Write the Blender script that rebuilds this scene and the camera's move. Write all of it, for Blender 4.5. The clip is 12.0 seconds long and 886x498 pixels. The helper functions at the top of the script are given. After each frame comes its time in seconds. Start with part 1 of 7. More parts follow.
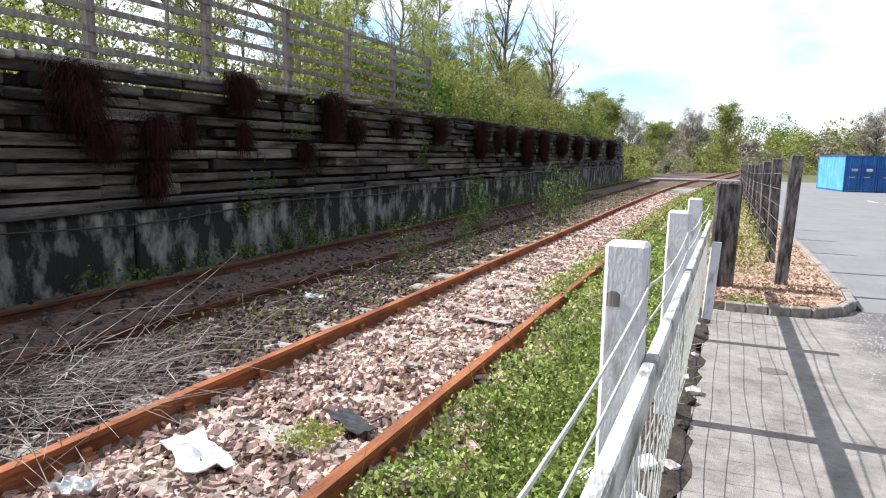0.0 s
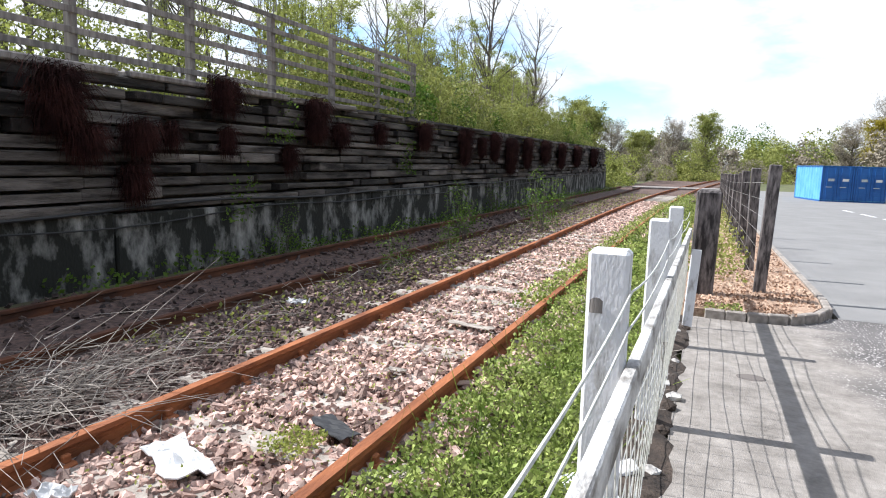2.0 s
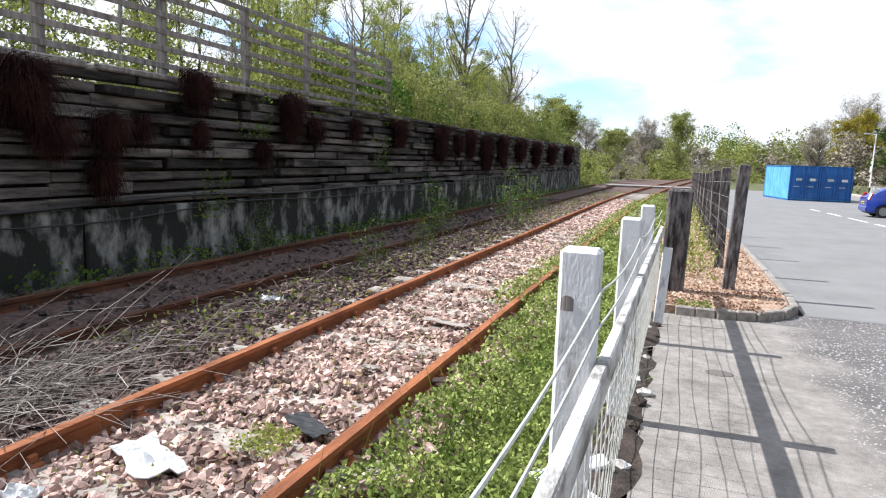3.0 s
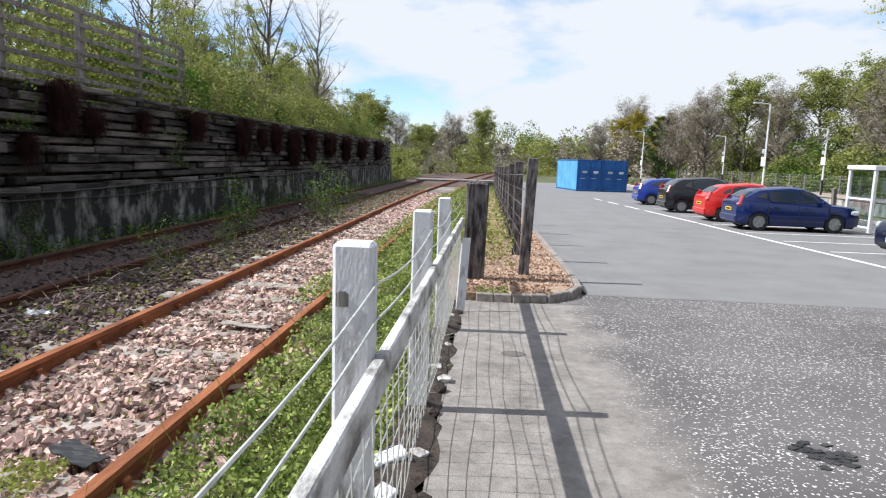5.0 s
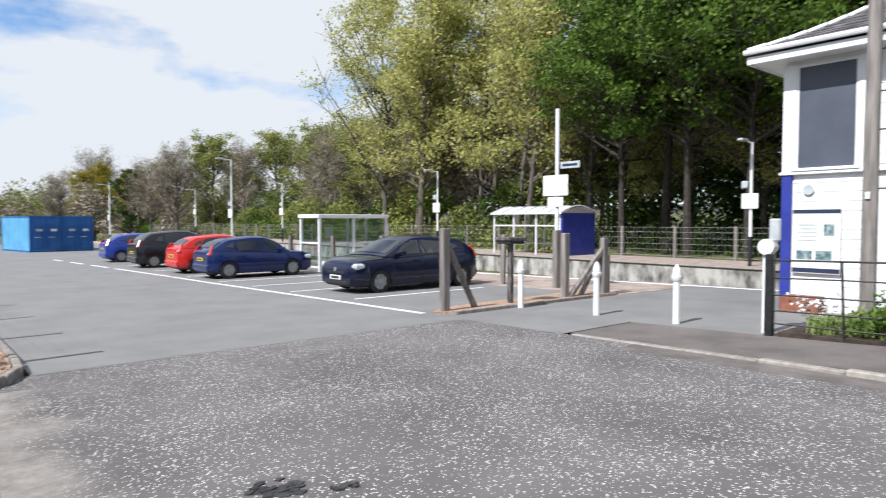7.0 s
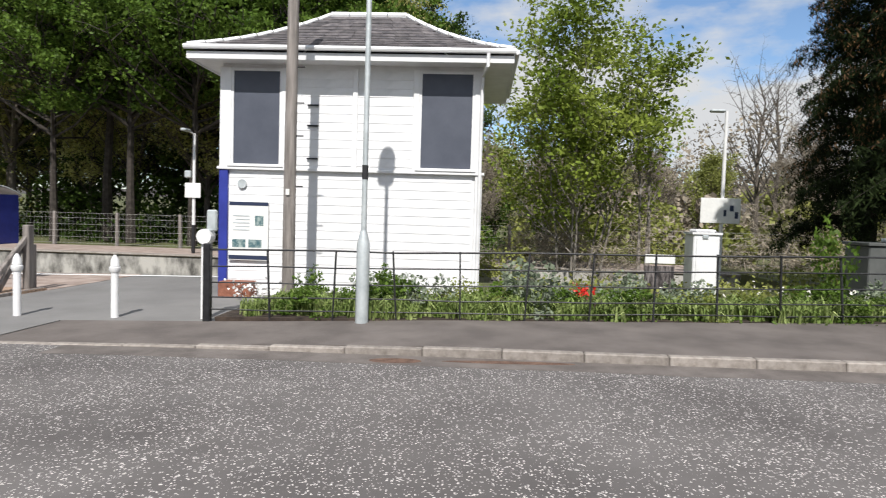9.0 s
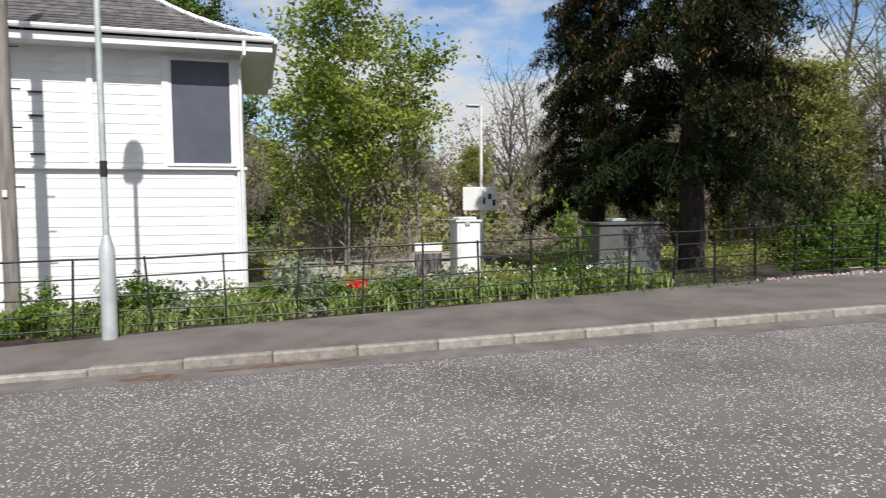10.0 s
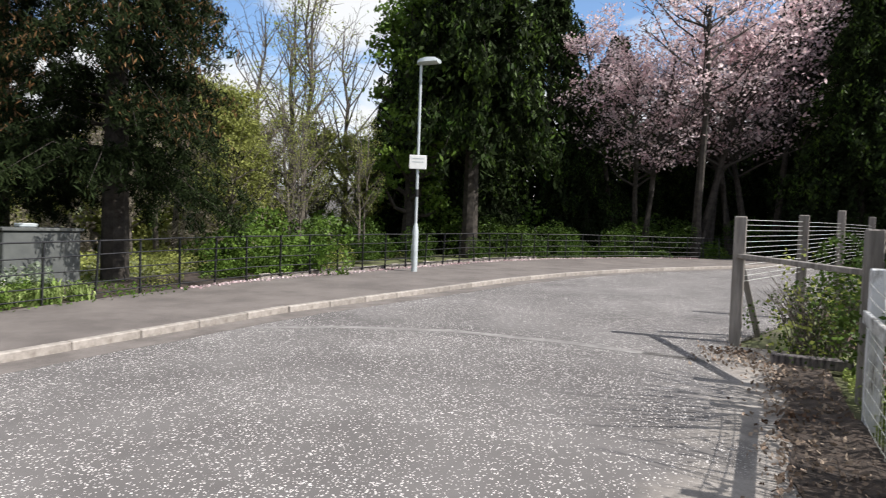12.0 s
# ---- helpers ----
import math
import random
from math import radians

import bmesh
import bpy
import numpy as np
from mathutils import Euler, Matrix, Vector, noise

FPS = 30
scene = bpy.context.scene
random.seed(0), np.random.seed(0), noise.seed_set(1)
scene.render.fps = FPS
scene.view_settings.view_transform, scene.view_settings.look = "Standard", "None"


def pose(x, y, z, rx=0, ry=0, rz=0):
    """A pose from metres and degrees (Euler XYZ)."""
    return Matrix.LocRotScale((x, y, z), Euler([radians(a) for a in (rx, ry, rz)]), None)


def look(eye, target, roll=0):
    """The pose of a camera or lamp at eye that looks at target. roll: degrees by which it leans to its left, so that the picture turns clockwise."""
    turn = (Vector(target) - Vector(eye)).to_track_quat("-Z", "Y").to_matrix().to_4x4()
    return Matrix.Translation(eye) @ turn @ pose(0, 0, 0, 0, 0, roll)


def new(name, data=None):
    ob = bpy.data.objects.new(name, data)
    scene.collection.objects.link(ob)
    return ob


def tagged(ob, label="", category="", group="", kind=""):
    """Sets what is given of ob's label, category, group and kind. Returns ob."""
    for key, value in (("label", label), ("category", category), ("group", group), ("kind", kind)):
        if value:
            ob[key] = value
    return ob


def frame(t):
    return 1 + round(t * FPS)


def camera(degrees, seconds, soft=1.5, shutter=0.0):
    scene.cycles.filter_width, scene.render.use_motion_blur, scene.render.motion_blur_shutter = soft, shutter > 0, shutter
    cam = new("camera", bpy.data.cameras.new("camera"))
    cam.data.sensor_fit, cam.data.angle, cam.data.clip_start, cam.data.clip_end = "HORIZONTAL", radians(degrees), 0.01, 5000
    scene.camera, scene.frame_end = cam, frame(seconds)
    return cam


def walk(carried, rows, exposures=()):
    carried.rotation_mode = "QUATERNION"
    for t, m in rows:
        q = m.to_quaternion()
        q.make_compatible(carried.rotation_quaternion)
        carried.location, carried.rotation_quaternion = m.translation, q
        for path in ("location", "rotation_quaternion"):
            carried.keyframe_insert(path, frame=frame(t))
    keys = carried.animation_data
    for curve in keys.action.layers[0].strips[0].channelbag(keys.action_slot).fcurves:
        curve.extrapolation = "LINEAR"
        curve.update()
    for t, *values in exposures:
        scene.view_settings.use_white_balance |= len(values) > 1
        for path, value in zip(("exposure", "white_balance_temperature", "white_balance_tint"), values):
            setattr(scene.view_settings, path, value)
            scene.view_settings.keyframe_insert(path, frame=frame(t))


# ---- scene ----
cam = camera(69.06, 12.0, soft=1.1, shutter=0.15)
# seconds, eye, yaw to the left of +y, pitch up, lean
ROWS = [
    (0.0, -0.000, 0.000, 1.550, 23.79, -8.36, 0.94),
    (0.5, -0.002, 0.005, 1.548, 23.16, -8.35, 1.33),
    (1.0, -0.003, 0.007, 1.552, 22.47, -8.29, 1.21),
    (1.5, -0.002, -0.011, 1.554, 22.67, -8.00, 1.31),
    (2.0, -0.000, -0.019, 1.553, 22.28, -7.80, 1.54),
    (2.5, 0.005, -0.033, 1.559, 21.93, -7.92, 1.79),
    (4.5, 0.075, 0.033, 1.562, 7.99, -7.93, 1.92),
    (5.0, 0.133, 0.065, 1.555, 3.73, -7.90, 1.91),
    (5.5, 0.225, 0.085, 1.558, -2.56, -7.48, 1.22),
    (6.0, 0.331, 0.115, 1.562, -8.49, -4.84, 0.92),
    (6.5, 0.433, 0.159, 1.561, -22.23, -4.31, -0.66),
    (7.0, 0.447, 0.176, 1.555, -40.14, -2.46, -0.01),
    (9.0, 0.509, 0.091, 1.602, -86.64, -2.91, 1.74),
    (9.5, 0.588, 0.002, 1.603, -95.30, -3.11, 0.60),
    (10.0, 0.629, -0.042, 1.615, -106.24, -3.32, -0.56),
    (10.5, 0.669, 0.018, 1.631, -119.06, -3.21, -1.07),
    (11.0, 0.616, 0.065, 1.652, -131.33, -3.53, 0.08),
    (11.5, 0.602, 0.065, 1.665, -143.79, -2.63, 1.86),
    (12.0, 0.581, 0.031, 1.668, -154.48, -2.03, 2.10),
]


def eye_pose(x, y, z, yaw, pitch, lean):
    return pose(x, y, z, 0, 0, yaw) @ pose(0, 0, 0, 90 + pitch) @ pose(0, 0, 0, 0, 0, lean)


walk(cam, [(r[0], eye_pose(*r[1:])) for r in ROWS], [(t, stops, 6100 if t < 8 else 6450, 10) for t, stops in ((0.0, 0.77), (2.5, 0.75), (4.5, 0.48), (5.5, 0.32), (6.5, 0.23), (7.0, 0.31), (9.0, 0.06), (10.5, 0.04), (11.3, 0.24), (12.0, 0.5))])

# ---- light ----
SUN_EL, SUN_AZ = 47.5, 3.5
world = bpy.data.worlds.new("sky")
scene.world = world
world.use_nodes = True
wn, wl = world.node_tree.nodes, world.node_tree.links
wn.clear()
sky = wn.new("ShaderNodeTexSky")
sky.sky_type, sky.sun_disc = "NISHITA", False
sky.sun_elevation, sky.sun_rotation = radians(SUN_EL), radians(270 - SUN_AZ)
sky.air_density, sky.dust_density, sky.ozone_density = 1.0, 0.2, 4.0
w_co = wn.new("ShaderNodeTexCoord")
w_map = wn.new("ShaderNodeMapping")
w_map.inputs["Scale"].default_value = (1.0, 1.0, 2.6)
w_map.inputs["Location"].default_value = (0.35, 0.62, 0.0)
w_noise = wn.new("ShaderNodeTexNoise")
w_noise.inputs["Scale"].default_value, w_noise.inputs["Detail"].default_value = 2.1, 9.0
w_noise.inputs["Roughness"].default_value = 0.55
w_ramp = wn.new("ShaderNodeValToRGB")
w_ramp.color_ramp.elements[0].position, w_ramp.color_ramp.elements[1].position = 0.415, 0.505
w_cloud = wn.new("ShaderNodeMix")
w_cloud.data_type = "RGBA"
w_cloud.inputs[7].default_value = (12.6, 12.8, 13.0, 1)
bg = wn.new("ShaderNodeBackground")
bg.inputs["Strength"].default_value = 0.054
w_out = wn.new("ShaderNodeOutputWorld")
wl.new(w_co.outputs["Generated"], w_map.inputs["Vector"])
wl.new(w_map.outputs["Vector"], w_noise.inputs["Vector"])
wl.new(w_noise.outputs["Fac"], w_ramp.inputs["Fac"])
wl.new(w_ramp.outputs["Color"], w_cloud.inputs[0])
w_gain = wn.new("ShaderNodeVectorMath")
w_gain.operation = "SCALE"
w_gain.inputs["Scale"].default_value = 2.5
wl.new(sky.outputs["Color"], w_gain.inputs[0])
wl.new(w_gain.outputs[0], w_cloud.inputs[6])
wl.new(w_cloud.outputs[2], bg.inputs["Color"])
wl.new(bg.outputs["Background"], w_out.inputs["Surface"])

sun = new("sun", bpy.data.lights.new("sun", "SUN"))
sun.data.energy, sun.data.angle, sun.data.color = 5.0, radians(0.53), (1.0, 0.965, 0.91)
ce = math.cos(radians(SUN_EL))
sun.matrix_world = look((-30, 0, 40), (-30 + ce * math.cos(radians(SUN_AZ)), ce * math.sin(radians(SUN_AZ)), 40 - math.sin(radians(SUN_EL))))


# ---- materials ----
def mat(name, a, b, scale=4.0, rough=0.8, metal=0.0, bump=0.2, fine=0.0, contrast=(0.35, 0.65), piece=0.0, leaf=0.0, stretch=(1, 1, 1), coat=0.0, spec=0.5):
    """Two colours mixed by noise at two scales, relief, a change from piece to piece, light through leaves."""
    m = bpy.data.materials.new(name)
    m.use_nodes = True
    n, l = m.node_tree.nodes, m.node_tree.links
    p = n["Principled BSDF"]
    co = n.new("ShaderNodeTexCoord")
    mp = n.new("ShaderNodeMapping")
    mp.inputs["Scale"].default_value = stretch
    l.new(co.outputs["Object"], mp.inputs["Vector"])
    t1 = n.new("ShaderNodeTexNoise")
    t1.inputs["Scale"].default_value, t1.inputs["Detail"].default_value, t1.inputs["Roughness"].default_value = scale, 6, 0.62
    l.new(mp.outputs["Vector"], t1.inputs["Vector"])
    r = n.new("ShaderNodeValToRGB")
    r.color_ramp.elements[0].position, r.color_ramp.elements[1].position = contrast
    r.color_ramp.elements[0].color, r.color_ramp.elements[1].color = (*a, 1), (*b, 1)
    l.new(t1.outputs["Fac"], r.inputs["Fac"])
    out = r.outputs["Color"]
    if piece:
        hsv = n.new("ShaderNodeHueSaturation")
        rng = n.new("ShaderNodeMapRange")
        rng.inputs["To Min"].default_value, rng.inputs["To Max"].default_value = 1 - piece, 1 + piece
        if leaf or fine < 0:
            g = n.new("ShaderNodeNewGeometry")
            l.new(g.outputs["Random Per Island"], rng.inputs["Value"])
        else:
            o = n.new("ShaderNodeObjectInfo")
            l.new(o.outputs["Random"], rng.inputs["Value"])
        l.new(rng.outputs["Result"], hsv.inputs["Value"])
        l.new(out, hsv.inputs["Color"])
        out = hsv.outputs["Color"]
    l.new(out, p.inputs["Base Color"])
    p.inputs["Roughness"].default_value, p.inputs["Metallic"].default_value = rough, metal
    p.inputs["Coat Weight"].default_value, p.inputs["Specular IOR Level"].default_value = coat, min(spec, 0.15) if leaf else spec
    if bump:
        t2 = n.new("ShaderNodeTexNoise")
        t2.inputs["Scale"].default_value, t2.inputs["Detail"].default_value = abs(fine) or scale * 8, 4
        l.new(mp.outputs["Vector"], t2.inputs["Vector"])
        bm_ = n.new("ShaderNodeBump")
        bm_.inputs["Strength"].default_value, bm_.inputs["Distance"].default_value = bump, 0.02
        l.new(t2.outputs["Fac"], bm_.inputs["Height"])
        l.new(bm_.outputs["Normal"], p.inputs["Normal"])
    if leaf:
        tr = n.new("ShaderNodeBsdfTranslucent")
        l.new(out, tr.inputs["Color"])
        mix = n.new("ShaderNodeMixShader")
        mix.inputs[0].default_value = leaf
        l.new(p.outputs[0], mix.inputs[1])
        l.new(tr.outputs[0], mix.inputs[2])
        l.new(mix.outputs[0], n["Material Output"].inputs["Surface"])
    return m


def plain(name, c, rough=0.5, metal=0.0, coat=0.0, emit=0.0):
    m = mat(name, tuple(v * 0.9 for v in c), c, 9.0, rough, metal, 0.03, coat=coat)
    return m


def chip_road():
    """Dark binder with pale stone chips pressed into it, worn by wheels."""
    m = mat("chip_seal", (0.098, 0.089, 0.087), (0.158, 0.146, 0.142), 0.55, 0.85, 0, 0.5, 160)
    n, l = m.node_tree.nodes, m.node_tree.links
    p = n["Principled BSDF"]
    old = p.inputs["Base Color"].links[0].from_socket
    co = n["Texture Coordinate"]
    v = n.new("ShaderNodeTexVoronoi")
    v.inputs["Scale"].default_value = 62
    warp = n.new("ShaderNodeTexNoise")
    warp.inputs["Scale"].default_value = 90
    l.new(co.outputs["Object"], warp.inputs["Vector"])
    bent = n.new("ShaderNodeVectorMath")
    bent.operation = "MULTIPLY_ADD"
    bent.inputs[1].default_value = (0.022, 0.022, 0.0)
    l.new(warp.outputs["Color"], bent.inputs[0])
    l.new(co.outputs["Object"], bent.inputs[2])
    l.new(bent.outputs[0], v.inputs["Vector"])
    big = n.new("ShaderNodeTexNoise")
    big.inputs["Scale"].default_value, big.inputs["Detail"].default_value = 0.8, 5
    l.new(co.outputs["Object"], big.inputs["Vector"])
    cell = n.new("ShaderNodeSeparateColor")
    l.new(v.outputs["Color"], cell.inputs["Color"])
    cut = n.new("ShaderNodeMath")
    cut.operation = "MULTIPLY_ADD"
    cut.inputs[1].default_value, cut.inputs[2].default_value = 0.82, -0.07
    l.new(big.outputs["Fac"], cut.inputs[0])
    near = n.new("ShaderNodeMath")
    near.operation = "LESS_THAN"
    l.new(cell.outputs["Red"], near.inputs[0])
    l.new(cut.outputs[0], near.inputs[1])
    core = n.new("ShaderNodeMath")
    core.operation = "LESS_THAN"
    size = n.new("ShaderNodeMath")
    size.operation = "MULTIPLY_ADD"
    size.inputs[1].default_value, size.inputs[2].default_value = 0.42, 0.12
    l.new(cell.outputs["Green"], size.inputs[0])
    l.new(size.outputs[0], core.inputs[1])
    l.new(v.outputs["Distance"], core.inputs[0])
    both = n.new("ShaderNodeMath")
    both.operation = "MULTIPLY"
    l.new(near.outputs[0], both.inputs[0])
    l.new(core.outputs[0], both.inputs[1])
    mix = n.new("ShaderNodeMix")
    mix.data_type = "RGBA"
    mix.inputs[7].default_value = (0.74, 0.695, 0.67, 1)
    l.new(both.outputs[0], mix.inputs[0])
    l.new(old, mix.inputs[6])
    l.new(mix.outputs[2], p.inputs["Base Color"])
    return m




def worn_edge():
    """Pale trodden concrete that wears away raggedly into the chip-sealed road."""
    m = chip_road()
    m.name = "worn_concrete_path"
    n, l = m.node_tree.nodes, m.node_tree.links
    p, co = n["Principled BSDF"], n["Texture Coordinate"]
    road_col = p.inputs["Base Color"].links[0].from_socket
    grain = n.new("ShaderNodeTexNoise")
    grain.inputs["Scale"].default_value, grain.inputs["Detail"].default_value, grain.inputs["Roughness"].default_value = 3.4, 12, 0.8
    l.new(co.outputs["Object"], grain.inputs["Vector"])
    tone = n.new("ShaderNodeValToRGB")
    tone.color_ramp.elements[0].position, tone.color_ramp.elements[1].position = 0.32, 0.68
    tone.color_ramp.elements[0].color, tone.color_ramp.elements[1].color = (0.135, 0.119, 0.105, 1), (0.37, 0.335, 0.305, 1)
    l.new(grain.outputs["Fac"], tone.inputs["Fac"])
    xyz = n.new("ShaderNodeSeparateXYZ")
    l.new(co.outputs["Object"], xyz.inputs[0])
    rag = n.new("ShaderNodeTexNoise")
    rag.inputs["Scale"].default_value, rag.inputs["Detail"].default_value = 1.5, 7
    l.new(co.outputs["Object"], rag.inputs["Vector"])
    edge = n.new("ShaderNodeMath")
    edge.operation = "MULTIPLY_ADD"
    edge.inputs[1].default_value = 1.5
    l.new(rag.outputs["Fac"], edge.inputs[0])
    back = n.new("ShaderNodeMapRange")
    back.inputs["From Min"].default_value, back.inputs["From Max"].default_value = -1.0, -5.0
    back.inputs["To Min"].default_value, back.inputs["To Max"].default_value = 0.0, 0.5
    l.new(xyz.outputs["Y"], back.inputs["Value"])
    shift = n.new("ShaderNodeMath")
    shift.operation = "ADD"
    l.new(xyz.outputs["X"], shift.inputs[0])
    l.new(back.outputs["Result"], shift.inputs[1])
    l.new(shift.outputs[0], edge.inputs[2])
    far = n.new("ShaderNodeMapRange")
    far.inputs["From Min"].default_value, far.inputs["From Max"].default_value = 1.75, 2.3
    l.new(edge.outputs[0], far.inputs["Value"])
    mix = n.new("ShaderNodeMix")
    mix.data_type = "RGBA"
    l.new(far.outputs["Result"], mix.inputs[0])
    l.new(tone.outputs["Color"], mix.inputs[6])
    l.new(road_col, mix.inputs[7])
    l.new(mix.outputs[2], p.inputs["Base Color"])
    return m


ROAD = chip_road()
WORN_PATH = worn_edge()
TARMAC = mat("smooth_tarmac", (0.18, 0.175, 0.172), (0.222, 0.216, 0.212), 0.9, 0.85, 0, 0.25, 220)
FOOTWAY = mat("footway_tarmac", (0.105, 0.09, 0.083), (0.168, 0.146, 0.134), 1.2, 0.9, 0, 0.3, 200)
PATH = mat("worn_concrete_path", (0.125, 0.113, 0.105), (0.335, 0.308, 0.288), 3.1, 0.9, 0, 0.35, 90, (0.3, 0.7))
KERB = mat("kerb_concrete", (0.19, 0.165, 0.145), (0.34, 0.305, 0.275), 9, 0.9, 0, 0.3, 60, piece=0.14)
EARTH = mat("earth_and_grass", (0.06, 0.055, 0.03), (0.13, 0.15, 0.05), 1.1, 0.95, 0, 0.6, 25)
BALLAST = mat("ballast_bed", (0.05, 0.032, 0.026), (0.16, 0.10, 0.08), 14, 0.95, 0, 0.8, 40)
STONE = mat("pink_ballast_stone", (0.185, 0.108, 0.085), (0.62, 0.45, 0.385), 6, 0.9, 0, 0.3, -60, piece=0.7)
DULL_STONE = mat("dirty_ballast_stone", (0.07, 0.044, 0.038), (0.24, 0.165, 0.14), 6, 0.9, 0, 0.3, -60, piece=0.5)
# Rust for the siding rails, with the wall's shade painted into it.
SHADED_RUST = mat("shaded_rusted_rail", (0.05, 0.02, 0.012), (0.16, 0.06, 0.028), 7, 0.9, 0.05, 0.4, 60, stretch=(1, 0.25, 1))
RUST = mat("rusted_rail", (0.16, 0.05, 0.018), (0.36, 0.125, 0.045), 7, 0.85, 0.1, 0.4, 60, stretch=(1, 0.25, 1))
TIE = mat("weathered_sleeper", (0.22, 0.19, 0.16), (0.42, 0.37, 0.33), 5, 0.9, 0, 0.4, 50, piece=0.2)
DARK_BARK = mat("dark_conifer_bark", (0.02, 0.016, 0.013), (0.06, 0.05, 0.042), 6, 0.95, 0, 0.5, 30)
OLD_TIMBER = mat("old_dark_sleeper", (0.010, 0.008, 0.007), (0.175, 0.155, 0.14), 4.0, 0.95, 0, 0.9, 45, (0.38, 0.68), piece=0.6, stretch=(1, 0.22, 1.6))
SLEEPER_END = mat("tarred_sleeper_end", (0.006, 0.005, 0.005), (0.04, 0.032, 0.028), 7, 0.95, 0, 0.8, 45, piece=0.5)
OLD_CONCRETE = mat("stained_concrete", (0.016, 0.017, 0.014), (0.42, 0.41, 0.39), 3.0, 0.95, 0, 0.7, 30, (0.48, 0.75), stretch=(1, 1, 0.55))
GREY_WOOD = mat("grey_weathered_wood", (0.13, 0.115, 0.105), (0.30, 0.27, 0.25), 4, 0.9, 0, 0.5, 70, piece=0.2, stretch=(3, 3, 0.25))
DARK_WOOD = mat("dark_weathered_wood", (0.03, 0.025, 0.026), (0.30, 0.265, 0.26), 7, 0.9, 0, 0.6, 70, (0.42, 0.72), stretch=(2.5, 2.5, 0.5))
WHITE_WOOD = mat("peeling_white_paint", (0.26, 0.24, 0.22), (0.72, 0.72, 0.745), 6, 0.75, 0, 0.35, 60, (0.34, 0.48), stretch=(1.6, 1.6, 0.5))
WHITE_PAINT = mat("white_paint", (0.70, 0.70, 0.70), (0.82, 0.82, 0.83), 2, 0.55, 0, 0.08, 40, piece=0.03)
BLUE_PAINT = mat("royal_blue_paint", (0.02, 0.03, 0.22), (0.03, 0.045, 0.30), 3, 0.45, 0, 0.05)
WIRE = mat("galvanised_wire", (0.5, 0.5, 0.48), (0.75, 0.74, 0.70), 20, 0.45, 0.4, 0.05)
IRON = mat("black_painted_iron", (0.008, 0.008, 0.010), (0.022, 0.022, 0.025), 12, 0.45, 0, 0.15)
SLATE = mat("roof_slate", (0.055, 0.05, 0.055), (0.14, 0.125, 0.125), 6, 0.75, 0, 0.35, 50, piece=0.3)
GALV = mat("galvanised_steel", (0.42, 0.46, 0.47), (0.62, 0.66, 0.67), 3, 0.45, 0.3, 0.08)
PANEL_GREY = mat("dark_grey_shutter", (0.062, 0.07, 0.095), (0.078, 0.087, 0.115), 2, 0.5, 0, 0.03)
LINE = mat("worn_road_paint", (0.40, 0.40, 0.40), (0.82, 0.82, 0.81), 7, 0.7, 0, 0.2, 120, (0.25, 0.45))
MULCH = mat("bark_mulch", (0.24, 0.15, 0.10), (0.52, 0.37, 0.27), 22, 0.95, 0, 0.9, 60)
SOIL = mat("dark_soil", (0.02, 0.014, 0.011), (0.075, 0.053, 0.04), 6, 0.95, 0, 0.8, 40)
BARK = mat("tree_bark", (0.055, 0.045, 0.038), (0.17, 0.145, 0.12), 6, 0.95, 0, 0.6, 30, stretch=(2, 2, 0.4))
PALE_BARK = mat("pale_bark", (0.16, 0.14, 0.12), (0.34, 0.31, 0.28), 6, 0.95, 0, 0.5, 30, stretch=(2, 2, 0.5))
LEAF_SPRING = mat("spring_leaf", (0.20, 0.24, 0.05), (0.38, 0.40, 0.12), 0.7, 0.6, 0, 0, piece=0.35, leaf=0.5)
LEAF_PALE = mat("pale_opening_leaf", (0.36, 0.365, 0.11), (0.56, 0.54, 0.22), 0.5, 0.6, 0, 0, piece=0.35, leaf=0.5)
LEAF_GREEN = mat("green_leaf", (0.055, 0.11, 0.015), (0.15, 0.23, 0.04), 0.7, 0.5, 0, 0, piece=0.35, leaf=0.35)
LEAF_DEEP = mat("deep_green_leaf", (0.018, 0.042, 0.006), (0.075, 0.12, 0.02), 0.7, 0.5, 0, 0, piece=0.45, leaf=0.25)
LEAF_FRESH = mat("fresh_leaf", (0.12, 0.18, 0.022), (0.34, 0.40, 0.08), 0.7, 0.5, 0, 0, piece=0.35, leaf=0.4)
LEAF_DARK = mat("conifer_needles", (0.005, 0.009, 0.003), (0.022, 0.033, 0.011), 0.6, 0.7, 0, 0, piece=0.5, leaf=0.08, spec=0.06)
LEAF_BRONZE = mat("bronze_shoots", (0.11, 0.058, 0.027), (0.22, 0.122, 0.052), 0.7, 0.6, 0, 0, piece=0.35, leaf=0.25)
LEAF_OLIVE = mat("olive_leaf", (0.18, 0.21, 0.05), (0.34, 0.35, 0.11), 0.5, 0.6, 0, 0, piece=0.35, leaf=0.35)
LEAF_YELLOW = mat("yellow_catkin", (0.26, 0.21, 0.02), (0.36, 0.31, 0.05), 0.4, 0.6, 0, 0, piece=0.3, leaf=0.35)
LEAF_TWIG = mat("bare_twig_haze", (0.21, 0.18, 0.14), (0.38, 0.33, 0.26), 0.5, 0.8, 0, 0, piece=0.3, leaf=0.1)
BLOSSOM = mat("cherry_blossom", (0.46, 0.29, 0.31), (0.90, 0.77, 0.78), 0.9, 0.6, 0, 0, piece=0.35, leaf=0.5)
WEED = mat("low_weeds", (0.11, 0.17, 0.03), (0.42, 0.47, 0.15), 2.6, 0.6, 0, 0, piece=0.5, leaf=0.3)
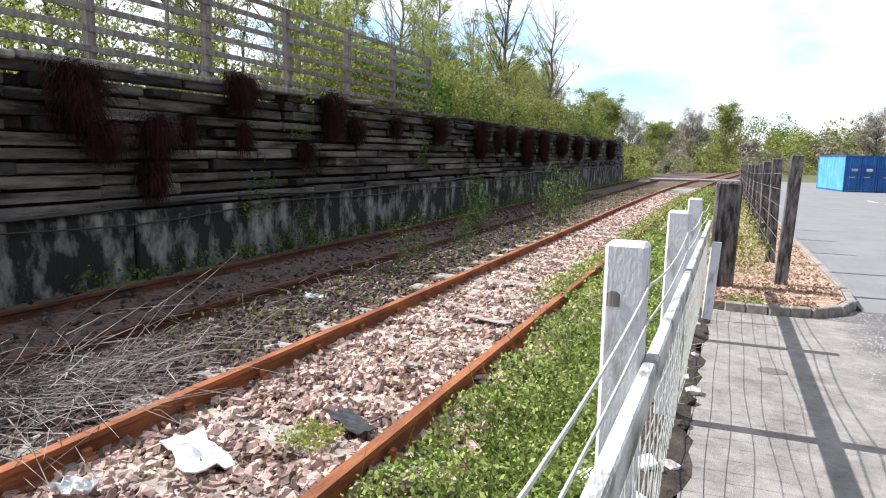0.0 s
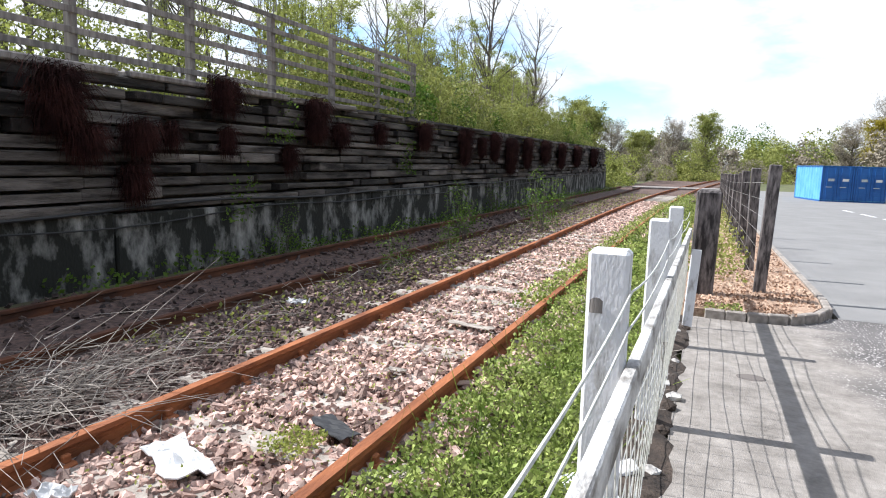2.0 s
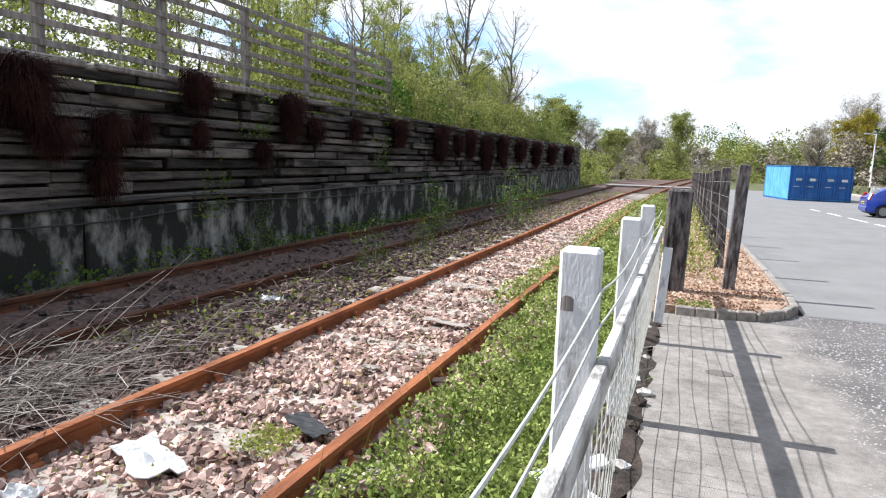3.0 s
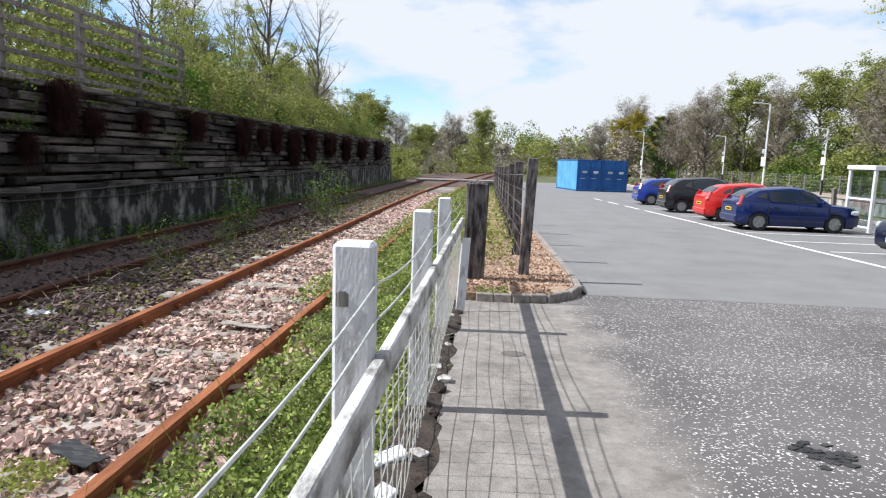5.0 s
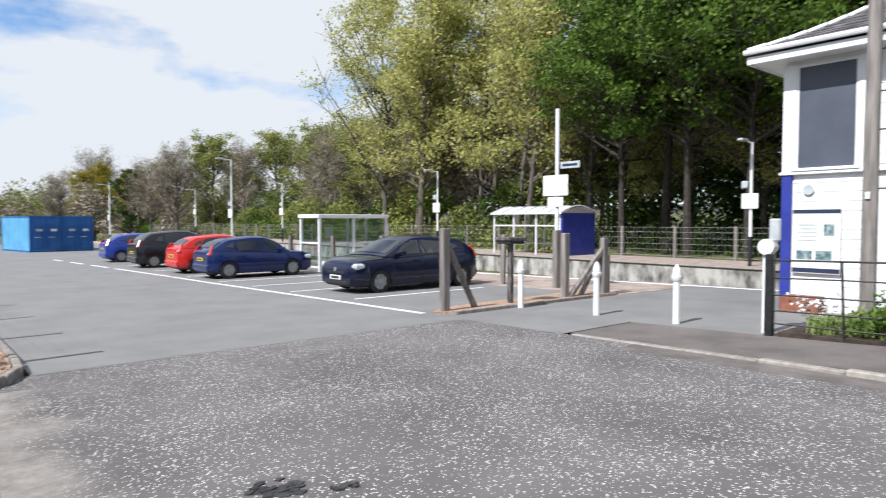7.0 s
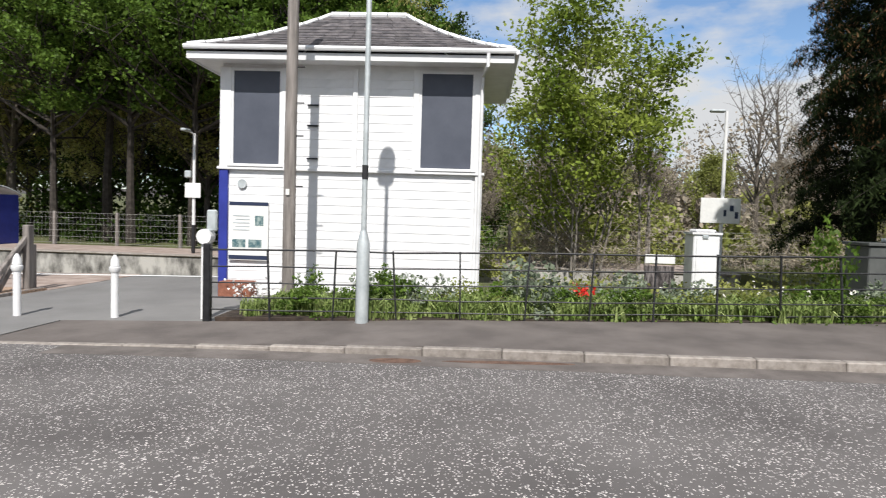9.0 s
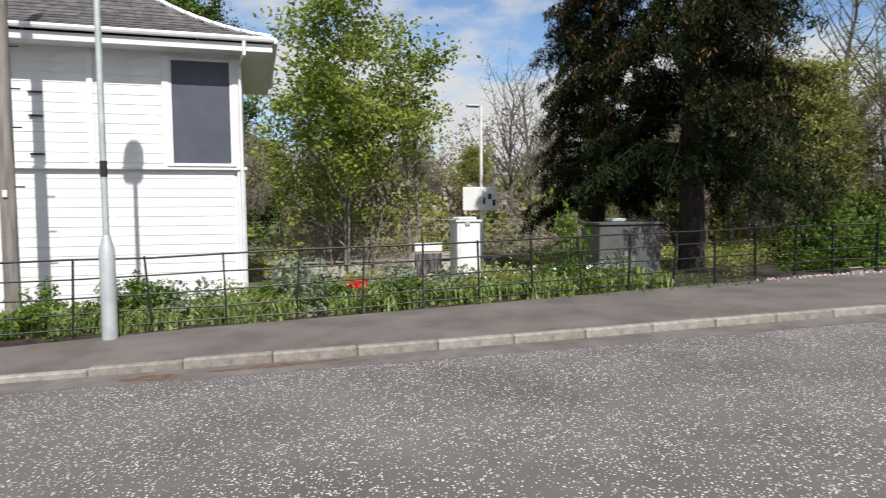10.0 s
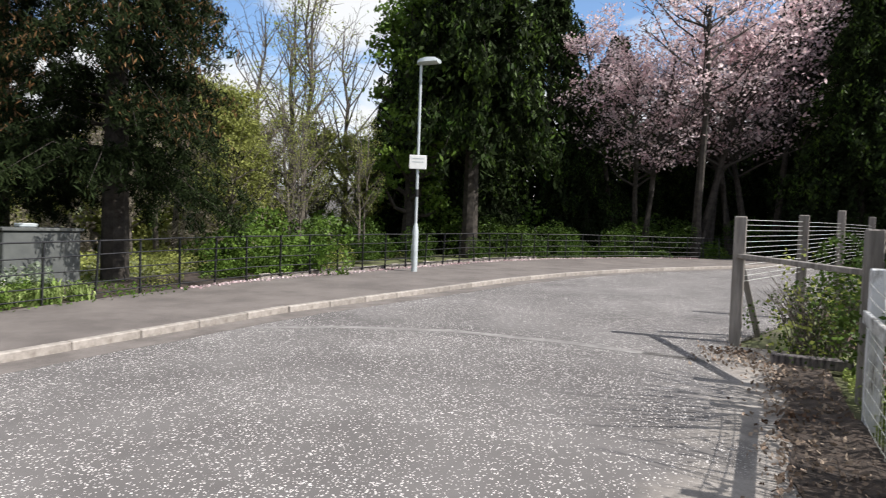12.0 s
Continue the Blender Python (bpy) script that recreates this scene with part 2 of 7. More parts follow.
STRAW = mat("dead_stalk", (0.11, 0.09, 0.078), (0.40, 0.36, 0.32), 5, 0.85, 0, 0, piece=0.4, leaf=0.1)
DEAD_FERN = mat("dead_brown_creeper", (0.018, 0.006, 0.006), (0.055, 0.021, 0.018), 3, 0.9, 0, 0, piece=0.5, leaf=0.1)
RUBBER = plain("tyre_rubber", (0.018, 0.018, 0.019), 0.85)
ALLOY = plain("wheel_alloy", (0.42, 0.43, 0.44), 0.35, 0.5)
CAR_GLASS = mat("tinted_car_glass", (0.008, 0.01, 0.011), (0.012, 0.014, 0.016), 3.0, 0.03, 0, 0, spec=0.9)
BLACK_PLASTIC = plain("black_plastic", (0.02, 0.02, 0.022), 0.6)
HEAD_GLASS = plain("headlamp_lens", (0.65, 0.68, 0.7), 0.1, 0.2, 0.8)
TAIL_GLASS = plain("tail_lamp_lens", (0.42, 0.012, 0.012), 0.15, 0, 0.8)
PLATE_YELLOW = plain("yellow_plate", (0.75, 0.55, 0.04), 0.4)
PLATE_WHITE = plain("white_plate", (0.8, 0.8, 0.78), 0.4)
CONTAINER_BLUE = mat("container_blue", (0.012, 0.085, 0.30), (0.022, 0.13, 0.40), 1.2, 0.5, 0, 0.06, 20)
# Paler than the doors: sunlight on the sides is painted into this blue.
CONTAINER_SIDE = mat("sunlit_container_blue", (0.08, 0.28, 0.50), (0.13, 0.38, 0.60), 1.2, 0.55, 0, 0.06, 20)
HILL = mat("far_wooded_hill", (0.045, 0.045, 0.042), (0.10, 0.085, 0.075), 0.12, 0.95, 0, 0.3, 1.5)
PLATFORM = mat("platform_paving", (0.26, 0.20, 0.17), (0.42, 0.34, 0.30), 2, 0.9, 0, 0.2, 60)


def glass(name, tint=(0.85, 0.9, 0.9)):
    m = bpy.data.materials.new(name)
    m.use_nodes = True
    n, l = m.node_tree.nodes, m.node_tree.links
    t = n.new("ShaderNodeBsdfTransparent")
    t.inputs[0].default_value = (*tint, 1)
    g = n.new("ShaderNodeBsdfGlossy")
    g.inputs["Roughness"].default_value = 0.03
    mix = n.new("ShaderNodeMixShader")
    mix.inputs[0].default_value = 0.12
    l.new(t.outputs[0], mix.inputs[1])
    l.new(g.outputs[0], mix.inputs[2])
    l.new(mix.outputs[0], n["Material Output"].inputs["Surface"])
    return m


SHELTER_GLASS = glass("shelter_glass")


# ---- mesh helpers ----
class Shape:
    """Vertices and faces gathered from simple solids."""

    def __init__(self):
        self.v, self.f = [], []

    def add(self, v, f):
        k = len(self.v)
        self.v += [tuple(p) for p in v]
        self.f += [tuple(i + k for i in q) for q in f]
        return self

    def box(self, lo, hi, c=0.0, m=None):
        (x0, y0, z0), (x1, y1, z1) = lo, hi
        c = min(c, 0.45 * min(x1 - x0, y1 - y0, z1 - z0))
        if c <= 0:
            v = [(x, y, z) for x in (x0, x1) for y in (y0, y1) for z in (z0, z1)]
            f = [(0, 1, 3, 2), (4, 6, 7, 5), (0, 4, 5, 1), (2, 3, 7, 6), (0, 2, 6, 4), (1, 5, 7, 3)]
        else:
            bm = bmesh.new()
            bmesh.ops.create_cube(bm, size=1.0)
            for q in bm.verts:
                q.co = ((x0 + x1) / 2 + q.co.x * (x1 - x0), (y0 + y1) / 2 + q.co.y * (y1 - y0), (z0 + z1) / 2 + q.co.z * (z1 - z0))
            bmesh.ops.bevel(bm, geom=bm.edges[:] + bm.verts[:], offset=c, segments=1, affect="EDGES")
            bm.verts.index_update()
            v, f = [q.co[:] for q in bm.verts], [[w.index for w in q.verts] for q in bm.faces]
            bm.free()
        if m is not None:
            v = [m @ Vector(p) for p in v]
        return self.add(v, f)

    def tube(self, points, radii, n=8, cap=True):
        pts = [Vector(p) for p in points]
        if not hasattr(radii, "__len__"):
            radii = [radii] * len(pts)
        k, f = len(self.v), []
        for i, p in enumerate(pts):
            d = (pts[min(i + 1, len(pts) - 1)] - pts[max(i - 1, 0)]).normalized()
            a = d.orthogonal().normalized() if abs(d.z) > 0.99 else d.cross(Vector((0, 0, 1))).normalized()
            b = d.cross(a)
            for j in range(n):
                w = 2 * math.pi * j / n
                self.v.append(tuple(p + radii[i] * (math.cos(w) * a + math.sin(w) * b)))
        for i in range(len(pts) - 1):
            for j in range(n):
                self.f.append((k + i * n + j, k + i * n + (j + 1) % n, k + (i + 1) * n + (j + 1) % n, k + (i + 1) * n + j))
        if cap:
            self.f.append(tuple(k + j for j in range(n))[::-1])
            self.f.append(tuple(k + (len(pts) - 1) * n + j for j in range(n)))
        return self

    def prism(self, outline, z0, z1):
        """An outline in x, y raised from z0 to z1; z may be functions of x, y."""
        fz = lambda z, x, y: z(x, y) if callable(z) else z
        n, k = len(outline), len(self.v)
        self.v += [(x, y, fz(z0, x, y)) for x, y in outline] + [(x, y, fz(z1, x, y)) for x, y in outline]
        self.f += [tuple(range(k + n - 1, k - 1, -1)), tuple(range(k + n, k + 2 * n))]
        self.f += [(k + i, k + (i + 1) % n, k + n + (i + 1) % n, k + n + i) for i in range(n)]
        return self

    def mesh(self, name, material, smooth=False):
        me = bpy.data.meshes.new(name)
        me.from_pydata(self.v, [], self.f)
        me.update()
        bm = bmesh.new()
        bm.from_mesh(me)
        if len(bm.faces) < 60000:
            bmesh.ops.recalc_face_normals(bm, faces=bm.faces)
        bm.to_mesh(me)
        bm.free()
        if smooth:
            me.shade_smooth()
            me.set_sharp_from_angle(angle=radians(38))
        me.materials.append(material)
        return me


def quads(name, v, f, material):
    me = bpy.data.meshes.new(name)
    me.from_pydata(v.reshape(-1, 3).tolist() if isinstance(v, np.ndarray) else v, [], f.tolist() if isinstance(f, np.ndarray) else f)
    me.update()
    me.materials.append(material)
    return me


def thing(name, label, category, at=(0, 0, 0), rz=0, group="", kind=""):
    ob = new(name)
    ob.empty_display_size = 0.2
    ob.matrix_world = pose(*at, 0, 0, rz)
    return tagged(ob, label, category, group, kind)


def part(name, shape, material, parent, label="", smooth=False, at=None):
    me = shape if isinstance(shape, bpy.types.Mesh) else shape.mesh(name, material, smooth)
    ob = new(name, me)
    ob.parent = parent
    if at is not None:
        ob.matrix_basis = at
    if label:
        ob["label"] = label
    return ob


def solo(name, shape, material, label, category, kind="", group="", smooth=False):
    me = shape if isinstance(shape, bpy.types.Mesh) else shape.mesh(name, material, smooth)
    return tagged(new(name, me), label, category, group, kind)


def gz(y):
    """The height of road and car park, which fall along +y."""
    return float(np.interp(y, (-60, -30, -20, 0, 21, 56, 90), (0.46, 0.46, 0.38, 0.0, -0.42, -0.66, -0.70)))


def strip(name, ys, left, right, lift, material, label, category, depth=0.25, cols=6):
    """A sheet with thickness between two edges given along y, on the sloping ground."""
    s = Shape()
    n = len(ys)
    up = lift if callable(lift) else (lambda y: lift)
    for y in ys:
        a, b = left(y), right(y)
        for i in range(cols + 1):
            s.v.append((a + (b - a) * i / cols, y, gz(y) + up(y)))
    for y in ys:
        s.v += [(left(y), y, gz(y) + up(y) - depth), (right(y), y, gz(y) + up(y) - depth)]
    w, k = cols + 1, n * (cols + 1)
    for i in range(n - 1):
        for j in range(cols):
            s.f.append((i * w + j, i * w + j + 1, (i + 1) * w + j + 1, (i + 1) * w + j))
        s.f.append((k + 2 * i, i * w, (i + 1) * w, k + 2 * i + 2))
        s.f.append((i * w + cols, k + 2 * i + 1, k + 2 * i + 3, (i + 1) * w + cols))
        s.f.append((k + 2 * i, k + 2 * i + 2, k + 2 * i + 3, k + 2 * i + 1))
    return solo(name, s, material, label, category, "structure")


KX, KYS = (8.0, 7.94, 7.78, 7.62, 7.52, 7.5, 7.38, 6.75, 6.1, 5.36, 3.6, 1.3, -1.1, -5.0), (-6.2, -3.1, -0.4, 2.0, 4.1, 5.3, 8.2, 11.7, 15.5, 18.2, 22.6, 27.0, 32.0, 39.0)


def kerb_x(y):
    return float(np.interp(-y, KYS, KX))


def road_left(y):
    return float(np.interp(-y, (-8.6, 8.5, 9.8, 13, 18.6, 27, 33, 40), (0.9, 0.9, 0.75, -0.2, -1.6, -5.0, -9.0, -14.0)))


# ---- ground and surfaces ----
def ground_z(x, y):
    base = gz(y) - 0.06
    if x < -7.5:
        return 2.3 + min(2.0, (-7.3 - x) * 0.12) if y < 48.5 else -0.1 + min(2.5, (-7.3 - x) * 0.06)
    if x < -1.0:
        return -0.17
    if x < -0.45:
        return -0.17 + (base + 0.17) * (x + 1.0) / 0.55
    if 17.0 < x < 21.0 and y > -8:
        return -1.3
    if x >= 21.0:
        return -0.1 + max(0, x - 30) * 0.03
    return base


gx = [-700, -250, -110, -60, -40, -28, -20, -14, -10, -7.8, -7.52, -7.48, -6, -4, -2.5, -1.0, -0.72, -0.45, 0.5, 2, 5, 8, 10, 13, 16.98, 17.02, 19, 20.98, 21.02, 24, 30, 40, 60, 110, 250, 700]
gy = [-700, -250, -110, -70] + list(range(-60, -8, 4)) + [-8.02, -7.98] + list(range(-4, 48, 4)) + [48.4, 48.6] + list(range(52, 96, 4)) + [130, 250, 700]
g_s = Shape()
g_s.v = [(x, y, ground_z(x, y)) for x in gx for y in gy]
g_s.f = [(i * len(gy) + j, (i + 1) * len(gy) + j, (i + 1) * len(gy) + j + 1, i * len(gy) + j + 1) for i in range(len(gx) - 1) for j in range(len(gy) - 1)]
solo("ground", g_s, EARTH, "rough grass and bare earth round the station yard", "ground", "structure")

road_ys = [8.6 - 0.6 * i for i in range(82)]
strip("road", road_ys, road_left, kerb_x, 0.0, ROAD, "worn chip-sealed road speckled with pale stones", "road", 0.04)
lot_ys = [8.6, 9.6, 11, 13, 15, 17, 19, 21, 25, 30, 36, 42, 48, 56, 64, 75]
strip("car_park", lot_ys, lambda y: 1.52, lambda y: 16.98, 0.003, TARMAC, "smooth grey tarmac of the station car park", "car park", 0.05)
strip("forecourt", [8.6, 7.8, 7.0, 6.35], lambda y: kerb_x(y) + 0.001, lambda y: 16.98, 0.0, TARMAC, "tarmac crossing between road and platform", "pavement", 0.05)
strip("yard_edge", [6.35, 5.5, 4.6, 3.95], lambda y: 9.745, lambda y: 16.98, 0.0, TARMAC, "tarmac beside the signal cabin", "pavement", 0.05)
strip("path", [7.85 - 0.2 * i for i in range(88)], lambda y: -0.12, lambda y: 1.75, 0.004, WORN_PATH, "worn pale concrete path beside the fence", "path", 0.05, 3)
foot_ys = [6.3 - 0.6 * i for i in range(76)]


def fence_x(y):
    return float(np.interp(-y, (-6.3, 0, 4, 6.2, 8.2, 10.8, 13.9, 20.8, 25, 29, 36, 40), (9.75, 9.85, 10.15, 10.35, 10.5, 10.6, 10.1, 9.0, 7.9, 5.8, 0.8, -3.0)))


strip("footway", foot_ys, lambda y: kerb_x(y) + 0.13, fence_x, lambda y: float(np.interp(y, (0.5, 3.5, 6.0), (0.1, 0.03, 0.003))), FOOTWAY, "dark tarmac footway behind a concrete kerb", "pavement", 0.2)
strip("gutter", foot_ys[2:66], lambda y: kerb_x(y) - 0.45 - 0.06 * noise.noise(Vector((y * 1.3, 0, 5))), lambda y: kerb_x(y) + 0.01, 0.004, mat("silted_gutter", (0.105, 0.09, 0.083), (0.18, 0.158, 0.145), 2.5, 0.9, 0, 0.25, 160), "smooth brown-grey silted gutter beside the kerb", "gutter", 0.02, 2)
strip("garden_bed", [4.0 - 0.8 * i for i in range(26)], lambda y: fence_x(y) + 0.004, lambda y: 13.0, 0.09, SOIL, "dark soil of a planted flower bed", "flower bed", 0.2)
strip("dirt_verge", [-2.6 - 0.1 * i for i in range(61)], lambda y: -0.3, lambda y: 0.24 + 0.12 * noise.noise(Vector((y * 1.1, 7, 0))) + 0.08 * noise.noise(Vector((y * 4.1, 2, 0))), 0.018, SOIL, "dark leaf-strewn soil beside the fence", "verge", 0.04, 3)

# platforms and track trench
for nm, x0, x1, lab in (("platform_near", 15.2, 17.0, "station platform edge with a painted white line"), ("platform_far", 21.0, 25.2, "far station platform with a stained concrete face")):
    s = Shape()
    for ya, yb in zip((-8, 0, 9, 21, 40), (0, 9, 21, 40, 90)):
        z = lambda x, y: (gz(y) + 0.012) if x1 < 20 else 0.0
        s.prism([(x0, ya), (x1, ya), (x1, yb), (x0, yb)], -1.25, z)
    if x1 < 20:
        s = Shape()
        for ya, yb in zip((9, 21, 40), (21, 40, 90)):
            s.prism([(x0, ya), (x1, ya), (x1, yb), (x0, yb)], -1.25, lambda x, y: gz(y) + 0.012)
    solo(nm, s, PLATFORM if x1 < 20 else mat("pale_stained_concrete", (0.09, 0.085, 0.078), (0.46, 0.44, 0.41), 2.4, 0.95, 0, 0.5, 30, (0.36, 0.6), stretch=(1, 1, 0.5)), lab, "platform", "structure")
solo("platform_paving", Shape().box((21.0, -8, 0.0), (25.2, 90, 0.03)), PLATFORM, "pinkish paving of the far platform", "platform", "structure")
solo("platform_coping", Shape().box((20.94, -8, 0.03), (21.35, 90, 0.075), 0.01), KERB, "pale coping along the far platform edge", "platform", "structure")
s = Shape()
for ya, yb in zip((5.5, 13, 21, 40), (13, 21, 40, 90)):
    s.prism([(16.5, ya), (16.68, ya), (16.68, yb), (16.5, yb)], lambda x, y: gz(y) + 0.013, lambda x, y: gz(y) + 0.02)
solo("platform_line", s, LINE, "white safety line along the platform edge", "line", "structure")

# car-park lines
def flat(poly, lift=0.0055):
    return Shape().prism(poly, lambda x, y: gz(y) + lift - 0.003, lambda x, y: gz(y) + lift)


s = Shape()
for ya, yb in ((9.7, 15), (15, 21), (21, 24), (24.2, 30.5), (31.5, 34), (35.2, 37.6), (39, 41)):
    for a, b in ((ya, yb),):
        xa, xb = (8.0 if a < 22 else 8.0 - (a - 22) * 0.06), (8.0 if b < 22 else 8.0 - (b - 22) * 0.06)
        s.prism([(xa - 0.06, a), (xa + 0.06, a), (xb + 0.06, b), (xb - 0.06, b)], lambda x, y: gz(y) + 0.004, lambda x, y: gz(y) + 0.008)
solo("bay_edge_line", s, LINE, "worn white edge line of the parking bays", "line", "structure")
for y in (12.9, 15.8, 18.3, 20.9, 23.9, 27.8, 32.2):
    x0 = 8.35 if y > 13 else 8.5
    solo("bay_line", Shape().prism([(x0, y - 0.05), (12.6, y - 0.05), (12.6, y + 0.05), (x0, y + 0.05)], lambda x, yy: gz(yy) + 0.004, lambda x, yy: gz(yy) + 0.009), LINE, "white line between two parking bays", "line", "structure", "parking bay lines")

# kerb stones
def kerb_run(pts, name, label, h=0.11, w=0.13, length=0.914, height=lambda y: gz(y), drop=lambda y: 0.0):
    owner = thing(name, label, "kerb", kind="structure")
    me = Shape().box((-w / 2, -length / 2 + 0.003, -0.15), (w / 2, length / 2 - 0.003, h), 0.012).mesh("kerb_stone", KERB)
    P = [Vector((x, y, 0)) for x, y in pts]
    cum = [0]
    for a, b in zip(P, P[1:]):
        cum.append(cum[-1] + (b - a).length)
    d = length / 2
    while d < cum[-1]:
        i = max(k for k in range(len(P) - 1) if cum[k] <= d)
        t = (P[i + 1] - P[i]).normalized()
        p = P[i] + t * (d - cum[i])
        yaw = math.degrees(math.atan2(-t.x, t.y))
        slope = math.degrees(math.atan2(height(p.y + t.y) - height(p.y), 1.0))
        part("kerb_stone", me, KERB, owner, at=pose(p.x, p.y, height(p.y) - drop(p.y), 0, 0, yaw) @ pose(0, 0, 0, slope + random.uniform(-0.15, 0.15)))
        d += length
    return owner


kerb_run([(kerb_x(y) + 0.065, y) for y in np.linspace(6.2, -36, 60)], "kerb", "pale concrete kerb stones along the footway", 0.105, drop=lambda y: float(np.interp(y, (0.5, 3.5, 6.0), (0.0, 0.075, 0.1))))


# ---- trees and plants ----
def rnd_dirs(rng, n):
    d = rng.normal(size=(n, 3))
    return d / np.linalg.norm(d, axis=1, keepdims=True)


def leaf_cards(rng, centres, size, droop=0.0, aspect=0.6):
    """A small folded blade at every centre."""
    n = len(centres)
    a = rnd_dirs(rng, n)
    if droop:
        a = a * (1 - droop) + np.array([0, 0, -1.0]) * droop
        a /= np.linalg.norm(a, axis=1, keepdims=True)
    b = np.cross(a, rnd_dirs(rng, n))
    b /= np.linalg.norm(b, axis=1, keepdims=True) + 1e-9
    s = size * rng.uniform(0.6, 1.35, (n, 1))
    v = np.stack([centres - a * s * 0.5, centres + b * s * aspect * 0.5, centres + a * s * 0.5, centres - b * s * aspect * 0.5], 1)
    return v.reshape(-1, 3), np.arange(4 * n).reshape(-1, 4)


def grow(seed, height, radius, base, spread, limbs, twigs, lean=0.0, up=0.6, stems=1, taper=0.15):
    """Trunks with limbs and twigs. Returns the wood and points along the twigs."""
    rng = np.random.default_rng(seed)
    wood, tips = Shape(), []
    for st in range(stems):
        w0 = rng.uniform(0, 6.28)
        off = np.array([math.cos(w0), math.sin(w0), 0]) * (0.0 if stems == 1 else rng.uniform(0.1, spread * 0.22))
        h = height * (1 if st == 0 else rng.uniform(0.7, 1.0))
        out = off / (np.linalg.norm(off) + 1e-6) * (0 if stems == 1 else spread * 0.35)
        trunk = [off + out * k ** 1.2 + np.array([rng.normal(0, 0.015 * h) * k, rng.normal(0, 0.015 * h) * k + lean * k * h, h * k]) for k in np.linspace(0, 1, 7)]
        tr = [radius * (1.25 if k == 0 else 1 - (1 - taper) * k / 6) / stems ** 0.4 for k in range(7)]
        wood.tube(trunk, tr, 7, False)
        T = np.array(trunk)
        for _ in range(max(3, limbs // stems)):
            k = rng.uniform(base, 0.97)
            p = np.array([np.interp(k * 6, range(7), T[:, c]) for c in range(3)])
            az = rng.uniform(0, 6.28)
            reach = spread * (1.0 - 0.65 * ((k - base) / (1 - base)) ** 1.5) * rng.uniform(0.6, 1.1) / (1 if stems == 1 else 1.6)
            d = np.array([math.cos(az), math.sin(az), up * rng.uniform(0.5, 1.6)])
            q = [p, p + d * reach * 0.4 + rng.normal(0, 0.05 * reach, 3), p + d * reach * 0.75 + np.array([0, 0, 0.12 * reach]) + rng.normal(0, 0.06 * reach, 3), p + d * reach + np.array([0, 0, 0.22 * reach])]
            r0 = radius * (1.05 - k) * 0.45 / stems ** 0.4 + 0.008
            wood.tube(q, [r0, r0 * 0.7, r0 * 0.42, r0 * 0.15], 5, False)
            Q = np.array(q)
            for _ in range(twigs):
                u = rng.uniform(0.25, 1.0) * 3
                a = np.array([np.interp(u, range(4), Q[:, c]) for c in range(3)])
                e = rnd_dirs(rng, 1)[0]
                e[2] = abs(e[2]) * 0.8 + 0.15
                ln = reach * rng.uniform(0.18, 0.42)
                b = a + e * ln * 0.5 + rng.normal(0, 0.04 * ln, 3)
                c = a + e * ln
                wood.tube([a, b, c], [r0 * 0.26 + 0.003, r0 * 0.18 + 0.002, 0.002], 3, False)
                tips += [a * (1 - w) + c * w for w in (0.35, 0.6, 0.8, 1.0)]
    return wood, np.array(tips)


def tree_meshes(seed, height, radius, base, spread, limbs, twigs, leaves, size, leaf_mat, bark=BARK, up=0.6, stems=1, scatter=0.35, droop=0.0, aspect=0.6, clumps=0):
    """Wood and a crown of leaves, gathered in flat clumps at the twig ends where clumps is given."""
    wood, tips = grow(seed, height, radius, base, spread, limbs, twigs, up=up, stems=stems)
    rng = np.random.default_rng(seed + 77)
    meshes = [("trunk", wood.mesh("trunk", bark, True))]
    if leaves:
        at = tips[rng.integers(0, len(tips), clumps)] if clumps else tips
        c = at[rng.integers(0, len(at), leaves)] + rng.normal(0, scatter, (leaves, 3)) * np.array([1, 1, 0.55 if clumps else 1])
        c = c[c[:, 2] > 0.15]
        meshes.append(("crown", quads("crown", *leaf_cards(rng, c, size, droop, aspect), leaf_mat)))
    return meshes


def plant(meshes, name, label, at, rz=0.0, scale=1.0, group="", category="tree"):
    owner = thing(name, label, category, at, rz, group)
    for nm, me in meshes:
        ob = part(nm, me, None, owner)
        if nm in ("branchwork", "shoot_layer"):
            ob["kind"] = "stuff"
    owner.scale = (scale, scale, scale) if not hasattr(scale, "__len__") else scale
    return owner


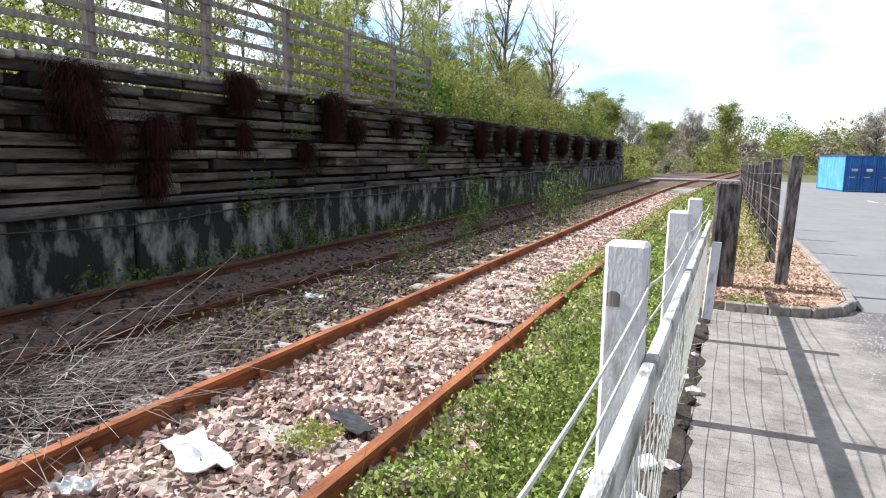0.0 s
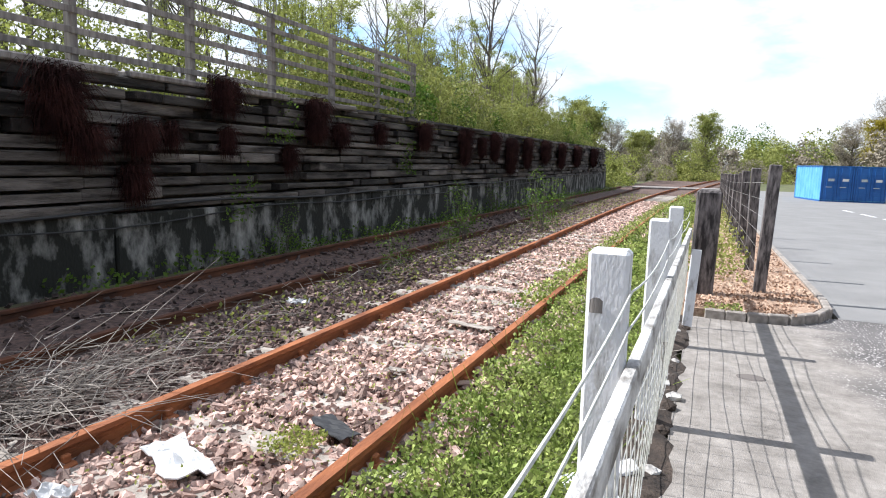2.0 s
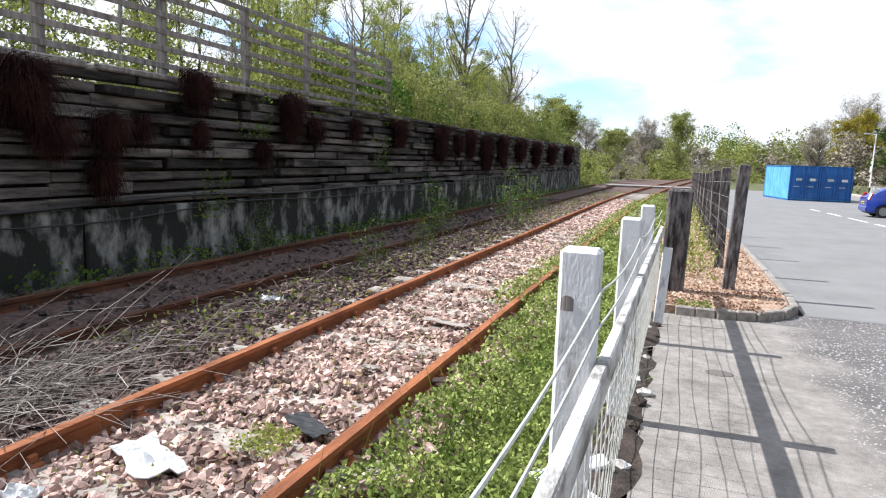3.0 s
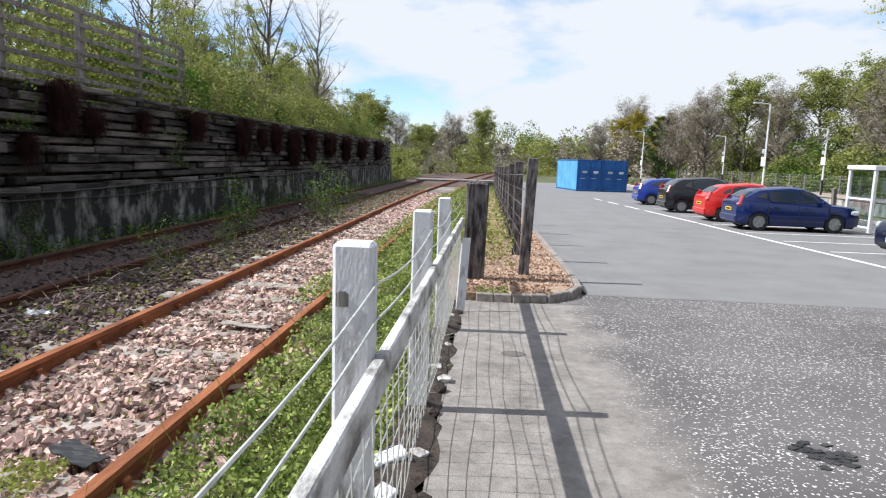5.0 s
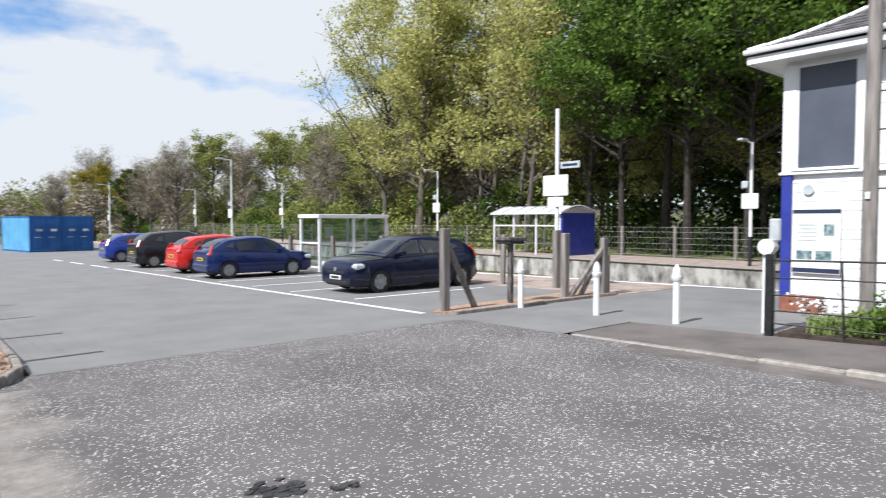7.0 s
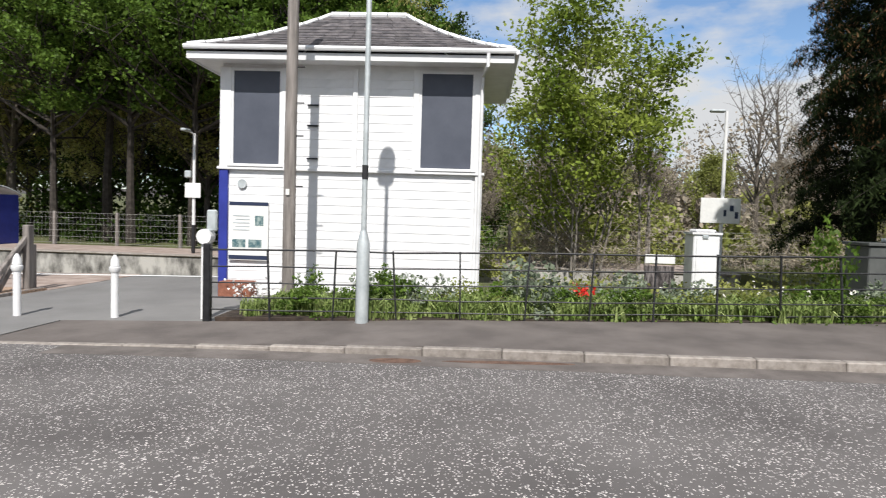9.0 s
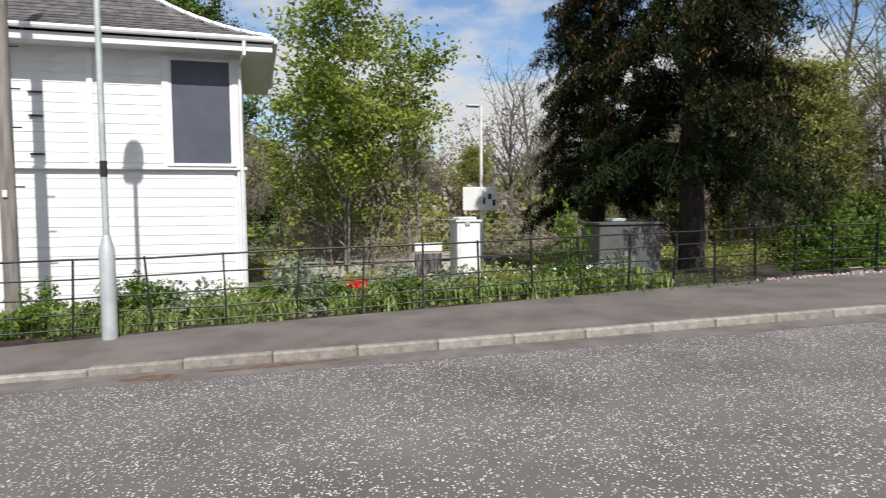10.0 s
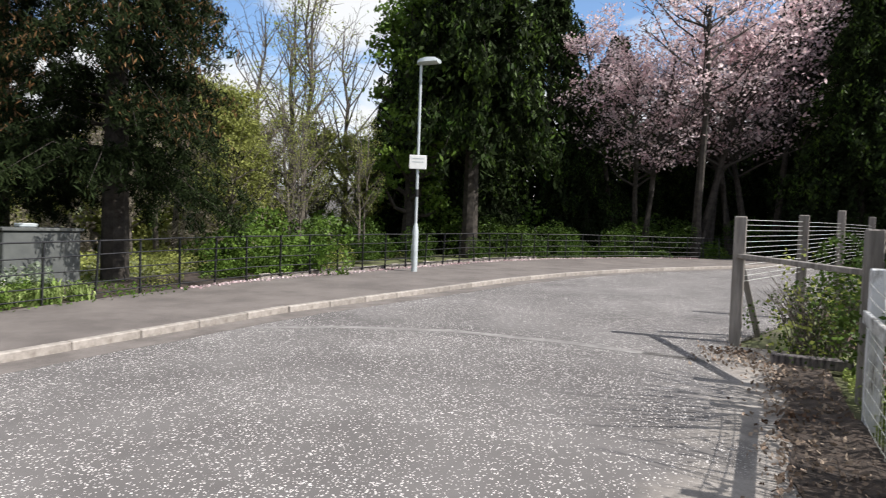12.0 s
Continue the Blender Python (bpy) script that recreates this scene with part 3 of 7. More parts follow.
def conifer_meshes(seed, height, radius, spread, whorls, per, leaf_mat, shoots=None, base=0.06, droop=0.35, density=26, size=0.28, hang=0.25, thin=0.4):
    """A trunk with tiers of drooping branches that carry hanging sprays."""
    rng = np.random.default_rng(seed)
    wood = Shape().tube([(0, 0, 0), (0.03, 0.02, height * 0.5), (0, 0, height)], [radius * 1.2, radius * 0.7, 0.02], 8, False)
    pts, outer = [], []
    for i in range(whorls):
        k = base + (1 - base) * (i + rng.uniform(-0.3, 0.3)) / whorls
        for _ in range(per):
            az, reach = rng.uniform(0, 6.28), spread * (1 - k) ** 0.7 * rng.uniform(0.5, 1.25) + 0.25
            z = height * k
            d = np.array([math.cos(az), math.sin(az), 0])
            line = [d * 0.0 + (0, 0, z), d * reach * 0.5 + (0, 0, z + 0.05 * reach), d * reach + (0, 0, z - droop * reach * rng.uniform(0.5, 1.2))]
            wood.tube(line, [0.012 + 0.02 * (1 - k), 0.009, 0.003], 4, False)
            L = np.array(line)
            side = np.array([-d[1], d[0], 0])
            m = int(density * (0.4 + reach / spread) / 12)
            u = rng.uniform(0.2, 1.0, m) ** 0.8 * 2
            root = np.stack([np.interp(u, range(3), L[:, j]) for j in range(3)], 1)
            root += side * (rng.normal(0, 0.16, m) * reach * (1.15 - u / 2))[:, None]
            fall = np.tile(np.linspace(0, 1, 12), m)[:, None] * np.repeat(rng.uniform(0.5, 1.3, (m, 1)), 12, 0)
            c = np.repeat(root, 12, 0) + rng.normal(0, 0.055, (12 * m, 3))
            c += fall * d * 0.35 * hang - np.array([0, 0, 1.0]) * fall ** 1.6 * hang * 1.5
            pts.append(c)
    c = np.concatenate(pts)
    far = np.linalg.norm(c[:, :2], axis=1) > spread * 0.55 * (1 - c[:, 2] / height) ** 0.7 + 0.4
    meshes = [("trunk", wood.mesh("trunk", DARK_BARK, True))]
    # Bronze is new growth; deep green outer sprays have sunlight painted in.
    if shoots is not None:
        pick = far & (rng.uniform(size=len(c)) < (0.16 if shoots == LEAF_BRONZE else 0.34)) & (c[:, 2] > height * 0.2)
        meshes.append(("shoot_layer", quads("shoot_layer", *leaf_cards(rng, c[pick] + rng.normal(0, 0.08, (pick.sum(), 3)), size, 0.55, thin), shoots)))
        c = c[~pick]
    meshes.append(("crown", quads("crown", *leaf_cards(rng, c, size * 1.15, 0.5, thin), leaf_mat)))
    return meshes


def bush_mesh(seed, size, n, leaf, material, name="foliage", aspect=0.65):
    rng = np.random.default_rng(seed)
    blobs = rng.uniform(-0.55, 0.55, (9, 3)) * np.array(size) + np.array([0, 0, size[2] * 0.5])
    c = blobs[rng.integers(0, 9, n)] + rnd_dirs(rng, n) * (np.array(size) * 0.34) * rng.uniform(0.5, 1.0, (n, 1)) ** 0.5
    c[:, 2] = np.abs(c[:, 2])
    return quads(name, *leaf_cards(rng, c, leaf, 0, aspect), material)


def bush(name, label, at, meshes, rz=0, scale=1.0, group=""):
    o = plant(meshes, name, label, at, rz, scale, group, "shrub")
    return o


def stems_mesh(seed, size, n, r=0.012, material=BARK):
    rng = np.random.default_rng(seed)
    s = Shape()
    for _ in range(n):
        a = rng.uniform(-0.2, 0.2, 2) * size[:2]
        b = rng.uniform(-0.5, 0.5, 2) * size[:2]
        z = size[2] * rng.uniform(0.6, 1.0)
        s.tube([(a[0], a[1], -0.05), ((a[0] + b[0]) / 2, (a[1] + b[1]) / 2, z * 0.6), (b[0], b[1], z)], [r, r * 0.7, r * 0.25], 4, False)
    return s.mesh("branchwork", material, True)


SPRING = [tree_meshes(s, 7.0, 0.07, 0.12, 1.9, 30, 7, 4200, 0.085, LEAF_SPRING, up=1.0, stems=st, scatter=0.13, clumps=420) for s, st in ((1, 4), (2, 3), (3, 5))]
SLIM = [tree_meshes(s, 8.5, 0.075, 0.25, 1.1, 22, 5, 260, 0.07, LEAF_SPRING, PALE_BARK, up=1.5, stems=st, scatter=0.2) for s, st in ((11, 3), (12, 2))]
BARE = [tree_meshes(s, 10.0, 0.16, 0.22, 2.9, 34, 9, 0, 0, None, up=1.1) for s in (21, 22)]
TALL = [tree_meshes(s, 14.0, 0.17, 0.16, 4.2, 56, 10, 16000, 0.16, LEAF_PALE, BARK, up=0.9, stems=st, scatter=0.34, clumps=560) for s, st in ((31, 2), (32, 1))]
DEEP = [tree_meshes(s, 13.0, 0.26, 0.08, 4.2, 60, 8, 22000, 0.19, LEAF_DEEP, DARK_BARK, up=0.7, scatter=0.26, clumps=420) for s in (41, 42)]
CANOPY = [tree_meshes(s, 14.0, 0.19, 0.33, 5.4, 62, 9, 26000, 0.2, LEAF_GREEN, DARK_BARK, up=0.45, scatter=0.3, clumps=460) for s in (45, 46)]
OLIVE = [tree_meshes(s, 10.0, 0.22, 0.12, 3.6, 54, 9, 14000, sz, m, up=0.8, scatter=0.3, aspect=asp, clumps=0 if asp < 0.1 else 1200) for s, m, sz, asp in ((51, LEAF_OLIVE, 0.19, 0.6), (52, LEAF_TWIG, 0.5, 0.06), (53, LEAF_YELLOW, 0.19, 0.6))]

# bank above the sleeper wall
rng = np.random.default_rng(5)
for i in range(40):
    y = 6.5 + i * 1.1 + rng.uniform(-0.6, 0.6)
    x = -9.4 - rng.uniform(0, 4.5)
    m = SPRING[i % 3] if i % 4 else SLIM[i % 2]
    s = rng.uniform(0.62, 0.9) * (1.0 if x < -11 else 0.72)
    plant(m, "birch_sapling", "young multi-stemmed tree with sparse spring leaves on the bank", (x, y, ground_z(x, y) - 0.05), rng.uniform(0, 360), s, "trees on the bank")
for i in range(28):
    y = 5 + i * 1.7 + rng.uniform(-0.8, 0.8)
    x = -14.5 - rng.uniform(0, 6)
    m = (SLIM[i % 2], BARE[i % 2], SPRING[i % 3])[i % 3]
    plant(m, "bank_tree", "slender tree with thin bare branches on the bank", (x, y, ground_z(x, y) - 0.05), rng.uniform(0, 360), rng.uniform(0.75, 1.0), "trees on the bank")
for x, y, s in ((-13.5, -4, 0.42), (-14.0, -8, 0.42)):
    plant(DEEP[int(y) % 2], "bank_tree", "leafy green tree on the bank above the wall", (x, y, 2.6), y * 60, s, "trees on the bank")
BANK_BUSH = [[("branchwork", stems_mesh(33 + k, (1.4, 1.6, 1.7), 12, 0.011, BARK)), ("foliage", bush_mesh(36 + k, (1.3, 1.7, 1.8), 1500, 0.085, m))] for k, m in enumerate((LEAF_GREEN, LEAF_OLIVE, LEAF_SPRING))]
rng2 = np.random.default_rng(66)
for i in range(7):
    bush("bank_shrub", "leafy shrub growing behind the slatted fence", (-8.75 - rng2.uniform(0, 0.5), 2.2 + i * 1.1, 2.3), BANK_BUSH[(2, 2, 1)[i % 3]], i * 75, rng2.uniform(0.6, 0.9), "shrubs on the bank")
for i in range(20):
    bush("bank_shrub", "straggling shrub overhanging the sleeper wall", (-7.95 - rng2.uniform(0, 0.7), 12.5 + i * 1.8 + rng2.uniform(-0.6, 0.6), 2.25), BANK_BUSH[(1, 1, 0)[i % 3]], i * 75, rng2.uniform(0.5, 0.95), "shrubs on the bank")
for x, y, s in ((-19, 43, 0.5), (-17, 49, 0.5)):
    plant(OLIVE[0], "bank_tree", "rounded olive-green tree high on the bank", (x, y, ground_z(x, y) - 0.1), y * 40, s, "trees on the bank")
plant(BARE[0], "bare_tree", "leafless tree with fine upright branches", (-11.5, 34, 3.0), 40, 0.86)
plant(BARE[1], "bare_tree", "leafless tree with fine upright branches", (-10.8, 41, 2.6), 10, 0.8)

# beyond the end of the wall and the line
for i, (x, y, s, k) in enumerate(((-9.6, 55, 0.58, 0), (-12, 62, 0.68, 0), (-7.5, 70, 0.48, 0), (-15, 54, 0.65, 1), (-11, 78, 0.62, 1), (-5, 92, 0.72, 1), (-1, 100, 0.85, 0), (-9, 96, 0.6, 0), (-16, 88, 0.7, 0), (20, 118, 0.95, 1), (25, 112, 0.95, 2), (29, 110, 0.9, 2), (22, 110, 0.85, 2), (33, 108, 1.0, 0), (36, 104, 1.0, 1), (28, 130, 1.3, 1), (42, 100, 1.1, 0), (-22, 70, 1.0, 0), (-26, 95, 1.2, 1), (26, 98, 0.75, 2))):
    plant(OLIVE[k], "hedgerow_tree", ("rounded tree in young olive-green leaf", "tree with a haze of brown bare twigs", "willow tree covered in yellow catkins")[k], (x, y, ground_z(x, y) - 0.1), i * 47, s, "trees beyond the yard")
# across the railway
for i in range(34):
    y = 66 - i * 2.1 + rng.uniform(-1, 1)
    x = 31 + rng.uniform(0, 5) + max(0, y - 35) * 0.1
    big = y < 36
    m = (TALL if big else OLIVE)[i % 2] if i % 3 else (DEEP[i % 2] if y < 24 else OLIVE[i % 2])
    s = rng.uniform(0.8, 1.1) * (1.0 if big else 1.0)
    if y < 2:
        m, s = OLIVE[i % 2], 0.5
    plant(m, "woodland_tree", "tall tree in light spring leaf behind the platform fence", (x, y, ground_z(x, y) - 0.1), i * 67, s, "trees behind the platform")
for i in range(26):
    y = 70 - i * 2.7 + rng.uniform(-1, 1)
    x = 40 + rng.uniform(0, 7)
    m = (DEEP[i % 2] if y < 21 else OLIVE[i % 2])
    plant(m, "woodland_tree", "dense dark-green tree behind the platform", (x, y, ground_z(x, y) - 0.1), i * 91, rng.uniform(0.9, 1.25) * (1 if y > 2 else 0.55), "trees behind the platform")
for x, y, s in ((27.5, 12.5, 0.95), (28, 15.5, 1.0), (28.5, 8.5, 0.9), (29.8, 17.6, 1.2), (31, 11, 1.25), (27.4, 18.6, 0.9), (27.2, 5.6, 0.8)):
    plant(CANOPY[int(x * 2) % 2], "broadleaf_tree", "full green tree behind the signal cabin", (x, y, 0), x * 30, s, "trees behind the platform")
for x, y, s in ((29, 41, 1.3), (28, 36, 1.5), (30, 31.5, 1.5), (28.5, 27, 1.45), (31.5, 23.6, 1.4), (33, 40, 1.3)):
    plant(TALL[int(x) % 2], "sycamore_tree", "tall tree with yellow-green opening leaves", (x, y, 0), x * 50, s, "trees behind the platform")
for x, y, s, k in ((25, 77, 0.95, 1), (28.5, 75, 1.05, 0), (31, 72, 0.95, 1), (34, 70, 1.08, 0), (37.5, 66, 1.0, 0), (23, 80, 0.8, 1)):
    plant(OLIVE[k], "woodland_tree", ("tall rounded tree in olive spring leaf", "tall tree with a haze of bare twigs")[k], (x, y, ground_z(x, y) - 0.1), x * 31, s, "trees beyond the yard")


def far_woods(name, label, seed, line, count, depth, height, material, cards=1300):
    """A belt of distant trees: uneven crowns of many small leaf clumps over short trunks."""
    rng = np.random.default_rng(seed)
    pts = []
    for i in range(count):
        t = (i + rng.uniform(-0.4, 0.4)) / count
        x, y = (line[0][j] * (1 - t) + line[1][j] * t + rng.normal(0, depth) for j in (0, 1))
        h = height * rng.uniform(0.6, 1.2)
        lumps = rng.uniform(-1, 1, (11, 3)) * np.array([0.36, 0.36, 0.42]) * h
        lumps[:, 2] += h * 0.5
        w = rng.integers(0, 11, cards)
        c = lumps[w] + rnd_dirs(rng, cards) * h * 0.2 * rng.uniform(0.2, 1.0, (cards, 1)) ** 0.5
        c[:, 2] = np.abs(c[:, 2])
        pts.append(c + np.array([x, y, gz(y) - 0.3]))
    return solo(name, quads(name, *leaf_cards(rng, np.concatenate(pts), 0.42, 0, 0.6), material), material, label, "woods", "stuff")


far_woods("far_woods", "distant belt of trees in olive spring leaf", 501, ((-16, 118), (22, 150)), 24, 4.0, 7.5, LEAF_OLIVE)
far_woods("far_woods", "distant belt of bare brown-twigged trees", 502, ((-10, 108), (20, 138)), 12, 4.0, 6.5, LEAF_TWIG)
far_woods("far_woods", "distant belt of dark green trees", 503, ((-4, 150), (40, 160)), 16, 4.0, 9.0, LEAF_GREEN)
far_woods("far_scrub", "low green scrub at the end of the line", 504, ((-12, 62), (-3, 104)), 16, 1.6, 2.6, LEAF_OLIVE, 420)
far_woods("far_woods", "belt of olive trees behind the containers", 505, ((20, 122), (46, 96)), 16, 3.0, 8.0, LEAF_OLIVE)
far_woods("far_woods", "belt of bare brown trees behind the far platform", 506, ((22, 104), (42, 72)), 14, 2.0, 6.5, LEAF_TWIG)
far_woods("far_woods", "bare brown woods on the slope beyond the line", 507, ((62, -62), (74, 14)), 30, 5.0, 11.0, LEAF_TWIG)
far_woods("far_woods", "olive woods on the slope beyond the line", 508, ((52, -50), (60, 10)), 18, 4.0, 7.0, LEAF_OLIVE, 900)
far_woods("far_scrub", "low brown scrub across the line", 509, ((30, -30), (36, 3)), 26, 2.0, 3.2, LEAF_TWIG, 500)
far_woods("far_scrub", "low olive scrub across the line", 510, ((27, -28), (31, 1)), 18, 1.5, 2.4, LEAF_OLIVE, 420)
plant(DEEP[1], "dark_tree", "dark green tree at the yard's far edge", (21.5, 83, -0.7), 20, 0.62, "trees beyond the yard")

# round the road
HAZEL = tree_meshes(61, 7.4, 0.075, 0.06, 3.9, 84, 8, 23000, 0.135, LEAF_FRESH, PALE_BARK, up=1.1, stems=9, scatter=0.26, clumps=1500)
plant(HAZEL, "hazel_tree", "many-stemmed hazel in fresh green leaf", (21.5, -2.9, 0), 0, (1.15, 1.15, 1.0))
plant(SLIM[1], "bare_hazel", "thin pale stems with few leaves", (21.5, -5.2, 0), 0, 0.95)
plant(SLIM[0], "bare_hazel", "thin pale stems with few leaves", (22.4, -5.6, 0), 90, 0.8)
for x, y, k, s in ((42, -17, 0, 1.1), (46, -20, 1, 1.15), (40, -20, 1, 0.9)):
    plant(BARE[k], "bare_tree", "tall leafless tree with fine branches", (x, y, 0), x * 7, s)
for x, y, k, s in ((37, -9, 1, 0.55), (38, -13, 0, 0.5), (36, -17, 1, 0.6), (33, -21, 0, 0.5), (34, -6, 0, 0.45), (30, -24, 1, 0.7), (40, -3, 1, 0.5)):
    plant(OLIVE[k], "scrub_tree", "low scrub tree with brown twigs beyond the line", (x, y, 0), x * 13, s, "scrub beyond the line")
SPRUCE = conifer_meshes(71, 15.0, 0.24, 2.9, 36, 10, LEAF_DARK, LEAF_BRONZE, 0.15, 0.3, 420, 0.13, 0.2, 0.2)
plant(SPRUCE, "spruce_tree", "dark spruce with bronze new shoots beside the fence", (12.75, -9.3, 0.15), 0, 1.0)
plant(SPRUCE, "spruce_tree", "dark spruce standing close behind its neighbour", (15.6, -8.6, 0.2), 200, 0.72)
IVY = tree_meshes(47, 13.0, 0.26, 0.12, 2.3, 60, 8, 12000, 0.2, LEAF_GREEN, DARK_BARK, up=0.4, scatter=0.24, clumps=300, droop=0.4)
plant(IVY, "ivy_clad_tree", "narrow tree hung with bright green leaves", (13.9, -24.2, 0.4), 0, 1.0)
# LEAF_DEEP on the outer sprays paints sunlit foliage over the dark needles.
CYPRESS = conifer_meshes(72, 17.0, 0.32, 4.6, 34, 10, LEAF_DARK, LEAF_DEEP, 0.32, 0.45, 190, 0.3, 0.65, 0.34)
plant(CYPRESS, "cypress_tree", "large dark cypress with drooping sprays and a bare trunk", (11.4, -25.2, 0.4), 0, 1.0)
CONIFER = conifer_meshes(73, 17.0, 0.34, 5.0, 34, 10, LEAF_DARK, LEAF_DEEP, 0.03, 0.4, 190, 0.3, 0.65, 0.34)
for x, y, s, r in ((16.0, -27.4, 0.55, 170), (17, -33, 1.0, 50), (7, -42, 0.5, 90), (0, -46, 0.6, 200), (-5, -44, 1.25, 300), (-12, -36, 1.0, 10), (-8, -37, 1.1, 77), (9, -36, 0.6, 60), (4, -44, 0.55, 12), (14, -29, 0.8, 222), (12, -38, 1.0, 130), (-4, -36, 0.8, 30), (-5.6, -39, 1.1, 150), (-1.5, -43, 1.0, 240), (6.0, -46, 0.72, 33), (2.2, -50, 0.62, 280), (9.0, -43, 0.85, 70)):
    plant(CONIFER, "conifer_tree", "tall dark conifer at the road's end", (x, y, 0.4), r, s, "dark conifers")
ASH = [tree_meshes(s, 14.0, 0.16, 0.2, 3.4, 54, 12, 2600, 0.11, LEAF_SPRING, up=1.2, stems=3, scatter=0.2, clumps=500) for s in (81,)]
for x, y, k, sc in ((20.5, -24.5, 0, 1.1), (24, -26, 1, 1.2), (23.5, -21, 0, 1.05), (19.4, -27.5, 1, 1.1)):
    plant(BARE[k], "bare_tree", "tall tree with a net of bare twigs", (x, y, 0.3), x * 37, sc, "thicket behind the fence")
for x, y, k, sc in ((17.2, -25.2, 0, 0.5), (20, -26, 0, 0.55), (23, -25, 1, 0.6), (26, -24, 0, 0.62), (21, -20.5, 1, 0.5), (18.4, -18.8, 0, 0.46), (25.5, -19, 0, 0.6), (19.5, -15.0, 1, 0.5), (22.5, -16.5, 0, 0.55)):
    plant(OLIVE[k], "thicket_tree", ("small tree in olive leaf in the thicket", "small tree with brown twigs in the thicket")[k], (x, y, 0.2), x * 53, sc, "thicket behind the fence")
plant(ASH[0], "ash_tree", "slim tree with open branches and few leaves", (17.5, -21.5, 0.4), 0, 1.0)
plant(ASH[0], "ash_tree", "slim tree with open branches and few leaves", (21, -18, 0.4), 120, 0.9)
for x, y, s in ((14.6, -17.5, 0.5), (16.5, -16.5, 0.52), (13.2, -16.0, 0.4), (13.4, -19.8, 0.42), (24, -22, 0.7)):
    plant(OLIVE[int(x) % 2] if s > 0.5 else ASH[0], "thicket_tree", "small tree in thin olive leaf behind the fence", (x, y, 0.3), x * 40, s, "thicket behind the fence")
CHERRY = tree_meshes(91, 13.5, 0.3, 0.36, 6.2, 110, 11, 10500, 0.17, BLOSSOM, DARK_BARK, up=0.55, stems=3, scatter=0.3, clumps=1800)
plant(CHERRY, "cherry_tree", "cherry tree in full pink blossom at the bend", (3.4, -36.0, 0.4), 0, 1.22)
plant(CHERRY, "cherry_tree", "broad cherry tree in pink blossom", (0.4, -37.5, 0.4), 130, 1.1)
plant(CHERRY, "cherry_tree", "broad cherry tree in pink blossom", (6.2, -35.6, 0.4), 250, 0.95)


# ---- railway ----
def rail_shape(x, z, y0, y1, bend=None):
    """A flat-bottomed rail with head, web and foot."""
    half = [(-0.035, 0.0), (-0.035, -0.035), (-0.009, -0.05), (-0.009, -0.125), (-0.065, -0.14), (-0.065, -0.153)]
    sec = half + [(-a, b) for a, b in half[::-1]]
    sec = [(a * 1.0, b) for a, b in sec]
    ys = list(np.arange(y0, y1, 2.0)) + [y1]
    s = Shape()
    for y in ys:
        bx = bend(y) if bend else 0.0
        s.v += [(x + bx + a, y, z + b) for a, b in sec]
    n = len(sec)
    for i in range(len(ys) - 1):
        s.f += [(i * n + j, i * n + (j + 1) % n, (i + 1) * n + (j + 1) % n, (i + 1) * n + j) for j in range(n)]
    s.f += [tuple(range(n)), tuple(range((len(ys) - 1) * n, len(ys) * n))[::-1]]
    return s


curve = lambda y: 0.0009 * max(0.0, y - 20) ** 2 if y < 60 else 1.44 + 0.072 * (y - 60)
track = thing("railway_track", "rusted railway track on pink stone ballast", "railway track", kind="structure")
for x in (-3.135, -1.645):
    part("rail", rail_shape(x, 0.0, -26, 96, curve), RUST, track, "bright rusted rail")
siding = thing("siding_track", "disused rusted siding under the sleeper wall", "railway track", kind="structure")
for x in (-4.9, -6.4):
    part("rail", rail_shape(x, -0.04, -26, 52), SHADED_RUST, siding, "rusted rail darkened for the wall's shade")
tie = Shape().box((-1.25, -0.125, -0.15), (1.25, 0.125, 0.0), 0.02).mesh("sleeper", TIE)
for i in range(70):
    y = -10 + i * 0.72
    part("sleeper", tie, TIE, track, at=pose(-2.39 + curve(y), y, (-0.12 if y < 6.5 else -0.108) + random.uniform(-0.012, 0.006), 0, 0, random.uniform(-1.5, 1.5)))
    if i % 2:
        part("sleeper", tie, TIE, siding, at=pose(-5.65, y, -0.21 + random.uniform(-0.02, 0.0), 0, 0, random.uniform(-2, 2)))
clip_me = Shape().box((-0.10, -0.05, -0.155), (0.10, 0.05, -0.115), 0.012).box((-0.07, -0.03, -0.12), (-0.04, 0.03, -0.07), 0.008).box((0.04, -0.03, -0.12), (0.07, 0.03, -0.07), 0.008).mesh("rail_chair", RUST)
for i in range(40):
    y = -2.8 + i * 0.72
    for x in (-3.135, -1.645):
        part("rail_chair", clip_me, RUST, track, at=pose(x + curve(y), y, 0.012))

bed = Shape()
for y0 in range(-30, 100, 5):
    xs = (-7.2, -5.65, -4.1, -3.3, -1.45, -0.95)
    zs = (-0.175, -0.165, -0.165, -0.15, -0.15, -0.175)
    a = len(bed.v)
    bed.v += [(x + curve(y) * (0 if x < -4 else 1), y, z) for y in (y0, y0 + 5) for x, z in zip(xs, zs)]
    bed.f += [(a + j, a + j + 1, a + 7 + j, a + 6 + j) for j in range(5)]
solo("ballast_bed", bed, BALLAST, "bed of dirty railway ballast and earth", "ballast", "structure")


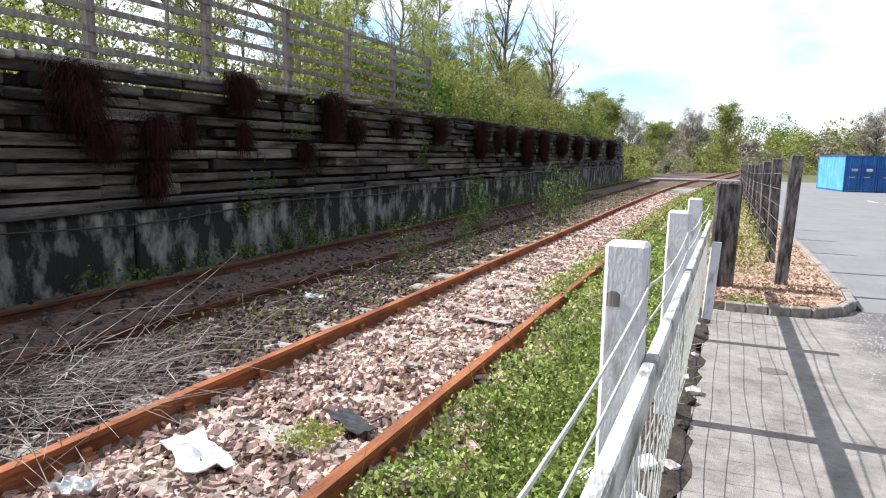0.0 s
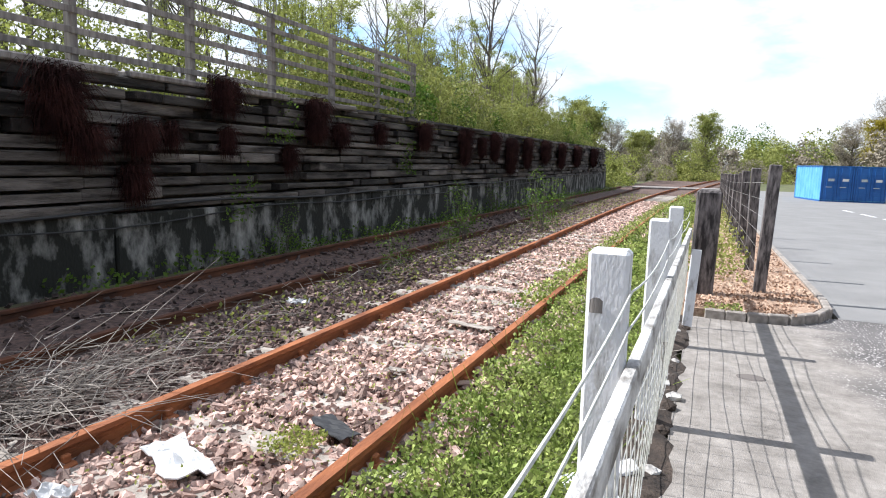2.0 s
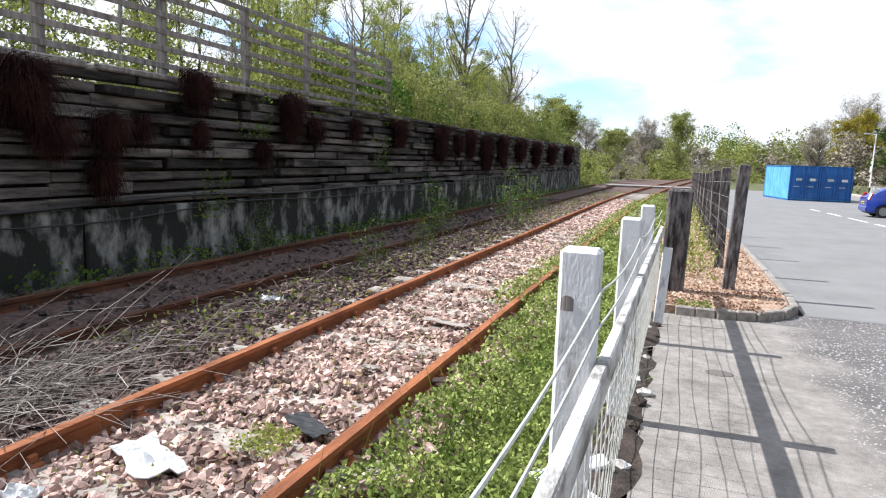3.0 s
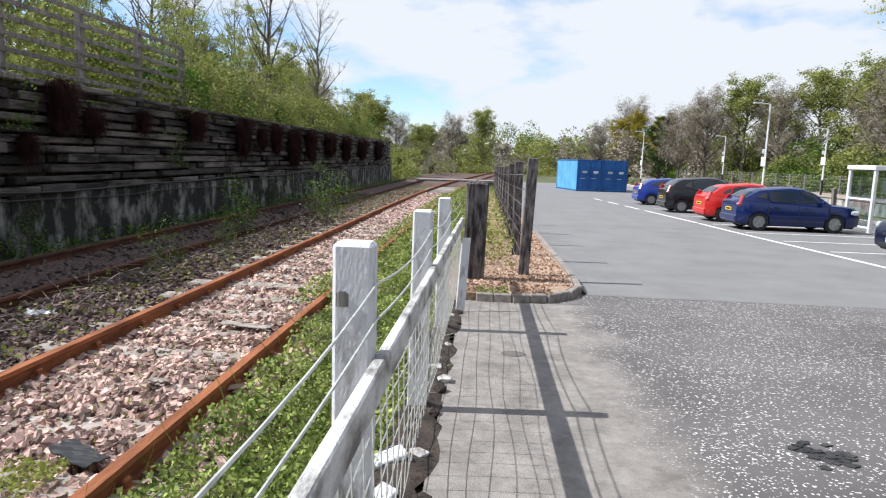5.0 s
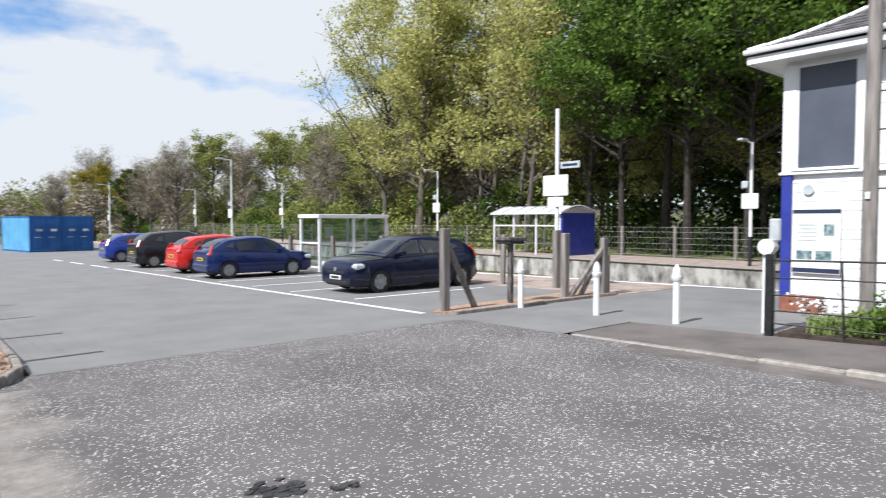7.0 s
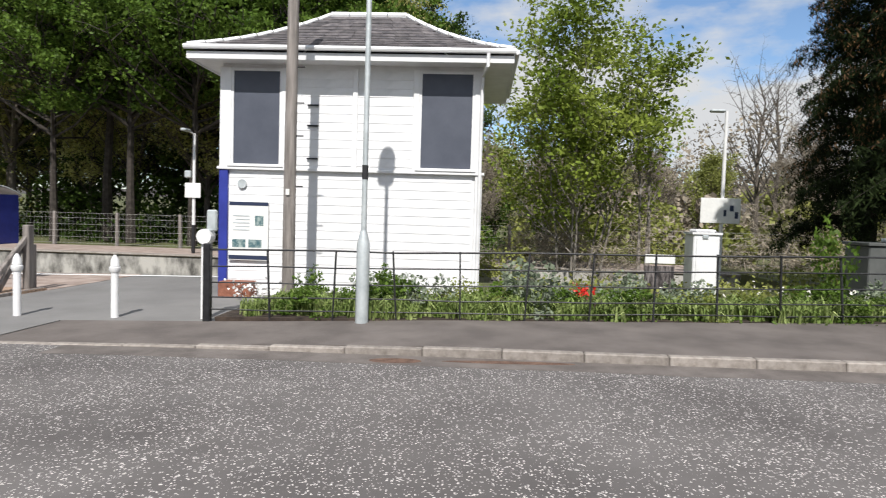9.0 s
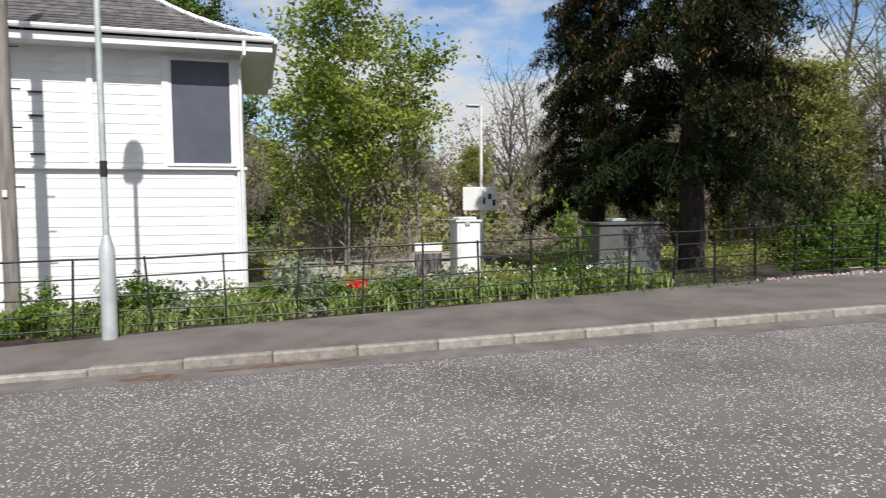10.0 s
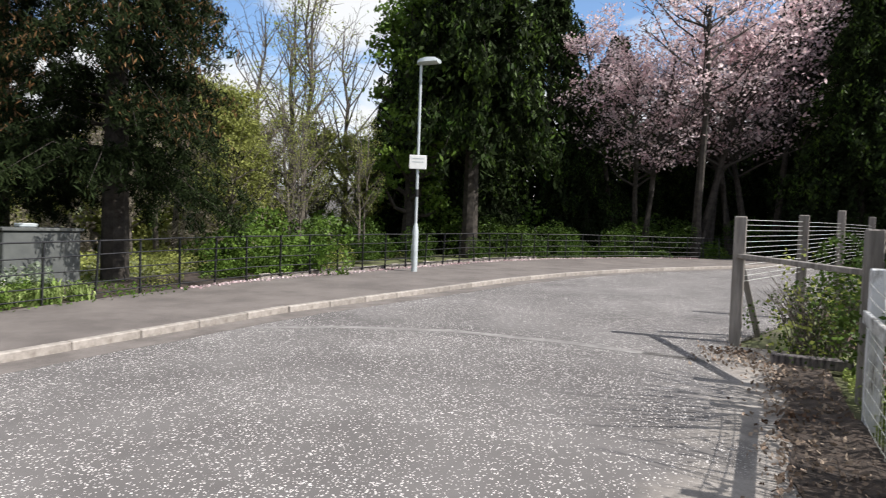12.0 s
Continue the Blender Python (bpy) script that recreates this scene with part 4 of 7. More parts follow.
def stones(name, label, seed, n, xr, yr, zf, size, material, power=1.0):
    """Many angular stones, each an uneven cut block."""
    rng = np.random.default_rng(seed)
    base = np.array([(-1, -1, -1), (1, -1, -1), (1, 1, -1), (-1, 1, -1), (-0.8, -0.8, 1), (0.8, -0.8, 1), (0.8, 0.8, 1), (-0.8, 0.8, 1)], float) * 0.5
    faces = np.array([(0, 3, 2, 1), (4, 5, 6, 7), (0, 1, 5, 4), (1, 2, 6, 5), (2, 3, 7, 6), (3, 0, 4, 7)])
    y = yr[0] + (yr[1] - yr[0]) * rng.uniform(size=n) ** power
    x = rng.uniform(*xr, n)
    s = size * rng.uniform(0.55, 1.35, (n, 1, 1)) * (1 + 0.35 * rng.normal(size=(n, 1, 3)).clip(-1, 1)) * (1 + 0.035 * np.maximum(0, y - 8))[:, None, None] ** 0.7
    v = base[None] * (1 + 0.36 * rng.normal(size=(n, 8, 3)).clip(-1.3, 1.3)) * s * np.array([1.4, 0.92, 0.66])
    a, b, c = rng.uniform(0, 6.28, n), rng.uniform(-0.7, 0.7, n), rng.uniform(-0.7, 0.7, n)
    R = np.zeros((n, 3, 3))
    ca, sa, cb, sb, cc, sc = np.cos(a), np.sin(a), np.cos(b), np.sin(b), np.cos(c), np.sin(c)
    R[:, 0] = np.stack([ca * cb, ca * sb * sc - sa * cc, ca * sb * cc + sa * sc], 1)
    R[:, 1] = np.stack([sa * cb, sa * sb * sc + ca * cc, sa * sb * cc - ca * sc], 1)
    R[:, 2] = np.stack([-sb, cb * sc, cb * cc], 1)
    v = np.einsum("nij,nkj->nki", R, v)
    bx = np.array([curve(q) for q in y])
    v += np.stack([x + bx, y, zf(x, y) + rng.uniform(-0.015, 0.036, n)], 1)[:, None]
    f = (faces[None] + 8 * np.arange(n)[:, None, None]).reshape(-1, 4)
    return solo(name, quads(name, v, f, material), material, label, "stones", "stuff")


stones("ballast_stones", "loose angular pink ballast between the rails", 1, 34000, (-3.08, -1.7), (0.6, 32), lambda x, y: -0.15, 0.038, STONE, 1.35)
stones("shoulder_stones", "pink ballast spilled beside the rail", 2, 15000, (-4.75, -3.2), (0, 34), lambda x, y: -0.152, 0.04, DULL_STONE, 1.35)
stones("ballast_stones", "pink ballast between the rails behind", 5, 9000, (-3.08, -1.7), (-9, 0.6), lambda x, y: -0.15, 0.045, STONE)
stones("shoulder_stones", "dull ballast beside the rail behind", 6, 6000, (-4.75, -3.2), (-9, 0), lambda x, y: -0.152, 0.045, DULL_STONE)
# Siding stones are coloured darker to carry the shade below the wall.
stones("siding_stones", "dull ballast in the siding, darkened for shade", 3, 3200, (-7.0, -4.95), (0, 30), lambda x, y: -0.165, 0.04, mat("shaded_siding_stone", (0.04, 0.027, 0.024), (0.15, 0.105, 0.09), 6, 0.9, 0, 0.3, -60, piece=0.5), 1.3)
stones("edge_stones", "ballast among the weeds by the rail", 4, 1500, (-1.6, -1.2), (0.5, 24), lambda x, y: -0.13, 0.055, STONE, 1.3)

# rubbish on the track
WHITE_BAG = mat("torn_white_sheet", (0.40, 0.40, 0.40), (0.68, 0.68, 0.69), 6, 0.6, 0, 0.3, 25)
def crumpled(sz, seed, crease=0.02):
    """A torn sheet with ragged edges, creased and slightly thick."""
    rng = np.random.default_rng(seed)
    nx, ny = 9, 6
    s, lift = Shape(), rng.normal(0, crease, (nx, ny)) + np.abs(np.linspace(-1, 1, nx))[:, None] ** 2 * crease
    rag = rng.uniform(-1, 1, (nx, ny, 2))
    for t in (0.0, -0.008):
        for i in range(nx):
            for j in range(ny):
                e = 0.06 if i in (0, nx - 1) or j in (0, ny - 1) else 0.02
                s.v.append((sz[0] * (i / (nx - 1) - 0.5 + e * rag[i, j, 0] * 0.7), sz[1] * (j / (ny - 1) - 0.5 + e * rag[i, j, 1]), max(0.004, 0.02 + lift[i, j]) + t))
    n = nx * ny
    q = [(i * ny + j, (i + 1) * ny + j, (i + 1) * ny + j + 1, i * ny + j + 1) for i in range(nx - 1) for j in range(ny - 1)]
    s.f = q + [tuple(n + v for v in f[::-1]) for f in q]
    ring = [i * ny for i in range(nx)] + [(nx - 1) * ny + j for j in range(1, ny)] + [i * ny + ny - 1 for i in range(nx - 2, -1, -1)] + [j for j in range(ny - 2, 0, -1)]
    s.f += [(a, n + a, n + b, b) for a, b in zip(ring, ring[1:] + ring[:1])]
    return s


for nm, lab, at, sz, m, rz in (("torn_sheet", "torn white plastic sheet lying on the ballast", (-2.56, 2.5, -0.1), (0.52, 0.25), WHITE_BAG, -28), ("torn_sheet", "scrap of white plastic on the ballast", (-2.78, 1.95, -0.09), (0.2, 0.12), WHITE_BAG, 10), ("rubber_mat", "black rubber strip lying on the ballast", (-2.0, 3.2, -0.09), (0.38, 0.15), BLACK_PLASTIC, -30), ("flat_board", "pale flat board on the ballast", (-2.1, 5.9, -0.085), (0.5, 0.11), TIE, -12), ("torn_sheet", "pale broken scrap beside the rail", (-4.3, 6.1, -0.12), (0.28, 0.14), WHITE_BAG, 15), ("torn_sheet", "small pale scrap on the ballast", (-2.15, 4.35, -0.09), (0.15, 0.07), TIE, 0)):
    o = solo(nm, crumpled(sz, int(at[1] * 100), 0.016 if m == WHITE_BAG else 0.004), m, lab, "debris")
    o.matrix_world = pose(*at, 0, 0, rz)


def stalk_heap(name, label, seed, n, centre, spread, length, material, r=0.006, up=0.25, kind="stuff", aim=None):
    rng = np.random.default_rng(seed)
    s = Shape()
    for _ in range(n):
        p = np.array(centre) + rng.normal(0, 1, 3) * np.array(spread)
        p[2] = centre[2] + abs(rng.normal(0, spread[2]))
        az = rng.uniform(0, 6.28) if aim is None else rng.normal(aim, 0.5)
        d = np.array([math.cos(az), math.sin(az), rng.uniform(-0.1, 1.0) * up])
        ln = length * rng.uniform(0.35, 1.2)
        q = p + d * ln * 0.5 + rng.normal(0, 0.05 * ln, 3)
        e = p + d * ln + np.array([0, 0, -0.12 * ln])
        q[2], e[2] = max(q[2], centre[2] + 0.01), max(e[2], centre[2] + 0.005)
        rr = r * rng.uniform(0.5, 1.3)
        s.tube([p, q, e], [rr, rr * 0.8, rr * 0.4], 3, False)
    me = bpy.data.meshes.new(name)
    me.from_pydata(s.v, [], s.f)
    me.materials.append(material)
    return solo(name, me, material, label, "dead plants", kind)


stalk_heap("dead_stalks", "heap of bleached dead plant stalks across the rail", 7, 430, (-3.95, 2.55, -0.12), (0.3, 0.6, 0.11), 0.85, STRAW, 0.0037, 0.35)
stalk_heap("dead_stalks", "dead stalks caught along the rail", 8, 70, (-4.1, 4.4, -0.12), (0.3, 0.8, 0.06), 0.6, STRAW, 0.0036, 0.35)
stalk_heap("dead_stalks", "dry stalks between the tracks", 9, 90, (-4.1, 7.6, -0.12), (0.35, 1.3, 0.08), 0.55, STRAW, 0.004, 0.6)
stalk_heap("tall_stalks", "tall bleached dead stalks standing by the rail", 10, 26, (-4.0, 3.0, -0.1), (0.25, 0.25, 0.02), 0.85, STRAW, 0.005, 1.2, aim=0.9)
stalk_heap("dead_stalks", "dry stalks beside the line", 12, 150, (-4.2, 15.0, -0.12), (0.4, 5.0, 0.1), 0.5, STRAW, 0.005, 0.7)


def weeds(name, label, seed, n, xr, yr, zf, size, hmax, material, power=1.0):
    rng = np.random.default_rng(seed)
    y = yr[0] + (yr[1] - yr[0]) * rng.uniform(size=n) ** power
    x = xr[0] + (xr[1] - xr[0]) * rng.uniform(size=n)
    lump = np.array([noise.noise(Vector((a * 1.7, b * 1.7, seed))) for a, b in zip(x, y)])
    keep = lump > -0.42
    x, y, lump = x[keep], y[keep], lump[keep]
    h = rng.uniform(0, 1, len(x)) * hmax * (0.45 + 0.9 * np.clip(lump + 0.2, 0, 1))
    c = np.stack([x + np.array([curve(q) for q in y]) * (1 if xr[1] < -0.9 else 0.35), y, zf(x, y) + h], 1)
    return solo(name, quads(name, *leaf_cards(rng, c, size, 0, 0.62), material), material, label, "plants", "stuff")


vz = np.vectorize(ground_z)
weeds("trackside_weeds", "low bright green weeds between rail and fence", 21, 52000, (-1.52, -0.36), (0.6, 15), lambda x, y: np.maximum(vz(x, y), -0.13), 0.036, 0.2, WEED, 1.3)
weeds("trackside_weeds", "low bright green weeds beside the rail", 28, 16000, (-1.52, -0.42), (-9, 0.6), lambda x, y: np.maximum(vz(x, y), -0.13), 0.045, 0.2, WEED)
weeds("trackside_weeds", "low green weeds along the fence", 22, 12000, (-1.6, -0.25), (10, 40), lambda x, y: vz(x, y), 0.07, 0.3, WEED, 1.2)
weeds("trackside_weeds", "weeds creeping over the rail", 29, 7000, (-2.0, -1.45), (7, 30), lambda x, y: -0.12 + 0 * x, 0.05, 0.24, WEED, 1.2)
weeds("moss_tuft", "yellow-green tuft growing through the ballast", 30, 420, (-2.28, -1.98), (2.78, 3.12), lambda x, y: -0.1 + 0 * x, 0.028, 0.09, LEAF_SPRING)
weeds("track_moss", "patches of yellow-green weed on the ballast", 23, 1500, (-3.0, -1.75), (2.2, 16), lambda x, y: -0.09 + 0 * x, 0.025, 0.05, LEAF_OLIVE, 1.2)
weeds("siding_weeds", "weeds between the two tracks", 24, 2600, (-4.75, -3.35), (4, 40), lambda x, y: -0.12 + 0 * x, 0.05, 0.18, LEAF_OLIVE, 1.2)
weeds("wall_foot_weeds", "weeds along the foot of the wall", 25, 3000, (-7.1, -6.55), (5, 46), lambda x, y: -0.14 + 0 * x, 0.07, 0.35, LEAF_GREEN, 1.1)
grass_mat = mat("grass_blades", (0.10, 0.16, 0.02), (0.24, 0.30, 0.06), 1.5, 0.6, 0, 0, piece=0.35, leaf=0.3)
stalk_heap("grass_tufts", "thin grass blades among the weeds", 26, 700, (-0.9, 3.6, -0.16), (0.25, 1.8, 0.02), 0.3, grass_mat, 0.003, 1.8)
stalk_heap("dry_grass", "dry grass under the fence", 27, 260, (-0.42, 4.2, -0.12), (0.08, 1.8, 0.01), 0.25, STRAW, 0.003, 0.9)

WILLOW = [("branchwork", stems_mesh(31, (0.7, 0.7, 1.1), 9, 0.009, BARK)), ("foliage", bush_mesh(32, (0.7, 0.7, 1.15), 520, 0.055, LEAF_GREEN))]
for x, y, s, k in ((-4.0, 16.2, 1.05, 0), (-4.3, 17.6, 1.0, 1), (-4.9, 13.0, 0.85, 2), (-5.4, 14.3, 0.8, 3), (-4.35, 8.7, 0.55, 4), (-4.2, 10.5, 0.5, 5), (-6.8, 9.3, 0.6, 6), (-6.75, 21, 0.8, 7), (-4.5, 22, 0.6, 8)):
    bush("sapling", "leafy self-sown sapling beside the siding", (x, y, -0.15), WILLOW, k * 50, s, "saplings on the line")

# ---- sleeper wall ----
wall = thing("sleeper_wall", "retaining wall of stacked old sleepers on stained concrete", "wall", kind="structure")
part("wall_core", Shape().box((-7.9, -26, 0.7), (-7.36, 48.4, 2.34)), SOIL, wall, "dark earth behind the sleepers")
rng = np.random.default_rng(17)
y = -26.0
while y < 48.4:
    ln = rng.uniform(3.0, 4.6)
    h = 0.72 + 0.006 * max(0, y) + rng.uniform(-0.05, 0.06)
    part("concrete_panel", Shape().box((-7.6, y + 0.01, -0.4), (-7.10 + rng.uniform(-0.02, 0.02), min(y + ln, 48.4) - 0.01, h), 0.02), OLD_CONCRETE, wall)
    y += ln
count = 0
loose = Shape()
for row in range(11):
    z = 0.74 + row * 0.163
    y = -26.0 + rng.uniform(0, 1.0)
    while y < 47.6:
        ln = rng.choice([0.26, 0.9, 1.3, 2.0, 2.5], p=[0.34, 0.26, 0.22, 0.12, 0.06])
        head = ln < 0.3
        x1 = -7.12 + (rng.uniform(-0.2, 0.12) if head else rng.uniform(-0.06, 0.05)) - row * 0.006
        zz = z + 0.005 * max(0, y)
        b = ((-7.42, y + 0.012, zz + rng.uniform(0, 0.02)), (x1, min(y + ln, 48.2), zz + 0.152 + rng.uniform(-0.04, 0.008)))
        if 4.0 < y < 22.0 and count < 300 and (row + int(y * 3)) % 3 != 0 or (4.0 < y < 14 and count < 300):
            part("sleeper_block", Shape().box(*b, 0.014), SLEEPER_END if head else OLD_TIMBER, wall)
            count += 1
        else:
            loose.box(*b)
        y += ln + 0.012
loose_ob = part("sleeper_blocks", loose, mat("old_dark_sleeper_far", (0.010, 0.008, 0.007), (0.175, 0.155, 0.14), 4.0, 0.95, 0, 0.9, -45, (0.38, 0.68), piece=0.6, stretch=(1, 0.22, 1.6)), wall)
loose_ob["kind"] = "stuff"
y = -26.0
while y < 47:
    ln = rng.uniform(1.2, 2.9)
    if y < 8.5 or rng.uniform() < 0.7:
        x1 = -7.06 + rng.uniform(-0.12, 0.04)
        part("coping_timber", Shape().box((-7.42, 0.01, 0), (x1, ln - rng.uniform(0.02, 0.3), 0.09 + rng.uniform(-0.03, 0.03)), 0.02), GREY_WOOD if y < 9 else OLD_TIMBER, wall, at=pose(0, y, 2.53 + rng.uniform(-0.02, 0.01), rng.uniform(-0.7, 0.7)))
    y += ln
# pipes along the wall
for z0, amp, r in ((0.79, 0.05, 0.022), (0.62, 0.07, 0.012)):
    pts = [(-7.045, y, z0 + 0.004 * max(0, y) + amp * math.sin(y * 0.9 + z0 * 9) * math.sin(y * 0.23)) for y in np.arange(2, 46, 0.8)]
    solo("wall_cable", Shape().tube(pts, r, 6), BLACK_PLASTIC, "black cable sagging along the wall", "cable", smooth=True)


def creeper(seed, at, w, h, material):
    """A shaggy mop of dead strands that springs from the joints and hangs over itself."""
    rng = np.random.default_rng(seed)
    s = Shape()
    for _ in range(int(2100 * w * h / 0.3)):
        k = rng.uniform() ** 0.8
        wide = w * 0.5 * (1 - 0.35 * k) * rng.normal(0, 0.62)
        yy, z = at[1] + wide, at[2] - h * k + rng.normal(0, 0.04)
        out = 0.03 + 0.17 * abs(rng.normal(0, 0.6)) * (1 - 0.5 * k)
        ln = rng.uniform(0.10, 0.26)
        dy = wide * 0.3 + rng.normal(0, 0.05)
        s.tube([(-7.1, yy, z), (-7.08 + out, yy + dy * 0.6, z + ln * 0.2), (-7.06 + out * 1.2, yy + dy * 1.4, z - ln * rng.uniform(0.3, 1.2))], [0.003, 0.004, 0.0015], 3, False)
    me = bpy.data.meshes.new("dead_creeper")
    me.from_pydata(s.v, [], s.f)
    me.materials.append(material)
    return solo("dead_creeper", me, material, "shaggy brown dead creeper hanging on the sleeper wall", "creeper", "stuff", group="creepers on the wall")


CREEPERS = ((5.28, 2.5, 0.5, 0.62), (5.6, 1.85, 0.42, 0.3), (6.42, 1.95, 0.46, 0.34), (6.32, 1.38, 0.34, 0.36), (6.95, 1.95, 0.2, 0.25), (8.05, 2.68, 0.5, 0.4), (8.1, 1.95, 0.2, 0.3), (9.7, 1.7, 0.26, 0.3), (10.58, 2.62, 0.5, 0.66), (11.42, 2.2, 0.42, 0.3), (13.1, 2.3, 0.3, 0.3), (15.6, 2.45, 0.5, 0.5), (18.65, 2.5, 0.6, 0.9), (20.2, 2.3, 0.4, 0.5), (21.6, 2.5, 0.5, 0.8), (23.6, 2.4, 0.8, 1.1), (25.9, 2.5, 0.7, 1.0), (29.0, 2.5, 0.9, 0.8), (32.5, 2.5, 0.8, 1.0), (36.5, 2.5, 1.1, 0.9), (42, 2.5, 1.2, 0.9))
for i, (yy, zz, w, h) in enumerate(CREEPERS):
    creeper(300 + i, (0, yy, zz), w, h, DEAD_FERN)
for i, (yy, zz) in enumerate(((9.6, 2.2), (8.3, 0.9), (14.5, 1.6))):
    o = solo("wall_ivy", bush_mesh(400 + i, (0.25, 0.6, 0.8), 160, 0.06, LEAF_GREEN, "wall_ivy"), None, "small green ivy growing on the wall", "ivy")
    o.matrix_world = pose(-6.98, yy, zz - 0.4)

# trellis on the wall
trellis = thing("trellis_fence", "tall grey slatted timber fence on top of the wall", "fence", kind="structure")
post_me = Shape().box((-0.06, -0.06, 0), (0.06, 0.06, 1.72), 0.012).mesh("post", GREY_WOOD)
for k in range(15):
    yp = -12.5 + 2.06 * k
    part("post", post_me, GREY_WOOD, trellis, at=pose(-7.72, yp, 2.4, random.uniform(-1, 1), random.uniform(-1, 1)))
    if k:
        for j in range(6):
            z = 2.78 + j * 0.255
            part("slat", Shape().box((-7.655, yp - 2.07, z), (-7.63, yp + 0.01, z + 0.085), 0.006), GREY_WOOD, trellis)

# ---- wire fence beside the path ----
WORN_WHITE = mat("worn_grey_white_rail", (0.17, 0.155, 0.14), (0.62, 0.61, 0.60), 7, 0.85, 0, 0.5, 70, (0.36, 0.56), stretch=(1, 0.5, 1))
fence = thing("path_fence", "white painted post and rail fence with wire netting", "fence", kind="structure")
FX = -0.27
fx = lambda y: FX + 0.022 * min(0.0, y)
post_ys = [-6.45, -4.25, -2.15, -0.05, 2.06, 4.12, 6.3]
for yp in post_ys:
    top = 1.29 if yp == 2.06 else gz(yp) + 1.32
    w = 0.062 if yp != 2.06 else 0.064
    s = Shape().box((-w, -w * 0.8, gz(yp) - 0.4), (w, w * 0.8, top), 0.012)
    part("post", s, WHITE_WOOD, fence, at=pose(fx(yp), yp, 0, random.uniform(-0.6, 0.6), random.uniform(-0.5, 0.5)))
part("flaked_patch", Shape().prism([(FX - 0.034 + 0.019 * math.cos(w) * (1 + 0.25 * math.sin(3 * w)), 2.006 + 0.003 * math.sin(w)) for w in np.linspace(0, 6.28, 12, False)], 1.09, lambda x, y: 1.14 - 25 * (x - FX + 0.034) ** 2), GREY_WOOD, fence, "dark knot where the paint has flaked")
for a, b in zip(post_ys, post_ys[1:] + [8.75]):
    za, zb = gz(a) + 0.91, gz(b) + 0.91
    m = pose(fx(a) + 0.085, a, za, math.degrees(math.atan2(zb - za, b - a)), 0, math.degrees(math.atan2(fx(a) - fx(b), b - a)))
    part("top_rail", Shape().box((-0.021, 0.005, -0.055), (0.021, b - a - 0.005, 0.055), 0.006), WORN_WHITE, fence, "worn white rail with flaking paint", at=m)


def sag(a, b, n=10, dip=0.02):
    a, b = Vector(a), Vector(b)
    return [a.lerp(b, i / n) - Vector((0, 0, 4 * dip * (i / n) * (1 - i / n))) for i in range(n + 1)]


for h in (1.2, 1.08):
    pts = []
    for a, b in zip(post_ys, post_ys[1:] + [8.75]):
        pts += sag((fx(a) + 0.068, a, gz(a) + h), (fx(b) + 0.068, b, gz(b) + h), 8, 0.05 if h > 1.1 else 0.035)[:-1]
    part("line_wire", Shape().tube(pts, 0.0042, 5), WIRE, fence, "thick sagging white wire")
for i, h in enumerate((0.10, 0.22, 0.34, 0.46, 0.58, 0.70, 0.80)):
    pts = [(fx(y) + 0.072 + 0.012 * math.sin(y * 3 + i), y, gz(y) + h + 0.012 * math.sin(y * 2.2 + i * 1.7)) for y in np.arange(-6.4, 8.7, 0.3)]
    part("netting_wire", Shape().tube(pts, 0.0026, 3), WIRE, fence)
up_w = Shape()
for i, y in enumerate(np.arange(-6.4, 8.7, 0.152)):
    y += random.uniform(-0.012, 0.012)
    up_w.tube([(fx(y) + 0.075, y, gz(y) + 0.08), (fx(y) + 0.085, y + 0.01, gz(y) + 0.45), (fx(y) + 0.075, y, gz(y) + 0.82)], 0.003, 3, False)
o = part("netting_upright", up_w, WIRE, fence)
o["kind"] = "stuff"
# bare earth along the fence foot, with a ragged edge
earth, rng = Shape(), np.random.default_rng(19)
for y in np.arange(-6.4, 7.8, 0.16):
    e = -0.115 + rng.uniform(-0.05, 0.06)
    earth.v += [(-0.40 + rng.uniform(-0.04, 0.04), y, gz(y) - 0.01), (-0.33, y, gz(y) + 0.03 + rng.uniform(0, 0.02)), (-0.22, y, gz(y) + 0.035 + rng.uniform(0, 0.02)), (e, y, gz(y) + 0.002)]
m = len(earth.v) // 4
earth.f = [(i * 4 + j, i * 4 + j + 1, i * 4 + j + 5, i * 4 + j + 4) for i in range(m - 1) for j in range(3)]
solo("earth_edge", earth, SOIL, "ragged strip of dark earth along the fence foot", "earth", "structure", smooth=True)
# footing stones under the fence
FOOT_STONE = mat("pale_footing_stone", (0.30, 0.27, 0.25), (0.62, 0.60, 0.57), 5, 0.9, 0, 0.5, 40)
rng = np.random.default_rng(9)
for i in range(44):
    y = -1.0 + i * 0.23 + rng.uniform(-0.05, 0.05)
    r = rng.uniform(0.03, 0.085)
    bm = bmesh.new()
    bmesh.ops.create_icosphere(bm, subdivisions=1, radius=r)
    for q in bm.verts:
        q.co *= rng.uniform(0.7, 1.2)
        q.co.z *= 0.55
    me = bpy.data.meshes.new("footing_stone")
    bm.to_mesh(me)
    bm.free()
    pale = rng.uniform() < 0.3
    me.materials.append(FOOT_STONE if pale else SOIL)
    o = solo("footing_stone", me, None, "rough %s lying along the fence foot" % ("pale stone" if pale else "dark clod of earth"), "stone", group="stones under the fence")
    o.matrix_world = pose(-0.2 + rng.uniform(-0.06, 0.09), y, gz(y) + 0.005 + r * 0.2, 0, 0, rng.uniform(0, 360))
